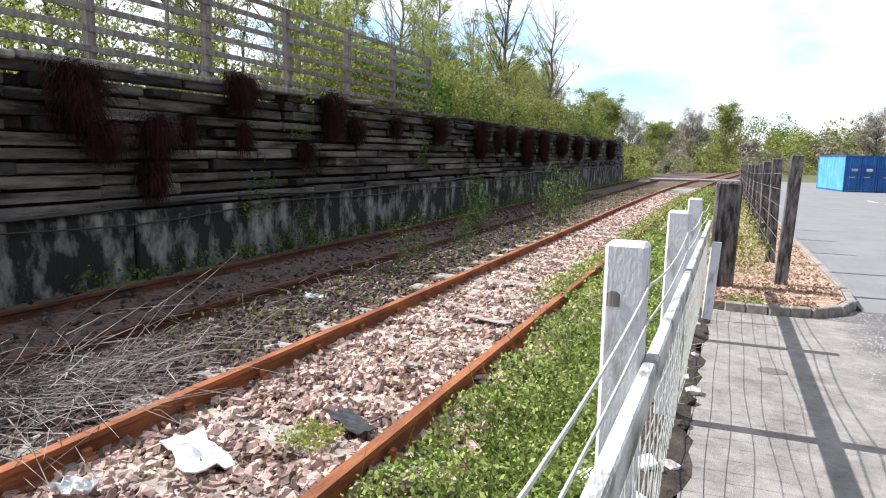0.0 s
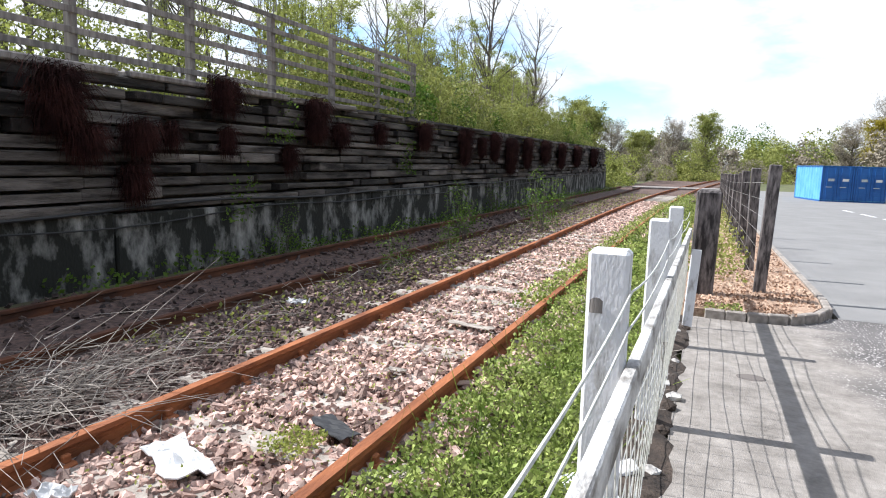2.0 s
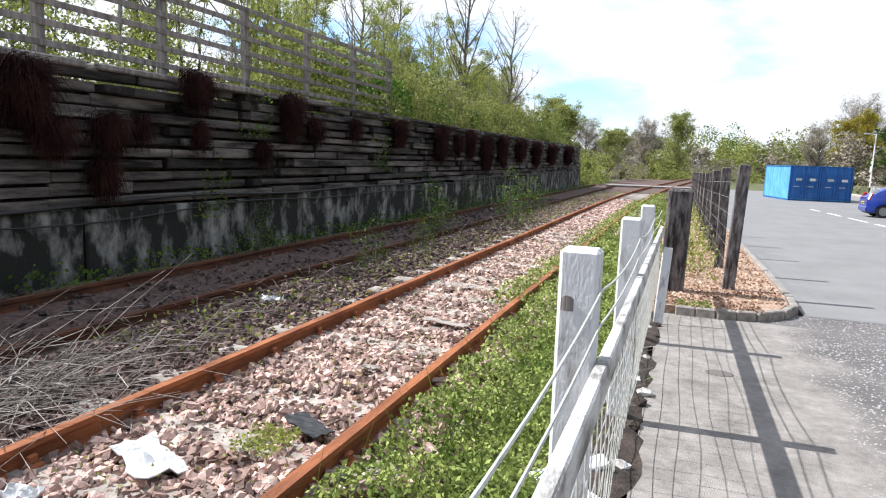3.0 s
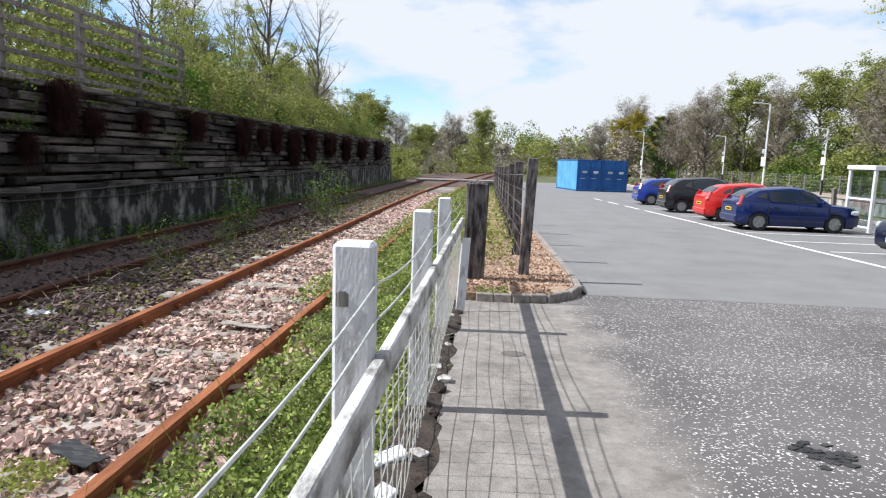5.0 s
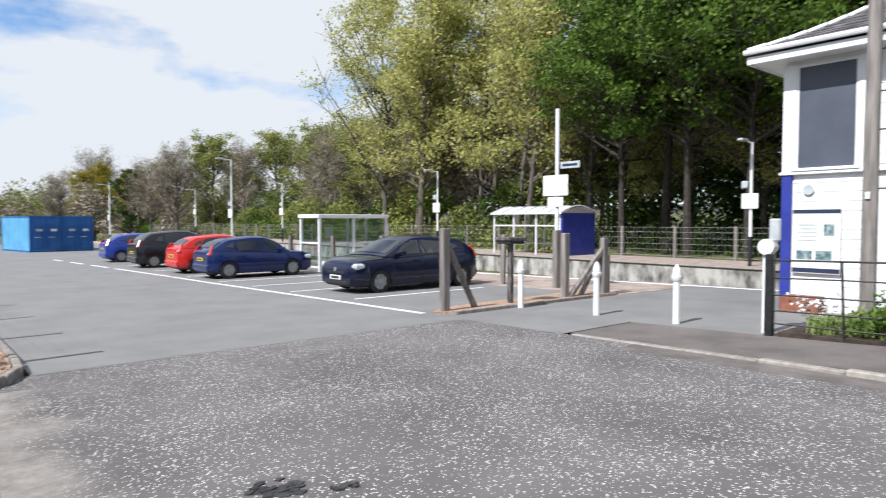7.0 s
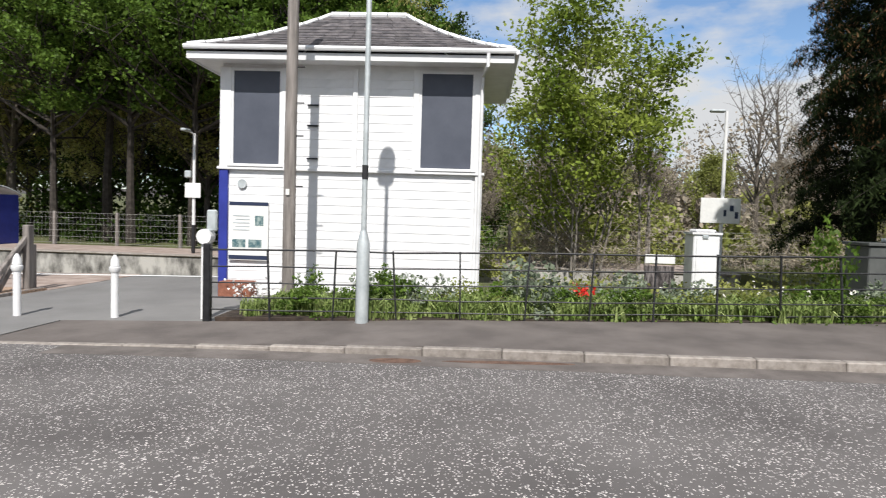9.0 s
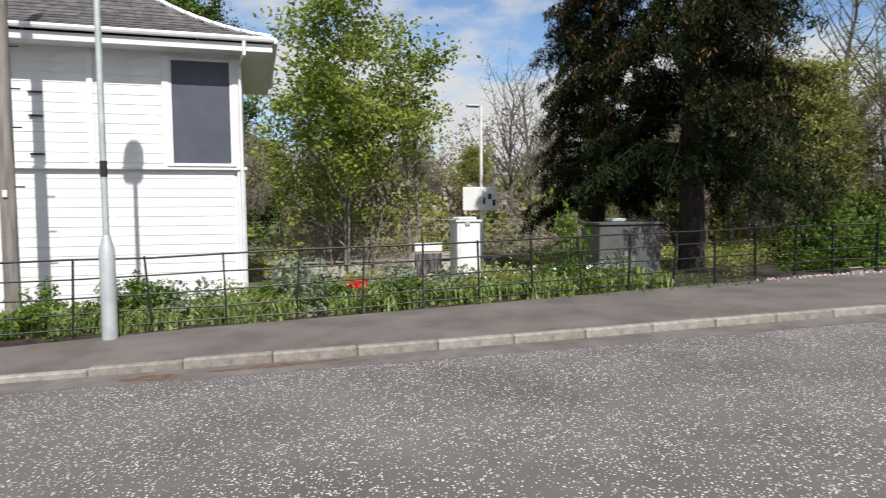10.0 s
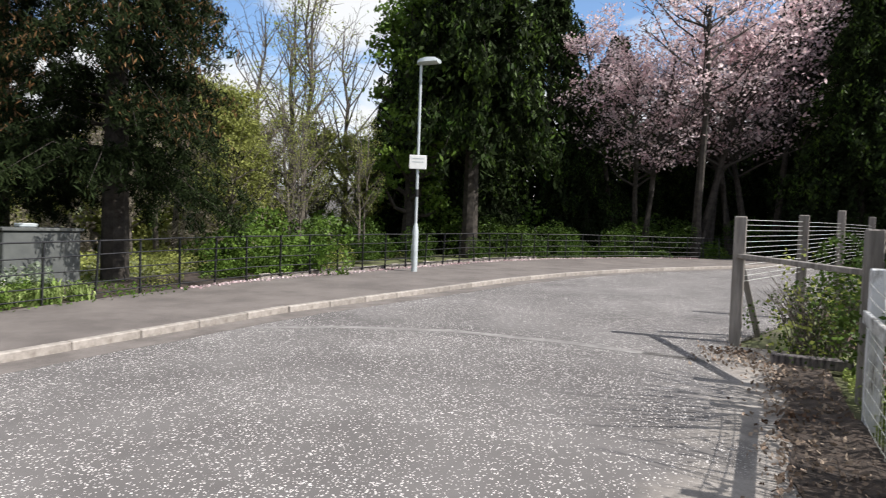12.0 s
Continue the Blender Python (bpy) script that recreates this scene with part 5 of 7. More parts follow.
for x, y, l, r in ((-0.42, 3.2, 0.42, 30), (-0.35, 2.75, 0.36, 60), (-0.5, 2.45, 0.3, 20)):
    o = solo("broken_board", Shape().box((-l / 2, -0.05, 0), (l / 2, 0.05, 0.03), 0.006), WHITE_WOOD, "broken white board lying behind the fence", "debris")
    o.matrix_world = pose(x, y, gz(y) + 0.02, 8, -12, r)
# old dark post and leaning white board at its end
bm_post = Shape().box((-0.15, -0.13, -0.3), (0.15, 0.13, 1.37), 0.03)
o = solo("old_sleeper_post", bm_post, DARK_WOOD, "thick dark upright sleeper post with flaking white paint", "post")
o.matrix_world = pose(-0.02, 9.0, -0.1, 0.5, 1.0, 4)
o = solo("leaning_board", Shape().box((-0.05, -0.015, 0), (0.05, 0.015, 0.86), 0.006), WHITE_WOOD, "short white board leaning on the dark post", "board")
o.matrix_world = pose(-0.12, 7.2, gz(7.2) - 0.02, -6, 4, 10)

# mulch island with its kerb and dark posts
s = Shape()
for ya, yb in ((9.4, 15), (15, 21), (21, 30), (30, 44)):
    s.prism([(-0.45, ya), (1.40, ya), (1.40, yb), (-0.45, yb)], lambda x, y: gz(y) - 0.2, lambda x, y: gz(y) + 0.095)
s.prism([(-0.1, 7.9), (0.52, 7.92), (0.93, 8.05), (1.2, 8.35), (1.36, 8.8), (1.40, 9.4), (-0.45, 9.4), (-0.3, 8.3)], lambda x, y: gz(y) - 0.2, lambda x, y: gz(y) + 0.095)
solo("mulch_island", s, MULCH, "raised island of bark mulch edged with kerb", "planting island", "structure")
edge = [(0.05, 7.86), (0.55, 7.86), (0.95, 7.98), (1.25, 8.3), (1.42, 8.75), (1.46, 9.4), (1.46, 44)]
kerb_run(edge[:6], "island_kerb", "rounded kerb stones round the mulch island", 0.11, 0.09, 0.22)
kerb_run(edge[5:], "island_kerb", "kerb stones along the mulch strip", 0.11, 0.09, 0.914)
rng = np.random.default_rng(12)
c = np.stack([rng.uniform(-0.2, 1.35, 5200), 7.95 + 12 * rng.uniform(size=5200) ** 1.6, np.zeros(5200)], 1)
c = c[(c[:, 1] > 8.6) | (c[:, 0] < 1.0)]
c[:, 2] = [gz(v) + 0.1 + random.uniform(0, 0.012) for v in c[:, 1]]
CHIP = mat("bark_chip", (0.26, 0.16, 0.11), (0.62, 0.45, 0.34), 2.0, 0.95, 0, 0, piece=0.45, leaf=0.05)
solo("bark_chips", quads("bark_chips", *leaf_cards(rng, c, 0.055, 0, 0.5), CHIP), CHIP, "loose pale bark chips on the island", "mulch", "stuff")
ip = Shape().box((-0.075, -0.055, -0.2), (0.075, 0.055, 1.72), 0.012).mesh("fence_post", DARK_WOOD)
island_fence = thing("post_fence", "row of dark timber posts with wire beside the car park", "fence", kind="structure")
pys = [9.55, 11.9, 14.7, 17.6, 20.6, 23.6, 26.6, 29.8, 33, 36.5, 40]
for i, yp in enumerate(pys):
    part("fence_post", ip, DARK_WOOD, island_fence, at=pose(0.72 - 0.012 * i, yp, gz(yp) + 0.09, random.uniform(-1.5, 1.5), random.uniform(-1.2, 1.2) + (1.2 if i == 0 else 0), random.uniform(-8, 8)))
for h in np.arange(0.25, 1.7, 0.22):
    part("fence_wire", Shape().tube([(0.65 - 0.004 * (y - 9), y, gz(y) + h) for y in np.arange(9.5, 40.2, 1.5)], 0.0022, 3), WIRE, island_fence)
weeds("island_weeds", "straggling weeds along the post fence", 45, 5200, (-0.35, 0.6), (10, 42), lambda x, y: np.array([gz(v) + 0.1 for v in y]), 0.06, 0.75, LEAF_OLIVE, 1.3)
weeds("island_tuft", "green tuft at the edge of the mulch", 46, 350, (0.05, 0.45), (7.85, 8.2), lambda x, y: np.array([gz(v) + 0.05 for v in y]), 0.04, 0.14, WEED)
# stains and cover on the path and road
solo("drain_cover", Shape().prism([(0.42 + 0.11 * math.cos(w), 5.55 + 0.09 * math.sin(w)) for w in np.linspace(0, 6.28, 14, False)], lambda x, y: gz(y) + 0.001, lambda x, y: gz(y) + 0.007), FOOTWAY, "small dark round cover set in the path", "cover")
STAIN = mat("tar_patch", (0.02, 0.02, 0.021), (0.06, 0.058, 0.058), 9, 0.8, 0, 0.4, 90)
rng = np.random.default_rng(215)
spots = [(2.16, 3.72, 0.1), (2.06, 3.82, 0.07), (2.27, 3.80, 0.06), (2.52, 3.55, 0.05)] + [(2.16 + rng.normal(0, 0.09), 3.75 + rng.normal(0, 0.09), rng.uniform(0.015, 0.045)) for _ in range(26)] + [(2.52 + rng.normal(0, 0.06), 3.55 + rng.normal(0, 0.04), rng.uniform(0.012, 0.03)) for _ in range(7)]
for k, (x, y, r) in enumerate(spots):
    lift = 0.004 + 0.0003 * k
    solo("tar_patch", Shape().prism([(x + r * math.cos(w) * rng.uniform(0.5, 1.3), y + 0.8 * r * math.sin(w) * rng.uniform(0.5, 1.3)) for w in np.linspace(0, 6.28, 13, False)], lambda a, b: gz(b) - 0.004, lambda a, b: gz(b) + lift), STAIN, "dark spot of spilled tar on the road", "stain", group="tar spots on the road")
RUSTY = mat("rust_brown_silt", (0.09, 0.05, 0.035), (0.17, 0.10, 0.07), 8, 0.95, 0, 0.4, 90)
for x, y, a, b in ((7.55, 1.0, 0.12, 0.3), (7.58, -0.25, 0.07, 0.75)):
    solo("gutter_silt", Shape().prism([(x + a * math.cos(w), y + b * math.sin(w)) for w in np.linspace(0, 6.28, 14, False)], lambda p, q: gz(q) - 0.004, lambda p, q: gz(q) + 0.005), RUSTY, "brown silt lying in the gutter", "stain")


# ---- cars ----
def car_body(L, W, H, base, nose):
    """A hatchback's shell: lower body with wheel arches, and the cabin. Also returns a function for points on the cabin."""
    xf, xr = L / 2 - 0.82, -L / 2 + 0.70
    xs = sorted(set(list(np.linspace(-L / 2, L / 2, 56)) + [xf - 0.34, xf + 0.34, xr - 0.34, xr + 0.34]))
    belt = lambda x: float(np.interp(x, (-L / 2, -L / 2 + 0.12, -0.9, 0.75, 1.1, L / 2 - 0.35, L / 2 - 0.08, L / 2), (base + 0.0, base + 0.08, base + 0.06, base - 0.02, base, nose + 0.06, nose - 0.03, nose - 0.14)))
    half = lambda x: W / 2 * (1 - 0.2 * max(0.0, (abs(x) - L / 2 + 0.55) / 0.55) ** 2.2)

    def sill(x):
        z = 0.2 + 0.06 * max(0.0, (abs(x) - L / 2 + 0.5) / 0.5)
        for c in (xf, xr):
            if abs(x - c) < 0.34:
                z = max(z, 0.3 + math.sqrt(max(0.0, 0.34 ** 2 - (x - c) ** 2)) - 0.02)
        return z

    lower = Shape()
    rows = []
    for x in xs:
        w, b, s = half(x), belt(x), sill(x)
        sec = [(w - 0.05, s), (w - 0.01, min(s + 0.1, b - 0.2)), (w, max(s + 0.02, 0.52)), (w - 0.015, max(0.7, b - 0.12) if b > 0.75 else b - 0.08), (w - 0.06, b - 0.02), (w - 0.16, b + 0.01), (w * 0.4, b + 0.03), (0, b + 0.035)]
        rows.append([(x, -y, z) for y, z in sec] + [(x, y, z) for y, z in sec[-2::-1]])
    n = len(rows[0])
    lower.v = [p for r in rows for p in r]
    lower.f = [(i * n + j, (i + 1) * n + j, (i + 1) * n + j + 1, i * n + j + 1) for i in range(len(rows) - 1) for j in range(n - 1)]
    lower.f += [tuple(range(n)), tuple(range((len(rows) - 1) * n, len(rows) * n))[::-1]]
    top = lambda x: float(np.interp(x, (-L / 2 + 0.14, -L / 2 + 0.5, -L / 2 + 0.75, -0.3, 0.15, 0.45, L / 2 - 0.95), (base + 0.09, H - 0.2, H - 0.09, H, H - 0.02, H - 0.13, base + 0.02)))
    cx = list(np.linspace(-L / 2 + 0.14, L / 2 - 0.95, 34))

    def side_y(x, z):
        w, b, t = half(x) - 0.05, belt(x) - 0.01, H
        return w - 0.22 * max(0.0, (z - b) / (t - b)) ** 1.25 - 0.008

    cabin, rows = Shape(), []
    for x in cx:
        b, t = belt(x) - 0.01, max(top(x), belt(x))
        sec = [(side_y(x, b), b), (side_y(x, b + (t - b) * 0.5), b + (t - b) * 0.5), (side_y(x, t - 0.05 * (t - b)), t - 0.06 * (t - b) - 0.01), (side_y(x, t) - 0.09, t), (side_y(x, t) * 0.4, t + 0.018), (0, t + 0.022)]
        rows.append([(x, -y, z) for y, z in sec] + [(x, y, z) for y, z in sec[-2::-1]])
    n = len(rows[0])
    cabin.v = [p for r in rows for p in r]
    cabin.f = [(i * n + j, (i + 1) * n + j, (i + 1) * n + j + 1, i * n + j + 1) for i in range(len(rows) - 1) for j in range(n - 1)]
    return lower, cabin, side_y, top, belt, half, xf, xr


def pane(outline, fy, sgn):
    s = Shape()
    n = len(outline)
    s.v = [(x, sgn * (fy(x, z) + 0.014), z) for x, z in outline] + [(x, sgn * (fy(x, z) - 0.01), z) for x, z in outline]
    s.f = [tuple(range(n)), tuple(range(2 * n - 1, n - 1, -1))] + [(i, (i + 1) % n, n + (i + 1) % n, n + i) for i in range(n)]
    return s


def sloped_glass(top, side_y, xa, xb, m=0.86):
    s, k = Shape(), 7
    for x in np.linspace(xa, xb, k):
        for u in np.linspace(-1, 1, 7):
            y = u * (side_y(x, top(x)) - 0.05) * m / 0.9
            s.v.append((x, y, top(x) + 0.036 - 0.03 * abs(u) ** 2))
    s.f = [(i * 7 + j, (i + 1) * 7 + j, (i + 1) * 7 + j + 1, i * 7 + j + 1) for i in range(k - 1) for j in range(6)]
    return s


def car(name, label, at, rz, paint, L=3.95, W=1.70, H=1.44, base=0.90, nose=0.80, group="parked cars"):
    c = thing(name, label, "car", at, rz, group)
    lower, cabin, side_y, top, belt, half, xf, xr = car_body(L, W, H, base, nose)
    body = part("body", lower, paint, c, smooth=True)
    part("cabin", cabin, paint, c, smooth=True)
    part("underbody", Shape().box((-L / 2 + 0.12, -W / 2 + 0.14, 0.17), (L / 2 - 0.12, W / 2 - 0.14, 0.62), 0.05), BLACK_PLASTIC, c, "black underbody")
    for x in (xf, xr):
        for sgn in (-1, 1):
            wh = thing("wheel", "", "", (x, sgn * (W / 2 - 0.105), 0.31), 0)
            wh.parent = c
            for key in ("label", "category"):
                if key in wh:
                    del wh[key]
            tyre = Shape()
            prof = [(0.2, -0.09), (0.27, -0.1), (0.305, -0.085), (0.312, 0), (0.305, 0.085), (0.27, 0.1), (0.2, 0.09)]
            m = 26
            for r, y in prof:
                tyre.v += [(r * math.cos(2 * math.pi * j / m), y, r * math.sin(2 * math.pi * j / m)) for j in range(m)]
            tyre.f = [(i * m + j, i * m + (j + 1) % m, (i + 1) * m + (j + 1) % m, (i + 1) * m + j) for i in range(len(prof) - 1) for j in range(m)]
            part("tyre", tyre, RUBBER, wh, "", True)
            rim = Shape().tube([(0, sgn * 0.03, 0), (0, sgn * 0.055, 0)], 0.205, 20)
            for k in range(7):
                w = 2 * math.pi * k / 7
                rim.box((0.03, -0.012, -0.022), (0.2, 0.012, 0.022), 0.006, pose(0, sgn * 0.075, 0) @ Matrix.Rotation(w, 4, "Y"))
            rim.tube([(0, sgn * 0.05, 0), (0, sgn * 0.092, 0)], [0.06, 0.045], 12)
            part("rim", rim, ALLOY, wh, "")
    for sgn in (-1, 1):
        zb, zt = belt(0) + 0.045, H - 0.12
        part("front_window", pane([(0.02, zb), (L / 2 - 1.32, zb + 0.0), (0.5, zt - 0.08), (0.28, zt), (0.02, zt + 0.015)], side_y, sgn), CAR_GLASS, c, "dark side window")
        part("rear_window", pane([(-0.04, zb), (-0.04, zt + 0.015), (-0.72, zt), (-0.98, zt - 0.06), (-1.02, zb + 0.08), (-0.9, zb)], side_y, sgn), CAR_GLASS, c, "dark side window")
        part("quarter_window", pane([(-1.06, zb + 0.09), (-1.05, zt - 0.07), (-1.22, zt - 0.14), (-1.36, zb + 0.14)], side_y, sgn), CAR_GLASS, c, "dark side window")
        yb = half(0.1)
        part("mirror", Shape().box((0.62, sgn * yb - (0.02 if sgn > 0 else 0.14), base + 0.02), (0.76, sgn * yb + (0.14 if sgn > 0 else 0.02), base + 0.15), 0.03), paint, c)
        for x in (-0.75, 0.2):
            part("door_handle", Shape().box((x - 0.09, sgn * (half(x)) - 0.012, base - 0.13), (x + 0.09, sgn * (half(x)) + 0.018, base - 0.1), 0.006), paint, c)
        for x in (0.93, -0.02, -1.0):
            part("door_seam", Shape().box((x - 0.006, sgn * half(x) - 0.006, 0.3), (x + 0.006, sgn * half(x) + 0.004, base - 0.03)), BLACK_PLASTIC, c)
        part("side_trim", Shape().box((-0.95, sgn * half(0) - 0.01, 0.46), (0.9, sgn * half(0) + 0.012, 0.53), 0.006), paint, c)
        part("headlight", Shape().box((L / 2 - 0.38, sgn * (half(L / 2 - 0.25)) - 0.16 + (0.0 if sgn > 0 else 0.0), nose - 0.19), (L / 2 - 0.06, sgn * half(L / 2 - 0.25) + (0.02 if sgn > 0 else 0.16), nose - 0.03), 0.05) if sgn > 0 else Shape().box((L / 2 - 0.38, -half(L / 2 - 0.25) - 0.02, nose - 0.19), (L / 2 - 0.06, -half(L / 2 - 0.25) + 0.16, nose - 0.03), 0.05), HEAD_GLASS, c, "clear headlight")
        yr = half(-L / 2 + 0.12)
        part("tail_light", Shape().box((-0.08, -0.05, -0.19), (0.06, 0.05, 0.21), 0.04, pose(-L / 2 + 0.15, sgn * (yr - 0.09), base + 0.05, sgn * 17, 24)), TAIL_GLASS, c, "red tail light")
    part("windscreen", sloped_glass(top, side_y, 0.5, L / 2 - 1.05), CAR_GLASS, c, "sloping windscreen")
    part("back_window", sloped_glass(top, side_y, -L / 2 + 0.22, -L / 2 + 0.52, 0.8), CAR_GLASS, c, "dark back window")
    part("number_plate", Shape().box((-L / 2 - 0.02, -0.26, 0.62), (-L / 2 + 0.02, 0.26, 0.73), 0.004), PLATE_YELLOW, c, "yellow rear plate")
    part("number_plate", Shape().box((L / 2 - 0.03, -0.26, 0.36), (L / 2 + 0.015, 0.26, 0.47), 0.004), PLATE_WHITE, c, "white front plate")
    for sgn, x in ((1, L / 2), (-1, -L / 2)):
        part("plate_marks", Shape().box((x - 0.021 if sgn < 0 else x + 0.012, -0.2, 0.645 if sgn < 0 else 0.385), (x - 0.018 if sgn < 0 else x + 0.019, 0.2, 0.705 if sgn < 0 else 0.445)), BLACK_PLASTIC, c)
    part("bumper", Shape().box((-L / 2 - 0.035, -W / 2 + 0.16, 0.3), (-L / 2 + 0.1, W / 2 - 0.16, 0.5), 0.03), paint, c)
    part("grille", Shape().box((L / 2 - 0.1, -0.42, 0.5), (L / 2 + 0.01, 0.42, 0.58), 0.015), BLACK_PLASTIC, c, "black grille")
    part("lower_grille", Shape().box((L / 2 - 0.1, -0.55, 0.24), (L / 2 + 0.012, 0.55, 0.34), 0.015), BLACK_PLASTIC, c)
    part("badge", Shape().tube([(L / 2 - 0.02, 0, 0.62), (L / 2 + 0.018, 0, 0.62)], 0.055, 14), ALLOY, c, "round chrome badge")
    part("aerial", Shape().tube([(-0.6, 0, H + 0.01), (-0.75, 0, H + 0.2)], [0.006, 0.003], 4), BLACK_PLASTIC, c)
    return c


def paint(name, col):
    return mat(name, tuple(v * 0.92 for v in col), col, 2.0, 0.3, 0.0, 0.0, coat=0.6, spec=0.2)


NAVY, NAVY_DARK = paint("dark_blue_paint", (0.006, 0.017, 0.09)), paint("black_blue_paint", (0.005, 0.008, 0.03))
RED, BLACKP, BLUE = paint("bright_red_paint", (0.55, 0.018, 0.015)), paint("black_paint", (0.012, 0.012, 0.014)), paint("mid_blue_paint", (0.016, 0.04, 0.26))
car("hatchback_car", "black-blue hatchback parked nose out in a bay", (11.15, 14.62, gz(14.6)), 180, NAVY_DARK, 4.3, 1.77, 1.46, 0.93, 0.82)
car("hatchback_car", "dark blue five-door hatchback parked in a bay", (10.33, 22.62, gz(22.6)), 0, NAVY, 3.92, 1.70, 1.45, 0.91, 0.80)
car("hatchback_car", "bright red hatchback parked beside the blue car", (10.4, 25.9, gz(25.9)), 0, RED, 3.95, 1.70, 1.48, 0.92, 0.80)
car("estate_car", "black people carrier parked in a bay", (10.35, 30.6, gz(30.6)), 0, BLACKP, 4.3, 1.8, 1.62, 1.0, 0.9)
car("hatchback_car", "mid-blue hatchback parked in the far bay", (10.3, 36.4, gz(36.4)), 0, BLUE, 4.0, 1.7, 1.46, 0.92, 0.8)


# ---- containers ----
def container(at, rz, w=2.13, ln=6.0, h=2.6):
    c = thing("shipping_container", "blue steel storage container with double doors", "container", at, rz, "storage containers")
    s = Shape()
    n = 40
    for x0, sgn in ((0.02, -1), (w - 0.02, 1)):
        pts = []
        for i in range(n + 1):
            y = 0.12 + (ln - 0.24) * i / n
            pts.append((x0 + (0.03 if (i // 2) % 2 else 0.0) * -sgn, y))
        k = len(s.v)
        s.v += [(x, y, z) for x, y in pts for z in (0.12, h - 0.1)]
        s.f += [(k + 2 * i, k + 2 * i + 2, k + 2 * i + 3, k + 2 * i + 1) for i in range(n)]
    s.box((0.0, 0.0, h - 0.06), (w, ln, h - 0.02)).box((0, 0, 0.1), (w, ln, 0.16)).box((0, ln - 0.05, 0.1), (w, ln, h - 0.05))
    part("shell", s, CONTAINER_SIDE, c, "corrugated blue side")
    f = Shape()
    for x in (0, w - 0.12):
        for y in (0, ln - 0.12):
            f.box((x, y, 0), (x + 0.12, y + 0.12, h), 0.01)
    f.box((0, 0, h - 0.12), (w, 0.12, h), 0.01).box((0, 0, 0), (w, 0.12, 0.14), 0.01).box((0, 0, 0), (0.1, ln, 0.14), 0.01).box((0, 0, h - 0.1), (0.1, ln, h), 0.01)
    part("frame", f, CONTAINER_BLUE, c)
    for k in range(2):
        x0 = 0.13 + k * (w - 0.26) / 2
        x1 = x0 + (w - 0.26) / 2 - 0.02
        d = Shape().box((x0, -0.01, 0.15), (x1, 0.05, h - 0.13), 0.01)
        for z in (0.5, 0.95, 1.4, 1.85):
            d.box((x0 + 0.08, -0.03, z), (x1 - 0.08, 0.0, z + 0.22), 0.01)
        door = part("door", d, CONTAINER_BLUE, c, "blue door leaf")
        for xx in (x0 + 0.2, x1 - 0.2):
            part("locking_bar", Shape().tube([(xx, -0.06, 0.1), (xx, -0.06, h - 0.08)], 0.02, 6), CONTAINER_BLUE, door)
        for z in (1.05,):
            part("bar_handle", Shape().box((x0 + 0.15, -0.085, z), (x0 + 0.55, -0.06, z + 0.05), 0.005), GALV, door)
        part("notice", Shape().box((x0 + 0.3, -0.036, 1.5), (x0 + 0.75, -0.031, 1.68)), PLATE_WHITE if k else GALV, door, "pale faded notice")
    return c


u = Vector((math.cos(radians(10)), math.sin(radians(10)), 0))
for i in range(2):
    p = Vector((7.45, 53.9, -0.66)) + u * 2.16 * i
    container(p, 10)

# ---- signal cabin ----
cabin = thing("signal_cabin", "white weatherboarded railway signal cabin with slate roof", "building")
X0, X1, Y0, Y1, ZL, ZT = 13.2, 16.7, 0.13, 5.35, 2.44, 4.42
part("wall", Shape().box((X0 + 0.03, Y0 + 0.02, -0.35), (X1, Y1 - 0.02, ZT + 0.12)), WHITE_PAINT, cabin)
b_me = {}
for i in range(15):
    z = -0.12 + i * 0.17
    m = Shape().prism([(0.0, 0.0), (0.016, 0.0), (0.009, 0.168), (0.0, 0.168)], -(Y1 - Y0 - 0.36) / 2, (Y1 - Y0 - 0.36) / 2).mesh("weatherboard", WHITE_PAINT) if not b_me else b_me["lo"]
    b_me["lo"] = m
    part("weatherboard", m, WHITE_PAINT, cabin, at=pose(X0 + 0.03, (Y0 + Y1) / 2, z) @ Matrix(((-1, 0, 0, 0), (0, 0, 1, 0), (0, 1, 0, 0), (0, 0, 0, 1))))
for i in range(11):
    z = ZL + 0.1 + i * 0.17
    for ya, yb in ((1.50, 2.60), (2.70, 3.84)):
        m = b_me.setdefault(round(yb - ya, 2), Shape().prism([(0.0, 0.0), (0.016, 0.0), (0.009, 0.168), (0.0, 0.168)], -(yb - ya) / 2, (yb - ya) / 2).mesh("weatherboard", WHITE_PAINT))
        part("weatherboard", m, WHITE_PAINT, cabin, at=pose(X0 + 0.03, (ya + yb) / 2, z) @ Matrix(((-1, 0, 0, 0), (0, 0, 1, 0), (0, 1, 0, 0), (0, 0, 0, 1))))
for ya, yb in ((0.13, 0.30), (1.38, 1.50), (2.60, 2.70), (3.84, 4.12), (5.14, 5.37)):
    part("corner_board", Shape().box((X0 - 0.035, ya, ZL), (X0 + 0.03, yb, ZT + 0.02), 0.008), WHITE_PAINT, cabin)
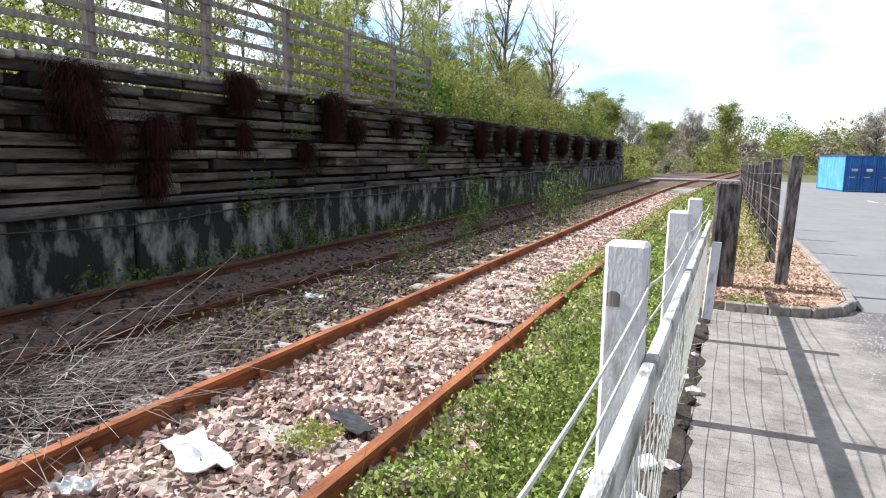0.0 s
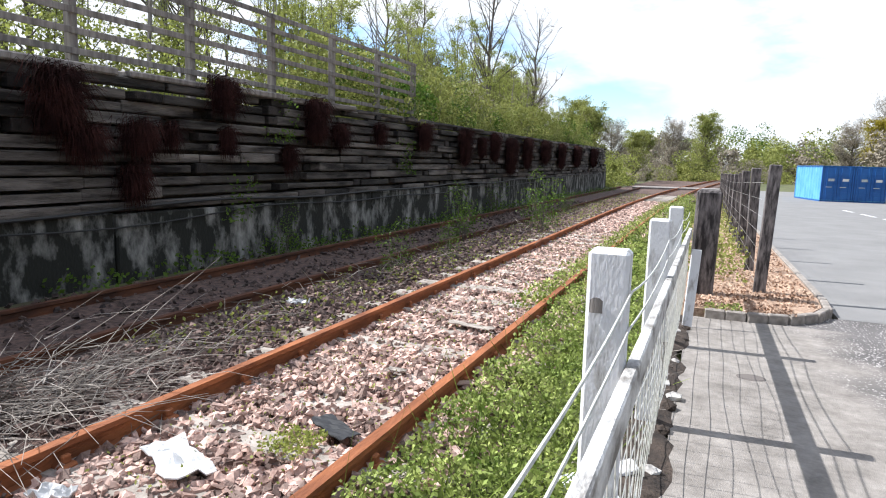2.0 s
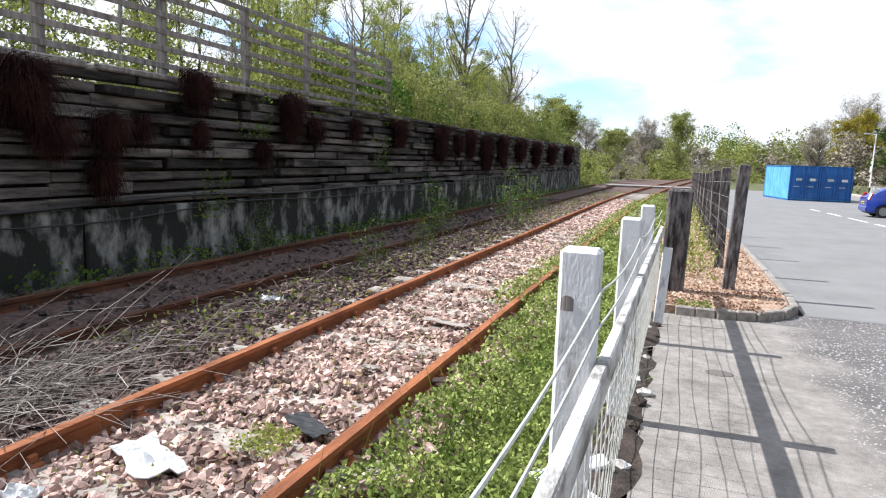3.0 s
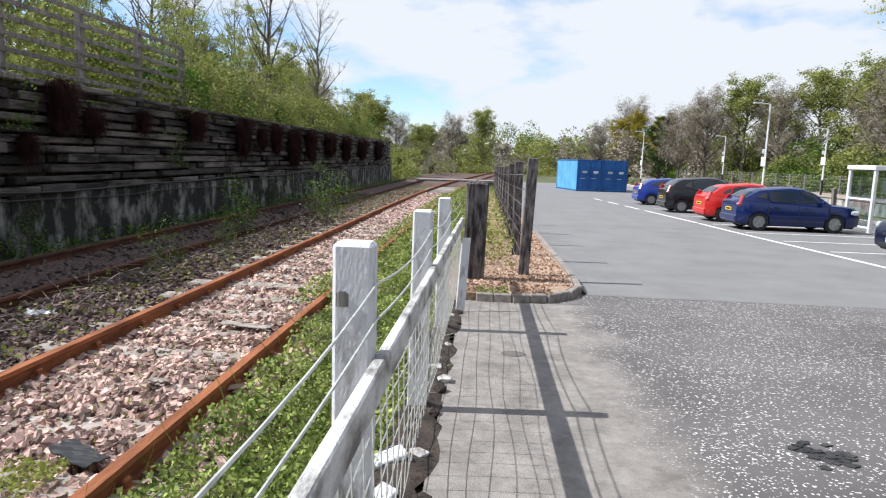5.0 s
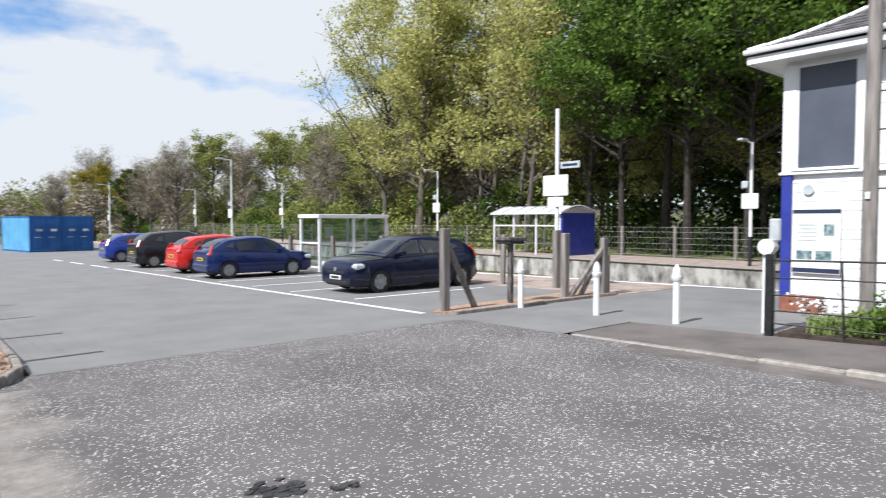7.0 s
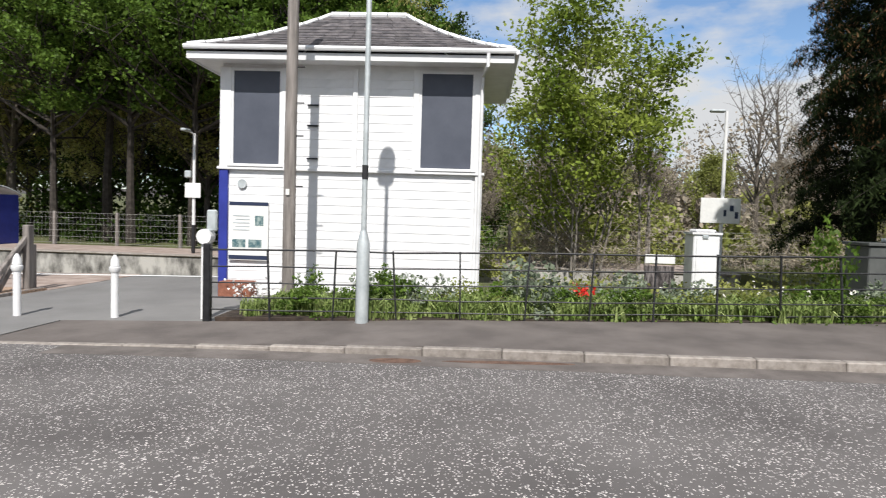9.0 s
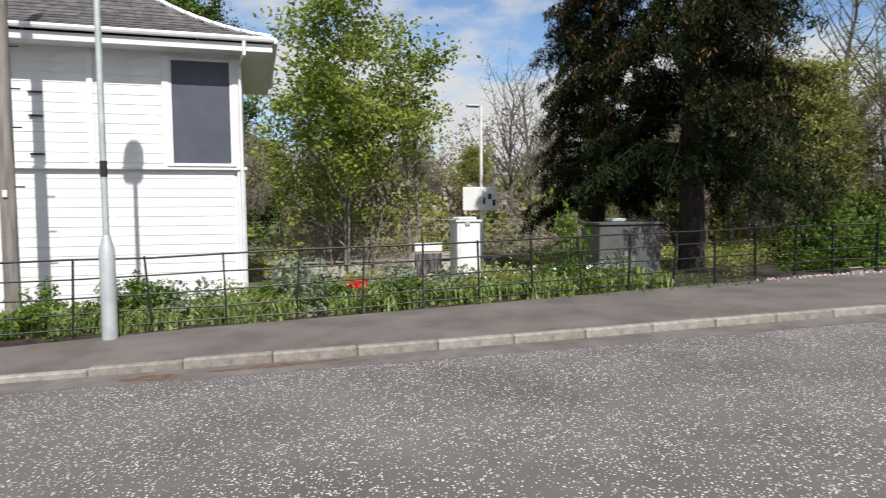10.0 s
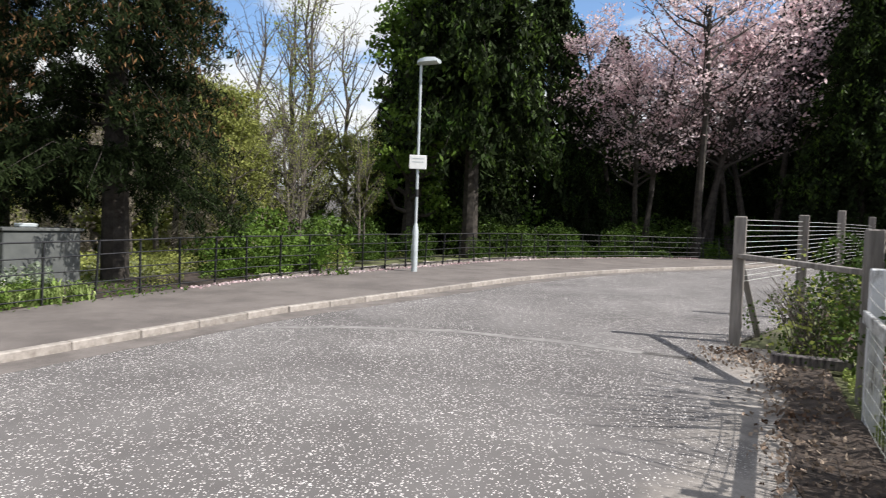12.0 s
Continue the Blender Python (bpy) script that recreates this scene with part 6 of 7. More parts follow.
for ya, yb in ((4.12, 5.14), (0.30, 1.38)):
    w = part("window", Shape().box((X0 + 0.0, ya, ZL + 0.1), (X0 + 0.035, yb, ZT - 0.02)), PANEL_GREY, cabin, "window boarded with a dark grey panel")
    fr = Shape().box((X0 - 0.02, ya, ZL + 0.08), (X0 + 0.02, ya + 0.045, ZT)).box((X0 - 0.02, yb - 0.045, ZL + 0.08), (X0 + 0.02, yb, ZT)).box((X0 - 0.02, ya + 0.045, ZT - 0.05), (X0 + 0.02, yb - 0.045, ZT))
    part("window_frame", fr, WHITE_PAINT, w)
    part("window_sill", Shape().box((X0 - 0.09, ya - 0.06, ZL + 0.03), (X0 + 0.02, yb + 0.06, ZL + 0.09), 0.01), WHITE_PAINT, w)
part("ledge", Shape().box((X0 - 0.07, Y0 - 0.06, ZL - 0.03), (X0 + 0.02, Y1 + 0.06, ZL + 0.03), 0.01), WHITE_PAINT, cabin)
for ya, yb in ((5.19, 5.37), (0.11, 0.25)):
    part("corner_post", Shape().box((X0 - 0.04, ya, -0.3), (X0 + 0.05, yb, ZL - 0.03), 0.01), BLUE_PAINT if ya > 2 else WHITE_PAINT, cabin, "royal blue corner board" if ya > 2 else "")
part("side_boards", Shape().box((X0 + 0.05, Y1 - 0.02, -0.3), (X1, Y1 + 0.012, ZL)), BLUE_PAINT, cabin, "blue lower side wall")
# roof
ex, RZ, RX = 0.50, 6.0, 15.0
eA, eB, eC, eD = (X0 - ex, Y0 - 0.55), (X0 - ex, Y1 + 0.5), (X1 + ex, Y1 + 0.5), (X1 + ex, Y0 - 0.55)
r0, r1, zE = (RX, 1.9), (RX, 3.6), ZT + 0.30


def hip_point(e, r, k):
    """A hip that flattens towards the eaves."""
    x, y = e[0] + (r[0] - e[0]) * k, e[1] + (r[1] - e[1]) * k
    return (x, y, zE + (RZ - zE) * (0.62 * k + 0.38 * k * k))


def slope(e0, e1, q0, q1, n=8):
    s = Shape()
    for k in np.linspace(0, 1, n + 1):
        s.v += [hip_point(e0, q0, k), hip_point(e1, q1, k)]
    s.f = [(2 * i, 2 * i + 1, 2 * i + 3, 2 * i + 2) for i in range(n)]
    return s


for e0, e1, q0, q1 in ((eA, eB, r0, r1), (eB, eC, r1, r1), (eC, eD, r1, r0), (eD, eA, r0, r0)):
    part("roof_slope", slope(e0, e1, q0, q1), SLATE, cabin, "dark slate roof slope")
rows = 12
rng = np.random.default_rng(3)
for r in range(rows):
    k0, k1 = r / rows, (r + 1.25) / rows
    A0, B0 = Vector(hip_point(eA, r0, k0)), Vector(hip_point(eB, r1, k0))
    A1, B1 = Vector(hip_point(eA, r0, min(1, k1))), Vector(hip_point(eB, r1, min(1, k1)))
    n = max(4, int((B0 - A0).length / 0.3))
    off = 0.5 * (r % 2)
    nrm = Vector((-0.5, 0, 1)).normalized()
    for j in range(n):
        u0, u1 = (j + off) / n, min(1.0, (j + off + 0.97) / n)
        if u0 >= 0.99:
            continue
        lift = nrm * 0.028
        q = [A0.lerp(B0, u0) + lift, A0.lerp(B0, u1) + lift, A1.lerp(B1, u1) + nrm * 0.012, A1.lerp(B1, u0) + nrm * 0.012]
        s = Shape()
        s.v = [tuple(v) for v in q] + [tuple(v - nrm * 0.012) for v in q]
        s.f = [(0, 1, 2, 3), (7, 6, 5, 4), (0, 4, 5, 1), (1, 5, 6, 2), (2, 6, 7, 3), (3, 7, 4, 0)]
        part("slate", s, SLATE, cabin)
for e, q in ((eA, r0), (eB, r1), (eC, r1), (eD, r0)):
    for i in range(9):
        a, b = Vector(hip_point(e, q, i / 9 + 0.005)), Vector(hip_point(e, q, (i + 1) / 9 - 0.005))
        part("hip_tile", Shape().tube([a + Vector((0, 0, 0.02)), b + Vector((0, 0, 0.035))], [0.055, 0.05], 8), WHITE_PAINT, cabin, "pale hip tile", True)
for i in range(4):
    ya = 1.9 + i * 0.425
    part("ridge_tile", Shape().tube([(RX, ya + 0.01, RZ + 0.02), (RX, ya + 0.415, RZ + 0.02)], 0.08, 8), WHITE_PAINT, cabin, "pale ridge tile", True)
part("soffit", Shape().box((eA[0] + 0.03, eA[1] + 0.03, ZT + 0.09), (eC[0] - 0.03, eC[1] - 0.03, ZT + 0.13)), WHITE_PAINT, cabin)
for lo, hi in (((eA[0], eA[1], ZT + 0.06), (eA[0] + 0.03, eC[1], ZT + 0.2)), ((eA[0] + 0.03, eA[1], ZT + 0.06), (eC[0], eA[1] + 0.03, ZT + 0.2)), ((eA[0] + 0.03, eC[1] - 0.03, ZT + 0.06), (eC[0], eC[1], ZT + 0.2))):
    part("fascia", Shape().box(lo, hi, 0.006), WHITE_PAINT, cabin)
part("gutter", Shape().tube([(eA[0] - 0.05, eA[1] - 0.03, zE - 0.03), (eA[0] - 0.05, eC[1] + 0.03, zE - 0.02)], 0.05, 8), WHITE_PAINT, cabin, "white half-round gutter", True)
part("gutter", Shape().tube([(eA[0], eA[1] - 0.05, zE - 0.03), (eC[0], eA[1] - 0.05, zE - 0.02)], 0.05, 8), WHITE_PAINT, cabin, "white half-round gutter", True)
part("downpipe", Shape().tube([(eA[0] - 0.05, 0.06, zE - 0.06), (eA[0] - 0.05, 0.07, zE - 0.3), (X0 - 0.08, 0.16, ZT - 0.12), (X0 - 0.08, 0.16, -0.05)], 0.035, 8), WHITE_PAINT, cabin, "white downpipe", True)
for z in (2.65, 3.3, 3.7):
    part("door_hinge", Shape().box((X0 - 0.03, 3.38, z), (X0 + 0.0, 3.6, z + 0.03)), IRON, cabin)
# poster board on the cabin
pb = thing("notice_board", "white notice board with blue bands on the cabin wall", "notice board", (X0 - 0.02, 4.745, 0))
part("board", Shape().box((-0.03, -0.40, 0.6), (0.0, 0.40, 1.78), 0.006), PLATE_WHITE, pb)
INK, PHOTO = plain("dark_blue_ink", (0.02, 0.03, 0.07), 0.5), mat("small_photo", (0.05, 0.12, 0.14), (0.35, 0.42, 0.40), 14, 0.5, 0, 0, contrast=(0.4, 0.6))
part("heading", Shape().box((-0.036, -0.4, 1.70), (-0.03, 0.4, 1.77)), INK, pb, "dark heading band")
part("footer", Shape().box((-0.036, -0.4, 0.62), (-0.03, 0.4, 0.70)), INK, pb, "dark footer band")
for ya, yb, za, zb in ((-0.3, -0.13, 1.3, 1.5), (-0.27, 0.0, 0.86, 1.02), (0.06, 0.33, 0.86, 1.02)):
    part("picture", Shape().box((-0.035, ya, za), (-0.03, yb, zb)), PHOTO, pb, "small photograph")
for k in range(5):
    part("text_bar", Shape().box((-0.035, -0.02, 1.2 + k * 0.07), (-0.03, 0.32 - 0.05 * (k % 2), 1.22 + k * 0.07)), GALV, pb)
solo("door_plaque", Shape().tube([(X0 - 0.03, 4.9, 2.13), (X0 - 0.005, 4.9, 2.13)], 0.09, 16), GALV, "small round pale plaque on the cabin wall", "plaque")
solo("brick_plinth", Shape().box((12.75, 4.55, -0.35), (13.15, 5.2, 0.2), 0.02), mat("red_brick", (0.17, 0.065, 0.04), (0.30, 0.12, 0.075), 12, 0.9, 0, 0.4, 40), "low red brick plinth beside the cabin", "plinth")


# ---- lamps, poles, signs ----
def telegraph():
    o = thing("timber_pole", "tall grey weathered timber pole before the cabin", "pole", (11.3, 3.36, gz(3.4)), 0)
    part("pole", Shape().tube([(0, 0, -0.3), (0.0, 0.0, 3.0), (0.0, -0.02, 7.6)], [0.108, 0.1, 0.085], 12), GREY_WOOD, o, "", True)
    for z in (2.1, 2.95, 3.5, 4.1):
        part("step_iron", Shape().tube([(0, 0.1, z), (0, -0.22, z)], 0.012, 5), IRON, o)
    part("number_tag", Shape().box((-0.13, -0.03, 1.95), (-0.115, 0.03, 2.05)), PLATE_WHITE, o)
    return o


telegraph()


def street_lamp(at, head_z, rz, label, wide=0.085):
    o = thing("street_lamp", label, "street lamp", at, rz)
    part("base_column", Shape().tube([(0, 0, -0.1), (0, 0, 1.12), (0, 0, 1.32)], [wide, wide, 0.045], 12), GALV, o, "wide galvanised base", True)
    part("pole", Shape().tube([(0, 0, 1.3), (0, 0, head_z)], [0.042, 0.036], 10), GALV, o, "", True)
    part("band", Shape().tube([(0, 0, 2.05), (0, 0, 2.25)], 0.046, 10), BLACK_PLASTIC, o, "black band")
    part("access_door", Shape().box((-wide - 0.006, -0.05, 0.25), (-wide + 0.02, 0.05, 0.75), 0.006), GALV, o)
    h = Shape()
    for k, (x, w, t) in enumerate(((-0.1, 0.06, 0.05), (0.0, 0.15, 0.10), (0.2, 0.17, 0.13), (0.46, 0.165, 0.11), (0.54, 0.14, 0.06))):
        h.v += [(x, -w, head_z), (x, -w * 0.7, head_z + t), (x, w * 0.7, head_z + t), (x, w, head_z), (x, w * 0.6, head_z - 0.04), (x, -w * 0.6, head_z - 0.04)]
        if k:
            h.f += [((k - 1) * 6 + j, (k - 1) * 6 + (j + 1) % 6, k * 6 + (j + 1) % 6, k * 6 + j) for j in range(6)]
    h.f += [tuple(range(6)), tuple(range(24, 30))[::-1]]
    part("lamp_head", h, GALV, o, "flat grey lamp head", True)
    return o


street_lamp((9.64, 1.77, gz(1.8) + 0.08), 6.65, 180, "galvanised street lamp on the footway by the cabin", 0.095)
pl = street_lamp((8.9, -15.6, gz(-15.6) + 0.1), 5.68, 180, "galvanised street lamp with a white sign at the bend")
turn = pose(0, 0, 0, 0, 0, 118)
part("sign", Shape().box((-0.09, -0.235, 2.80), (-0.06, 0.235, 3.18), 0.01), PLATE_WHITE, pl, "white rectangular sign", at=turn)
for k in range(2):
    part("text_bar", Shape().box((-0.093, -0.16, 3.07 - k * 0.09), (-0.09, 0.16, 3.095 - k * 0.09)), GALV, pl, at=turn)


def platform_lamp(at, h, rz=0, sign=2.2, label="white platform lamp post with a small sign"):
    o = thing("platform_lamp", label, "lamp post", at, rz, "platform lamps")
    part("pole", Shape().tube([(0, 0, -0.1), (0, 0, h)], [0.06, 0.045], 8), WHITE_PAINT, o, "", True)
    part("dark_base", Shape().tube([(0, 0, 0), (0, 0, 1.0)], 0.068, 8), IRON, o, "dark lower pole", True)
    part("arm", Shape().tube([(0, 0, h - 0.03), (-0.6, 0, h + 0.03)], 0.025, 6), WHITE_PAINT, o)
    part("lamp_head", Shape().box((-0.9, -0.09, h - 0.02), (-0.45, 0.09, h + 0.07), 0.025), GALV, o, "flat lamp head")
    if sign:
        part("sign", Shape().box((-0.1, -0.28, sign), (-0.07, 0.28, sign + 0.52), 0.01), PLATE_WHITE, o, "white sign")
        part("loudspeaker", Shape().box((-0.08, 0.1, sign + 0.7), (0.1, 0.32, sign + 0.95), 0.03), GALV, o)
    return o


for x, y, h, sg in ((15.4, 37.2, 5.7, 2.3), (15.4, 66, 5.6, 2.3), (22.6, 64, 4.6, 2.2), (22.6, 45.3, 4.4, 2.0), (22.6, 26.9, 4.2, 2.0), (22.6, 10.2, 4.2, 1.95), (22.6, 84, 4.6, 2.2)):
    platform_lamp((x, y, 0.03 if x > 20 else gz(y)), h, 0, sg)
rp = thing("sign_post", "tall white post carrying a station sign", "sign post", (13.82, 11.33, gz(11.3)))
part("pole", Shape().tube([(0, 0, -0.1), (0, 0, 4.75)], 0.055, 10), WHITE_PAINT, rp, "", True)
part("timber_foot", Shape().box((-0.1, -0.08, 0), (0.1, 0.08, 1.55), 0.015), GREY_WOOD, rp, "grey timber foot")
part("sign_board", Shape().box((-0.09, -0.42, 2.45), (-0.06, 0.42, 3.0), 0.012), PLATE_WHITE, rp, "large white sign board")
part("lower_board", Shape().box((-0.09, -0.26, 2.16), (-0.06, 0.26, 2.42), 0.01), PLATE_WHITE, rp)
part("name_plate", Shape().box((-0.03, -0.75, 3.16), (0.0, -0.12, 3.34), 0.008), GALV, rp, "small grey name plate")
part("plate_text", Shape().box((-0.035, -0.68, 3.22), (-0.031, -0.2, 3.28)), INK, rp)
# back of a sign beyond the line
bs = thing("trackside_lamp", "white lamp post with sign seen from behind", "lamp post", (21.0, -7.33, 0.0))
part("pole", Shape().tube([(0, 0, -0.3), (0, 0, 5.1)], [0.065, 0.05], 8), WHITE_PAINT, bs, "", True)
part("sign", Shape().box((-0.1, -0.53, 1.64), (-0.07, 0.68, 2.42), 0.01), PLATE_WHITE, bs, "white sign board")
for ya, yb, za, zb in ((-0.46, -0.36, 1.8, 2.0), (-0.32, -0.2, 2.02, 2.2), (-0.1, -0.02, 1.86, 2.06)):
    part("sign_mark", Shape().box((-0.106, ya, za), (-0.1, yb, zb)), INK, bs, "dark printed block")
part("lamp_head", Shape().box((-0.1, 0.05, 5.05), (0.1, 0.5, 5.14), 0.03), GALV, bs)
platform_lamp((33, -16.5, 0), 4.0, 0, 0, "distant white lamp post beyond the line")


# ---- platform shelter, waiting shelter, fences ----
sh = thing("platform_shelter", "platform shelter with blue end panel and white curved roof", "shelter", (23.75, 20.5, 0.03), 0)
part("end_panel", Shape().box((-1.15, -2.15, 0), (1.2, -2.05, 1.9), 0.02), BLUE_PAINT, sh, "royal blue end panel")
roof = Shape()
for i in range(9):
    w = i / 8
    for y in (-2.2, 2.2):
        roof.v.append((-1.3 + 2.6 * w, y, 1.9 + 0.32 * math.sin(math.pi * w)))
roof.f = [(2 * i, 2 * i + 1, 2 * i + 3, 2 * i + 2) for i in range(8)]
k = len(roof.v)
roof.v += [(x, y, z - 0.05) for x, y, z in roof.v]
roof.f += [(k + 2 * i, k + 2 * i + 2, k + 2 * i + 3, k + 2 * i + 1) for i in range(8)] + [(0, 1, k + 1, k), (16, k + 16, k + 17, 17)]
part("roof", roof, WHITE_PAINT, sh, "white curved roof", True)
for i in range(7):
    y = -2.15 + i * 0.71
    part("roof_rib", Shape().tube([(-1.3 + 2.6 * w, y, 1.92 + 0.32 * math.sin(math.pi * w)) for w in np.linspace(0, 1, 9)], 0.03, 5), GALV, sh)
for y in (-2.0, -0.6, 0.8, 2.1):
    for x in (-1.1, 1.1):
        part("post", Shape().box((x - 0.035, y - 0.035, 0), (x + 0.035, y + 0.035, 1.92)), WHITE_PAINT, sh)
for a, b in ((-2.0, -0.6), (-0.6, 0.8), (0.8, 2.1)):
    part("rail", Shape().box((-1.12, a, 1.3), (-1.08, b, 1.36)), WHITE_PAINT, sh)
    g = part("pane", Shape().box((1.09, a + 0.04, 0.3), (1.11, b - 0.04, 1.8)), SHELTER_GLASS, sh)
    g.visible_shadow = False
part("bench", Shape().box((0.4, -1.8, 0.42), (0.8, 1.8, 0.48), 0.01), GALV, sh)
ws = thing("waiting_shelter", "open glass shelter with a white metal frame", "shelter", (14.9, 23.3, gz(23.3)), 0)
fr = [(-1.9, -0.75), (-0.35, -0.75), (1.25, -0.75), (-1.9, 0.75), (1.25, 0.75), (0.3, 0.75)]
for x, y in fr:
    part("post", Shape().box((x - 0.05, y - 0.05, 0), (x + 0.05, y + 0.05, 2.15), 0.008), WHITE_PAINT, ws)
part("roof", Shape().box((-2.0, -0.85, 2.12), (1.35, 0.85, 2.27), 0.015), WHITE_PAINT, ws, "flat white-edged roof")
for (xa, ya, xb, yb) in ((-1.9, -0.75, -0.35, -0.75), (-0.35, -0.75, 1.25, -0.75), (-1.9, 0.75, 0.3, 0.75), (0.3, 0.75, 1.25, 0.75), (-1.9, -0.75, -1.9, 0.75), (1.25, -0.75, 1.25, 0.75)):
    for z in (0.15, 1.1):
        part("frame_rail", Shape().box((min(xa, xb) - 0.022, min(ya, yb) - 0.022, z), (max(xa, xb) + 0.022, max(ya, yb) + 0.022, z + 0.06)), WHITE_PAINT, ws)
    g = part("pane", Shape().box((min(xa, xb) - 0.006, min(ya, yb) - 0.006, 0.2), (max(xa, xb) + 0.006, max(ya, yb) + 0.006, 2.08)), SHELTER_GLASS, ws)
    g.visible_shadow = False
part("notice", Shape().box((-0.8, 0.70, 1.3), (-0.45, 0.72, 1.75)), PLATE_WHITE, ws, "white notice")

pf = thing("platform_fence", "timber post and mesh fence behind the far platform", "fence", kind="structure")
fp = Shape().box((-0.06, -0.06, 0), (0.06, 0.06, 1.35), 0.012).mesh("fence_post", GREY_WOOD)
for i in range(40):
    part("fence_post", fp, GREY_WOOD, pf, at=pose(25.4, -14 + i * 2.6, 0.0, random.uniform(-1, 1), random.uniform(-1, 1)))
for h in (0.1, 0.35, 0.6, 0.85, 1.1, 1.3):
    part("fence_wire", Shape().tube([(25.33, -14, h), (25.33, 88, h)], 0.0035, 3), WIRE, pf)
mesh_w = Shape()
for i in range(640):
    y = -14 + i * 0.16
    mesh_w.tube([(25.33, y, 0.05), (25.33, y, 1.3)], 0.0016, 3, False)
o = part("fence_mesh", mesh_w, WIRE, pf)
o["kind"] = "stuff"
lf = thing("lot_posts", "row of dark square posts at the platform edge", "post row", kind="structure")
lp = Shape().box((-0.07, -0.07, -0.1), (0.07, 0.07, 1.42), 0.015).mesh("post", GREY_WOOD)
for y in (13.3, 16.4, 19.4, 22.0, 25.5, 29.0, 33, 37, 41, 45, 50):
    part("post", lp, GREY_WOOD, lf, at=pose(13.77 if y < 20 else 13.3, y, gz(y), random.uniform(-2, 2), random.uniform(-2, 2), random.uniform(0, 20)))

# ---- corner by the bollards ----
s = Shape().prism([(8.05, 9.5), (8.4, 9.2), (13.3, 9.05), (13.3, 10.3), (12.2, 10.1), (8.6, 9.9)], lambda x, y: gz(y) - 0.1, lambda x, y: gz(y) + 0.05)
solo("corner_bed", s, MULCH, "low strip of bark mulch at the car park corner", "planting strip", "structure")
solo("bed_edge", Shape().box((8.3, 9.08, gz(9.1) - 0.05), (13.3, 9.14, gz(9.1) + 0.07), 0.01), GREY_WOOD, "timber edging board of the mulch strip", "edging", "structure")
solo("platform_apron", Shape().prism([(13.3, 9.0), (16.49, 9.0), (16.49, 21), (14.3, 21), (13.3, 13)], lambda x, y: gz(y) - 0.05, lambda x, y: gz(y) + 0.009), PLATFORM, "pinkish gravel beside the platform", "pavement", "structure")


def brace_post(name, label, at, h, braces):
    o = thing(name, label, "post", at, 0, "timber posts at the corner")
    part("post", Shape().box((-0.085, -0.07, -0.2), (0.085, 0.07, h), 0.015), GREY_WOOD, o)
    for (x, y, z), (x1, y1, z1) in braces:
        a, b = Vector((x, y, z)), Vector((x1, y1, z1))
        d = (b - a)
        m = Matrix.Translation(a) @ d.to_track_quat("Z", "Y").to_matrix().to_4x4()
        part("brace", Shape().box((-0.045, -0.05, 0), (0.045, 0.05, d.length), 0.01, m), GREY_WOOD, o)
    return o


brace_post("corner_post", "stout grey timber post with a slanting brace", (8.31, 9.45, gz(9.45)), 1.61, [((0.1, 0, 1.25), (0.85, 0.05, 0.0))])
brace_post("corner_post", "grey timber post in the mulch strip", (11.82, 9.42, gz(9.4)), 1.48, [])
brace_post("corner_post", "stout post with slanting braces at the platform gate", (13.05, 9.27, gz(9.3)), 1.36, [((-0.05, 0, 1.1), (-1.15, 0.1, 0.0)), ((-0.05, 0.1, 0.9), (-0.7, 0.15, 0.0))])
brace_post("corner_post", "low dark stump beside the gate post", (13.45, 9.5, gz(9.5)), 0.95, [])
tr = thing("post_tray", "timber post with a dark flat tray on top", "bird table", (10.15, 9.5, gz(9.5)))
part("post", Shape().box((-0.05, -0.05, -0.1), (0.05, 0.05, 1.28), 0.01), DARK_WOOD, tr)
part("tray", Shape().box((-0.22, -0.2, 1.28), (0.22, 0.2, 1.36), 0.015), BLACK_PLASTIC, tr, "dark tray")
part("tray_rim", Shape().box((-0.25, -0.23, 1.34), (0.25, 0.23, 1.42), 0.02), DARK_WOOD, tr)


def bollard(at):
    o = thing("bollard", "slim white bollard with a collar and pointed cap", "bollard", at, 0, "white bollards")
    part("shaft", Shape().tube([(0, 0, -0.1), (0, 0, 0.70)], [0.058, 0.055], 12), WHITE_PAINT, o, "", True)
    part("collar", Shape().tube([(0, 0, 0.70), (0, 0, 0.74), (0, 0, 0.78), (0, 0, 0.80)], [0.066, 0.085, 0.085, 0.055], 12), WHITE_PAINT, o, "", True)
    part("cap", Shape().tube([(0, 0, 0.80), (0, 0, 0.90), (0, 0, 0.97)], [0.07, 0.056, 0.018], 12), WHITE_PAINT, o, "", True)


for x, y in ((9.93, 9.0), (10.07, 7.27), (10.09, 5.71)):
    bollard((x, y, gz(y)))
TUB = thing("planter", "grey tub of pale flowers beside the car", "planter", (13.2, 14.4, gz(14.4)))
part("tub", Shape().tube([(0, 0, 0), (0, 0, 0.55)], [0.25, 0.33], 14), GREY_WOOD, TUB, "", True)
part("flowers", bush_mesh(91, (0.7, 0.7, 0.6), 420, 0.07, LEAF_SPRING, "flowers"), None, TUB, at=pose(0, 0, 0.5))
hp = thing("help_point", "white rounded help point on a post", "help point", (10.15, 4.3, gz(4.3)))
part("post", Shape().box((-0.05, -0.06, -0.1), (0.05, 0.06, 1.2), 0.01), WHITE_PAINT, hp)
part("hood", Shape().tube([(-0.1, 0, 1.27), (0.08, 0, 1.27)], 0.115, 16), WHITE_PAINT, hp, "rounded white hood", True)
part("panel", Shape().box((-0.05, -0.17, 1.35), (0.03, -0.02, 1.68), 0.02), GALV, hp)

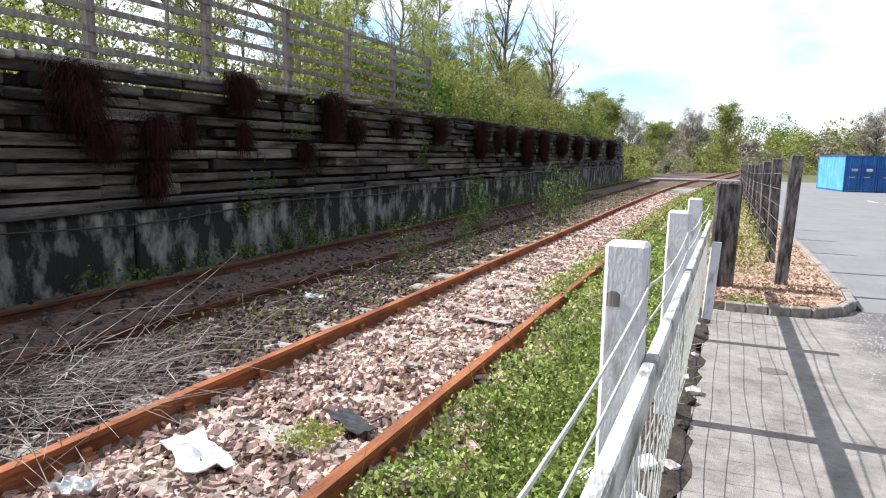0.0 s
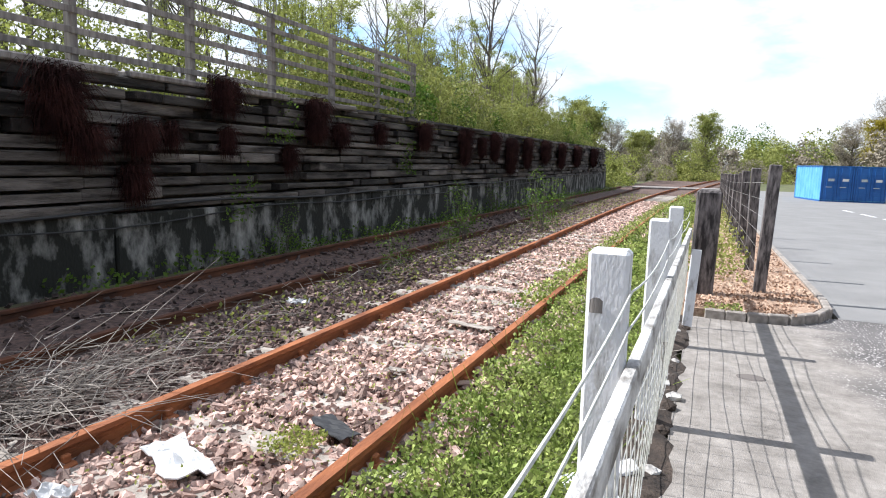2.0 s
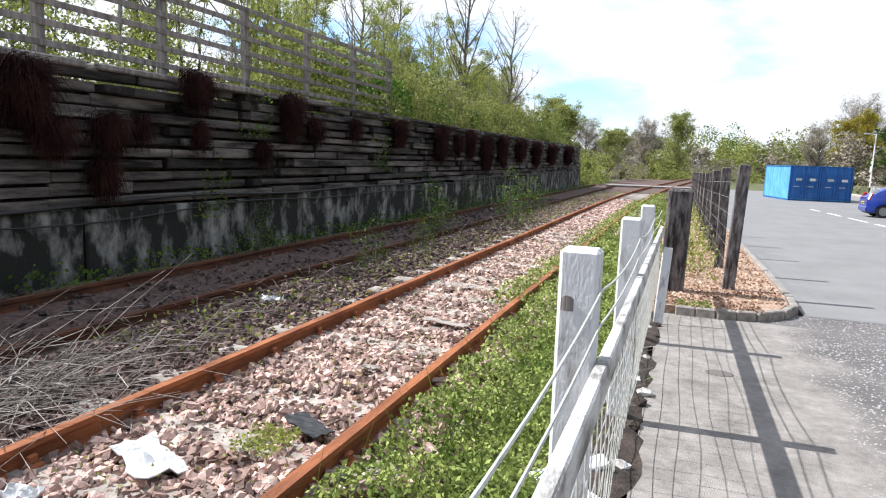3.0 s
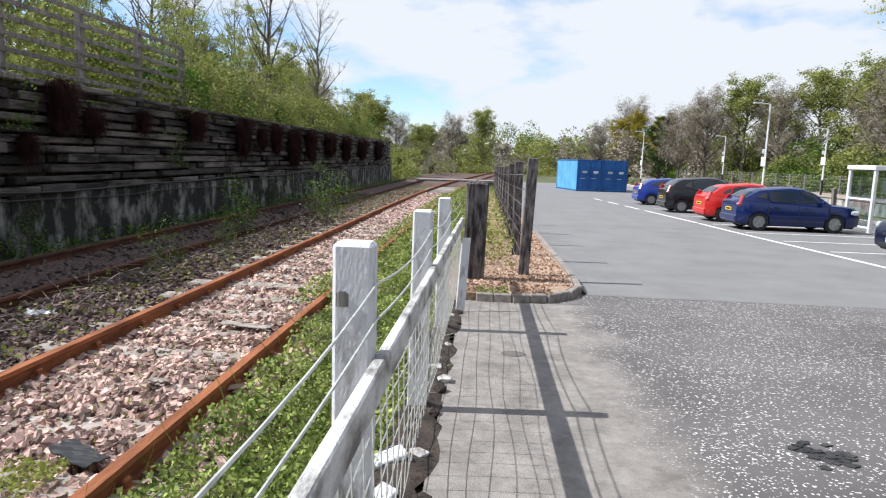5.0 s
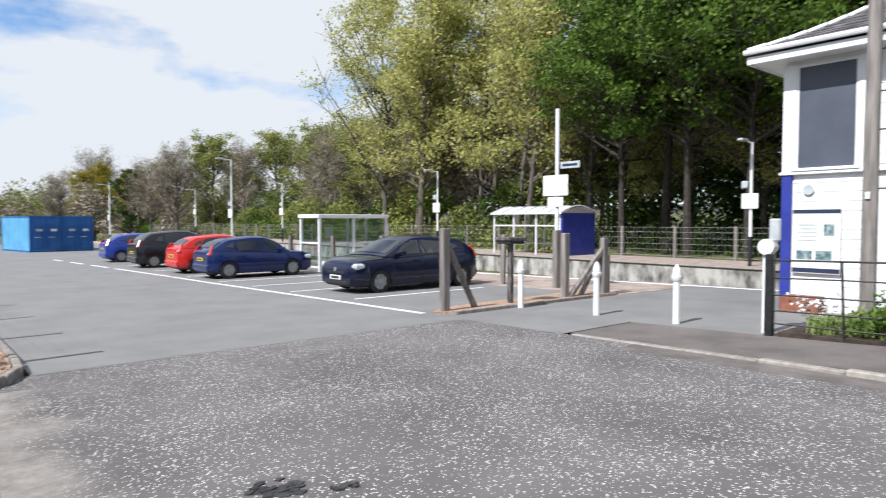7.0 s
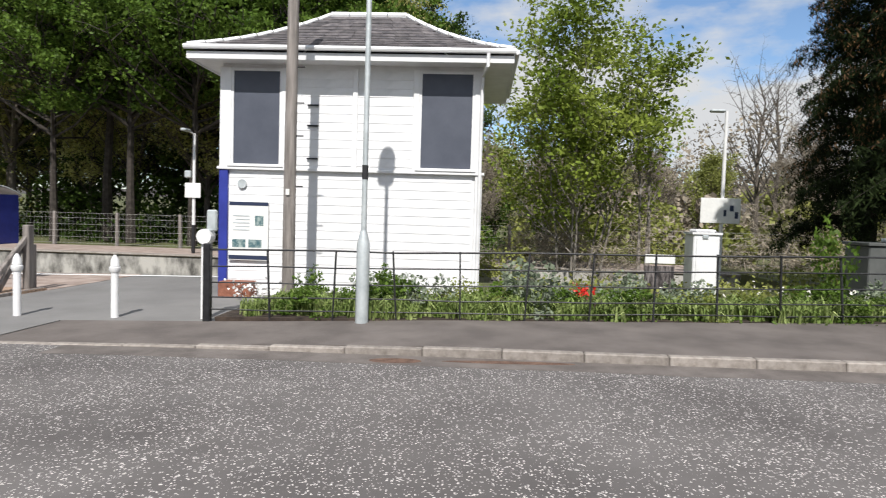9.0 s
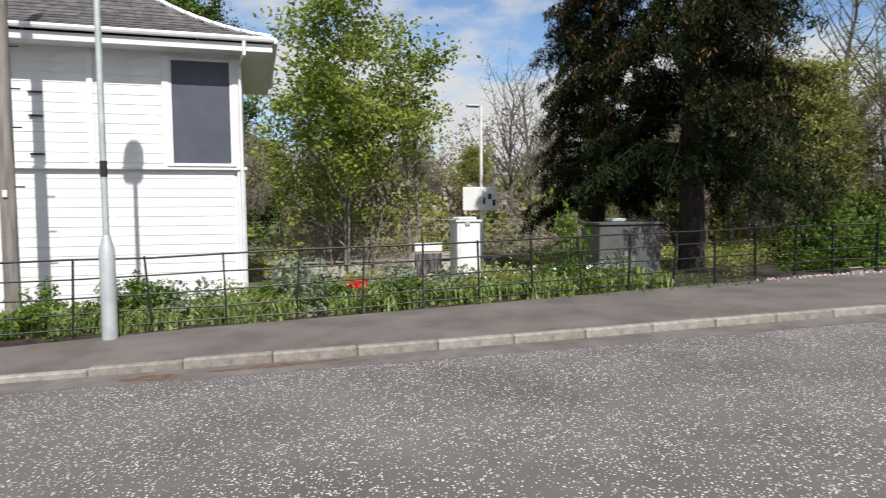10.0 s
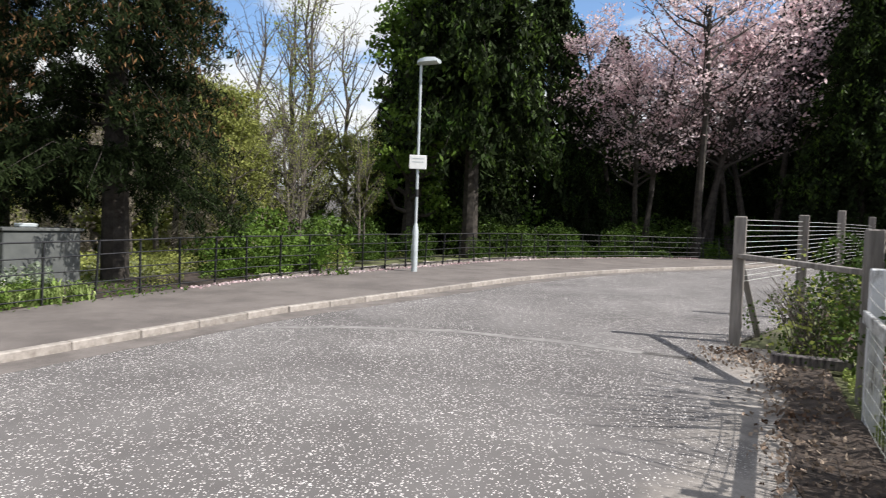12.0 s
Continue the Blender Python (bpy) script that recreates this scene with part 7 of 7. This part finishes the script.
pot_rng = np.random.default_rng(77)
solo("white_flowers", quads("white_flowers", *leaf_cards(pot_rng, np.array([12.55, 4.35, 0.1]) + pot_rng.normal(size=(120, 3)) * np.array([0.14, 0.3, 0.08]), 0.075, 0, 0.9), PLATE_WHITE), None, "white flowers beside the brick plinth", "flowers", "stuff")
# ---- black iron fence ----
iron = thing("iron_fence", "black iron estate fence along the flower bed", "fence", kind="structure")
part("end_post", Shape().box((-0.055, -0.055, -0.1), (0.055, 0.055, 1.12), 0.015), IRON, iron, at=pose(9.8, 4.12, gz(4.12) + 0.06))
fys = [4.12 - 0.94 * i for i in range(46)]
ipm = Shape().box((-0.02, -0.011, -0.1), (0.02, 0.011, 1.02)).mesh("iron_post", IRON)
for i, y in enumerate(fys[1:]):
    part("iron_post", ipm, IRON, iron, at=pose(fence_x(y) + 0.02, y, gz(y) + 0.08, random.uniform(-4, 4), random.uniform(-4, 4)))
for h in (1.0, 0.76, 0.52, 0.3, 0.12):
    part("iron_rail", Shape().tube([(fence_x(y) + 0.02, y, gz(y) + 0.08 + h + random.uniform(-0.012, 0.012)) for y in fys], 0.011 if h < 1 else 0.014, 5), IRON, iron)

edging = thing("edging_stones", "row of small pale edging stones under the iron fence", "edging", kind="structure")
edge_me = Shape().box((-0.05, -0.14, -0.05), (0.05, 0.14, 0.13), 0.02).mesh("edging_stone", KERB)
y = -11.5
while y > -24.5:
    run = (fence_x(y - 0.2) - fence_x(y + 0.2)) / 0.4
    part("edging_stone", edge_me, KERB, edging, at=pose(fence_x(y) + 0.1, y, gz(y) + 0.09 + random.uniform(-0.03, 0.015), random.uniform(-4, 4), random.uniform(-4, 4), math.degrees(math.atan(run)) + random.uniform(-5, 5)))
    y -= 0.31
# fallen petals along the back of the footway
rng = np.random.default_rng(73)
py = rng.uniform(-33, -9, 1500)
pc = np.stack([np.array([fence_x(v) for v in py]) - np.abs(rng.normal(0, 0.16, 1500)), py, np.array([gz(v) for v in py]) + 0.115], 1)
solo("fallen_petals", quads("fallen_petals", *leaf_cards(rng, pc, 0.06, 0, 0.8), BLOSSOM), BLOSSOM, "pale fallen petals along the back of the footway", "petals", "stuff")

# ---- cabinets and gear behind the fence ----
cb = thing("equipment_cabinet", "white lineside equipment cabinet with a shallow hipped top", "cabinet", (14.95, -4.75, 0.05))
part("body", Shape().box((-0.3, -0.28, -0.1), (0.3, 0.28, 1.33), 0.02), WHITE_PAINT, cb)
part("top", Shape().prism([(-0.335, -0.315), (0.335, -0.315), (0.335, 0.315), (-0.335, 0.315)], 1.33, 1.375), WHITE_PAINT, cb)
part("top_cap", Shape().box((-0.24, -0.22, 1.375), (0.24, 0.22, 1.44), 0.03), WHITE_PAINT, cb)
part("door", Shape().box((-0.32, -0.22, 0.1), (-0.3, 0.22, 1.25), 0.006), WHITE_PAINT, cb)
part("padlock", Shape().box((-0.35, -0.02, 1.24), (-0.32, 0.1, 1.32), 0.01), GALV, cb)
lb = thing("small_notice", "small white notice with a dark base", "sign", (15.0, -3.85, 0.05))
part("board", Shape().box((-0.02, -0.35, 0.65), (0.02, 0.3, 0.85), 0.006), PLATE_WHITE, lb)
part("base", Shape().box((-0.01, -0.35, -0.05), (0.03, 0.3, 0.6), 0.01), DARK_WOOD, lb)
gb = thing("grey_cabinet", "large grey-green equipment housing under the spruce", "cabinet", (12.9, -7.6, 0.1))
GREYGREEN = mat("grey_green_paint", (0.08, 0.085, 0.082), (0.115, 0.12, 0.115), 3, 0.6, 0, 0.05)
part("body", Shape().box((-0.4, -0.75, -0.1), (0.4, 0.72, 1.2), 0.02), GREYGREEN, gb)
part("lid", Shape().box((-0.44, -0.79, 1.2), (0.44, 0.76, 1.26), 0.01), GREYGREEN, gb)
part("lifting_lug", Shape().box((-0.1, -0.1, 1.26), (0.1, 0.25, 1.34), 0.02), GALV, gb)

# ---- flower bed ----
PLANTS = [("foliage", bush_mesh(501, (0.9, 0.9, 0.55), 800, 0.09, LEAF_GREEN)), ("foliage", bush_mesh(502, (0.8, 0.8, 0.7), 700, 0.10, mat("grey_green_leaf", (0.16, 0.20, 0.13), (0.32, 0.36, 0.27), 2, 0.6, 0, 0, piece=0.3, leaf=0.25))), ("foliage", bush_mesh(503, (0.7, 0.7, 0.5), 600, 0.06, LEAF_SPRING)), ("foliage", bush_mesh(504, (0.6, 0.6, 1.1), 500, 0.10, LEAF_GREEN))]
STRAP = mat("strap_leaf", (0.16, 0.25, 0.05), (0.42, 0.48, 0.20), 2, 0.5, 0, 0, piece=0.35, leaf=0.3)


def blades(seed, n, r, h):
    rng = np.random.default_rng(seed)
    v, f = [], []
    for _ in range(n):
        az, w = rng.uniform(0, 6.28), 0.022
        d, s_ = np.array([math.cos(az), math.sin(az), 0]), np.array([-math.sin(az), math.cos(az), 0])
        b = np.array([*rng.normal(0, r * 0.3, 2), 0])
        hh = h * rng.uniform(0.6, 1.1)
        k = len(v)
        for t_, o_, z_ in ((0, 0, 0), (0.5, 0.15, 0.75), (1, 0.6, 0.78 + rng.uniform(-0.4, 0.2))):
            p = b + d * r * o_ + np.array([0, 0, hh * z_])
            v += [tuple(p - s_ * w * (1.1 - t_)), tuple(p + s_ * w * (1.1 - t_))]
        f += [(k, k + 1, k + 3, k + 2), (k + 2, k + 3, k + 5, k + 4)]
    return quads("blades", v, f, STRAP)


DAFF = [("leaf_clump", blades(600 + i, 60, 0.35, 0.42)) for i in range(3)]
rng = np.random.default_rng(66)
for i in range(52):
    y = 3.6 - i * 0.205 + rng.uniform(-0.1, 0.1)
    x = fence_x(y) + rng.uniform(0.25, 1.5) * (1 if i % 2 else 0.55)
    m = DAFF[i % 3] if i % 5 < 3 else PLANTS[(0, 1, 2, 0)[i % 4]]
    s = rng.uniform(0.6, 1.0) * (1.0 if m in DAFF else 0.75)
    plant([m], "bed_plant", "clump of strap-leaved bulbs in the flower bed" if m in DAFF else "leafy clump in the flower bed", (x, y, gz(y) + 0.08), rng.uniform(0, 360), s, "flower bed plants", "plant")
for i in range(46):
    y = 3.6 - i * 0.24 + rng.uniform(-0.08, 0.08)
    plant([DAFF[i % 3]], "bed_plant", "clump of strap-leaved bulbs along the fence", (fence_x(y) + rng.uniform(0.15, 0.55), y, gz(y) + 0.08), rng.uniform(0, 360), rng.uniform(0.7, 1.05), "flower bed plants", "plant")
for y, x, k, s in ((-0.7, 10.6, 1, 1.0), (1.3, 10.7, 0, 0.8), (2.9, 10.9, 0, 0.55), (0.4, 11.0, 2, 0.8), (-5.6, 11.2, 3, (0.75, 0.75, 1.15)), (1.6, 10.9, 3, 0.55), (3.0, 11.2, 3, 0.5)):
    plant([PLANTS[k]], "bed_shrub", ("fresh green shrub in the flower bed", "grey-leaved shrub in the flower bed", "yellow-green low shrub in the flower bed", "tall leafy plant in the flower bed")[k], (x, y, gz(y) + 0.08), y * 70, s, "flower bed plants", "shrub")
TULIP = plain("red_petals", (0.65, 0.03, 0.02), 0.5)
PETAL = plain("white_petals", (0.8, 0.78, 0.7), 0.5)
for nm, lab, m, c0, n, sp in (("red_flowers", "bright red flowers in the bed", TULIP, (12.2, -1.75, 0.32), 90, (0.16, 0.2, 0.06)), ("white_flowers", "scattered white flowers in the bed", PETAL, (11.9, -4.9, 0.42), 70, (0.4, 1.2, 0.08)), ("white_flowers", "scattered white flowers in the bed", PETAL, (11.4, -6.1, 0.5), 30, (0.2, 0.4, 0.06))):
    c = np.array(c0) + rng.normal(size=(n, 3)) * np.array(sp)
    solo(nm, quads(nm, *leaf_cards(rng, c, 0.07, 0, 0.9), m), m, lab, "flowers", "stuff")
weeds("bed_greens", "low green growth covering the flower bed", 71, 3600, (10.05, 13.0), (-9, 3.8), lambda x, y: np.array([gz(v) + 0.1 for v in y]), 0.06, 0.14, LEAF_GREEN)
weeds("rough_grass", "rough grass beyond the flower bed", 72, 9000, (13.2, 20.8), (-24, -0.4), lambda x, y: vz(x, y), 0.12, 0.35, LEAF_OLIVE)
# The last mesh has the conifers' shade put into its deep green leaves.
HEDGE = [("foliage", bush_mesh(701 + i, (1.7, 1.5, 1.25), 2300, 0.10, LEAF_GREEN)) for i in range(2)] + [("foliage", bush_mesh(711, (1.8, 1.6, 1.4), 1500, 0.10, LEAF_OLIVE)), ("foliage", bush_mesh(712, (1.8, 1.6, 1.3), 2200, 0.11, LEAF_DEEP))]
for x, y, k, s in ((11.4, -9.6, 2, 0.42), (11.5, -11.2, 0, 0.5), (11.5, -12.3, 1, 0.95), (11.3, -13.3, 0, 1.05), (12.0, -14.4, 3, 0.9), (12.6, -12.9, 3, 1.0), (11.2, -15.2, 2, 0.4), (13.0, -16.5, 3, 0.9), (12.4, -18.8, 3, 0.6), (11.2, -20.6, 3, 0.5), (13.4, -20.5, 3, 0.9), (10.3, -23.4, 3, 0.5), (12.6, -22.5, 3, 0.8), (9.9, -28.5, 3, 0.8), (8.4, -31.2, 3, 0.8), (6.5, -35.5, 3, 1.2), (4.6, -38.5, 3, 1.4), (1.5, -41, 3, 1.4), (14.5, -27, 3, 1.5), (16.5, -23.5, 0, 1.1)):
    plant([HEDGE[k]], "hedge_shrub", ("rounded leafy shrub behind the iron fence", "bright green leafy shrub behind the iron fence", "yellow-green shrub behind the iron fence", "shrub behind the iron fence, leaves darkened for conifer shade")[k], (x, y, gz(y) + 0.05), x * 77, s, "shrubs behind the fence", "shrub")
# understorey that closes the woods
THICK = [("foliage", bush_mesh(801 + i, (4.5, 4.5, 3.2), 3000, 0.5 if i == 1 else 0.22, m, aspect=0.07 if i == 1 else 0.65)) for i, m in enumerate((LEAF_OLIVE, LEAF_TWIG, LEAF_GREEN, LEAF_SPRING, LEAF_DEEP, LEAF_GREEN))]
rng = np.random.default_rng(88)
for i in range(40):
    y = 86 - i * 2.35
    plant([THICK[(0, 0, 2, 0, 4)[i % 5] if y > 24 else 4]], "undergrowth", "tangled undergrowth below the trees", ((29.5 if y > 24 else 32.5) + rng.uniform(0, 2.5), y, ground_z(30, y) - 0.1), rng.uniform(0, 360), rng.uniform(0.7, 1.2) * (1 if y > 4 else 0.75), "undergrowth", "shrub")
for i in range(24):
    y = 13 + i * 1.6
    x = -10.2 - rng.uniform(0, 3.5)
    plant([THICK[(0, 0, 5, 1)[i % 4]]], "bank_undergrowth", "leafy undergrowth on the bank above the wall", (x, y, ground_z(x, y) - 0.1), rng.uniform(0, 360), (rng.uniform(0.5, 0.75),) * 2 + (rng.uniform(0.5, 0.8),), "undergrowth", "shrub")
for x, y, k, s in ((-9, 52, 0, 0.8), (-8, 58, 3, 0.7), (-9, 66, 0, 0.8), (-7, 76, 1, 0.9), (-4, 86, 0, 1.0), (0, 104, 0, 1.3), (4, 112, 1, 1.2), (10, 120, 0, 1.3), (16, 116, 1, 1.2), (20, 104, 0, 1.0), (24, 100, 3, 1.0), (28, 95, 2, 1.0), (30, 90, 1, 1.0), (-14, 58, 1, 1.2), (-1, 92, 0, 0.8), (33, 96, 0, 1.3)):
    plant([THICK[k]], "undergrowth", "bushy scrub at the end of the yard", (x, y, ground_z(x, y) - 0.2), x * 31, s, "undergrowth", "shrub")
for x, y, k, s in ((26, -2, 1, 0.7), (27, -6, 0, 0.7), (26, -11, 1, 0.8), (28, -16, 0, 0.8), (24, -14, 1, 0.6), (23, -20, 0, 0.9), (19, -19, 1, 0.7), (28, -22, 2, 1.0), (22, -26, 0, 1.1), (17, -29, 2, 1.2), (13, -33, 2, 1.3), (26, 2, 2, 0.8), (22, -3.5, 1, 0.55), (21, 0.5, 0, 0.5)):
    plant([THICK[k]], "undergrowth", "brown and green scrub beyond the flower bed", (x, y, ground_z(x, y) - 0.1), x * 31, s, "undergrowth", "shrub")
for i in range(17):
    y = 13.2 + i * 2.0
    k = (0, 0, 5, 0)[i % 4]
    plant([THICK[k]], "wall_bush", "leafy bush overhanging the top of the wall", (-8.7 - rng.uniform(0, 0.5), y, 2.35), rng.uniform(0, 360), (rng.uniform(0.34, 0.5), rng.uniform(0.4, 0.55), rng.uniform(0.4, 0.62)), "undergrowth", "shrub")
for x, y, k, s in ((6.6, -32.5, 4, 0.42), (4.6, -34.2, 4, 0.45), (2.6, -36.0, 2, 0.4), (0.6, -38.2, 4, 0.5), (-2.2, -40, 4, 0.6), (8.6, -29.5, 4, 0.4), (10.4, -27.2, 4, 0.42), (13.0, -26.5, 4, 0.6), (-5, -42, 4, 0.8)):
    plant([THICK[k]], "dark_shrub", "dark evergreen shrub behind the iron fence", (x, y, 0.4), x * 31, s, "shrubs behind the fence", "shrub")
hill = Shape()
nn = 60
for j, (r, z) in enumerate(((170, -2), (230, 13), (320, 24), (480, 30))):
    for i in range(nn):
        w = 2 * math.pi * i / nn
        zz = z * (0.55 if math.sin(w) > 0.3 else 1.0) * (0.75 + 0.5 * noise.noise(Vector((math.cos(w) * 2.2, math.sin(w) * 2.2, 3)))) * (1.0 if math.cos(w) > 0.2 else 0.45)
        hill.v.append((r * math.cos(w), r * math.sin(w), zz if j else -3))
hill.f = [(j * nn + i, j * nn + (i + 1) % nn, (j + 1) * nn + (i + 1) % nn, (j + 1) * nn + i) for j in range(3) for i in range(nn)]
solo("far_hills", hill, HILL, "low wooded hills all round the horizon", "hills", "structure", smooth=True)
solo("level_crossing", Shape().prism([(-5.5, 51), (3.0, 52.5), (3.0, 55.5), (-5.5, 54)], -0.2, -0.02), PATH, "pale boarded crossing over the line", "crossing", "structure")

# ---- gate and shrub at the bend ----
gf = thing("bend_fence", "timber posts with rails and wire at the bend", "fence", kind="structure")
gp = [(0.72, -9.84, 1.77), (-0.25, -13.0, 1.85), (-1.35, -18.0, 2.05), (-2.6, -22.5, 2.0)]
for x, y, h in gp + [(-0.5, -7.4, 1.65)]:
    part("post", Shape().box((-0.08, -0.08, -0.2), (0.08, 0.08, h), 0.015), GREY_WOOD, gf, at=pose(x, y, gz(y)))
part("brace", Shape().box((-0.045, -0.045, 0), (0.045, 0.045, 1.25), 0.01), GREY_WOOD, gf, at=pose(0.42, -10.6, gz(-10.6), -18, 14))
a, b = Vector((0.72, -9.84, gz(-9.84) + 1.22)), Vector((-0.5, -7.4, gz(-7.4) + 1.22))
part("rail", Shape().box((-0.03, -0.055, 0), (0.03, 0.055, (b - a).length), 0.008, Matrix.Translation(a) @ (b - a).to_track_quat("Z", "X").to_matrix().to_4x4()), GREY_WOOD, gf)
for k in range(12):
    h = 0.85 + k * 0.08
    part("wire", Shape().tube([(x, y, gz(y) + min(h, hh - 0.05)) for x, y, hh in gp], 0.004, 4), WIRE, gf)
SHRUB = [("branchwork", stems_mesh(901, (1.4, 1.4, 1.1), 90, 0.008, BARK)), ("foliage", bush_mesh(902, (1.3, 1.5, 1.0), 1500, 0.05, LEAF_DEEP))]
LEAFY = SHRUB + [("young_leaves", bush_mesh(903, (0.7, 0.8, 1.2), 420, 0.06, LEAF_SPRING))]
bush("fence_shrub", "straggling half-bare shrub by the gate posts", (-0.2, -9.3, gz(-9)), LEAFY, 0, 1.0)
DENSE = [("branchwork", stems_mesh(905, (1.2, 1.8, 1.3), 60, 0.008, BARK)), ("foliage", bush_mesh(906, (1.0, 1.7, 1.2), 3200, 0.06, LEAF_DEEP))]
bush("fence_shrub", "dense dark shrub behind the gate rail", (-0.75, -9.9, gz(-9.9)), DENSE, 0, 1.0)
bush("fence_shrub", "dense dark shrub against the fence", (-1.15, -6.7, gz(-6)), DENSE, 0, 1.15)
bush("fence_shrub", "dense dark shrub against the fence", (-1.2, -4.6, gz(-4)), DENSE, 180, 1.15)
TALL_STEMS = [("branchwork", stems_mesh(907, (1.8, 3.0, 3.6), 60, 0.02, BARK)), ("foliage", bush_mesh(908, (1.0, 2.0, 2.4), 500, 0.07, LEAF_DEEP))]
bush("bare_shrub", "tall half-bare shrub with upright branches behind the fence", (-1.35, -6.6, gz(-6.6)), TALL_STEMS, 0, 1.0)
bush("bare_shrub", "tall half-bare shrub with upright branches behind the fence", (-1.45, -4.4, gz(-4.4)), TALL_STEMS, 170, 0.8)
solo("sleeper_edge", Shape().box((-0.55, -8.72, gz(-8.6)), (0.3, -8.57, gz(-8.6) + 0.13), 0.015), DARK_WOOD, "dark timber laid at the end of the soil bed", "edging")
c = np.concatenate([np.stack([rng.uniform(-0.3, 0.4, 800), rng.uniform(-8.5, -2.8, 800), np.zeros(800)], 1), np.stack([rng.normal(0.62, 0.25, 420), rng.normal(-8.75, 0.4, 420), np.zeros(420)], 1), np.stack([rng.normal(0.34, 0.1, 260), rng.uniform(-8.5, -4.0, 260), np.zeros(260)], 1)])
c[:, 2] = [gz(v) + 0.03 for v in c[:, 1]]
LITTER = mat("leaf_litter", (0.10, 0.06, 0.04), (0.42, 0.34, 0.27), 2, 0.9, 0, 0, piece=0.5, leaf=0.05)
solo("leaf_litter", quads("leaf_litter", *leaf_cards(rng, c, 0.05, 0, 0.6), LITTER), LITTER, "dry leaf litter on the soil", "litter", "stuff")

# pale worn joint where two road surfaces meet
arc = [(6.9, -7.0), (5.95, -7.75), (4.45, -8.38), (2.8, -8.5), (1.0, -8.3)]
s = Shape()
for (xa, ya), (xb, yb) in zip(arc, arc[1:]):
    s.prism([(xa, ya - 0.1), (xb, yb - 0.1), (xb, yb + 0.1), (xa, ya + 0.1)], lambda x, y: gz(y) - 0.01, lambda x, y: gz(y) + 0.004)
solo("road_joint", s, mat("pale_worn_joint", (0.16, 0.15, 0.145), (0.27, 0.255, 0.245), 5, 0.9, 0, 0.3, 120), "pale worn joint curving across the road", "joint", "structure")
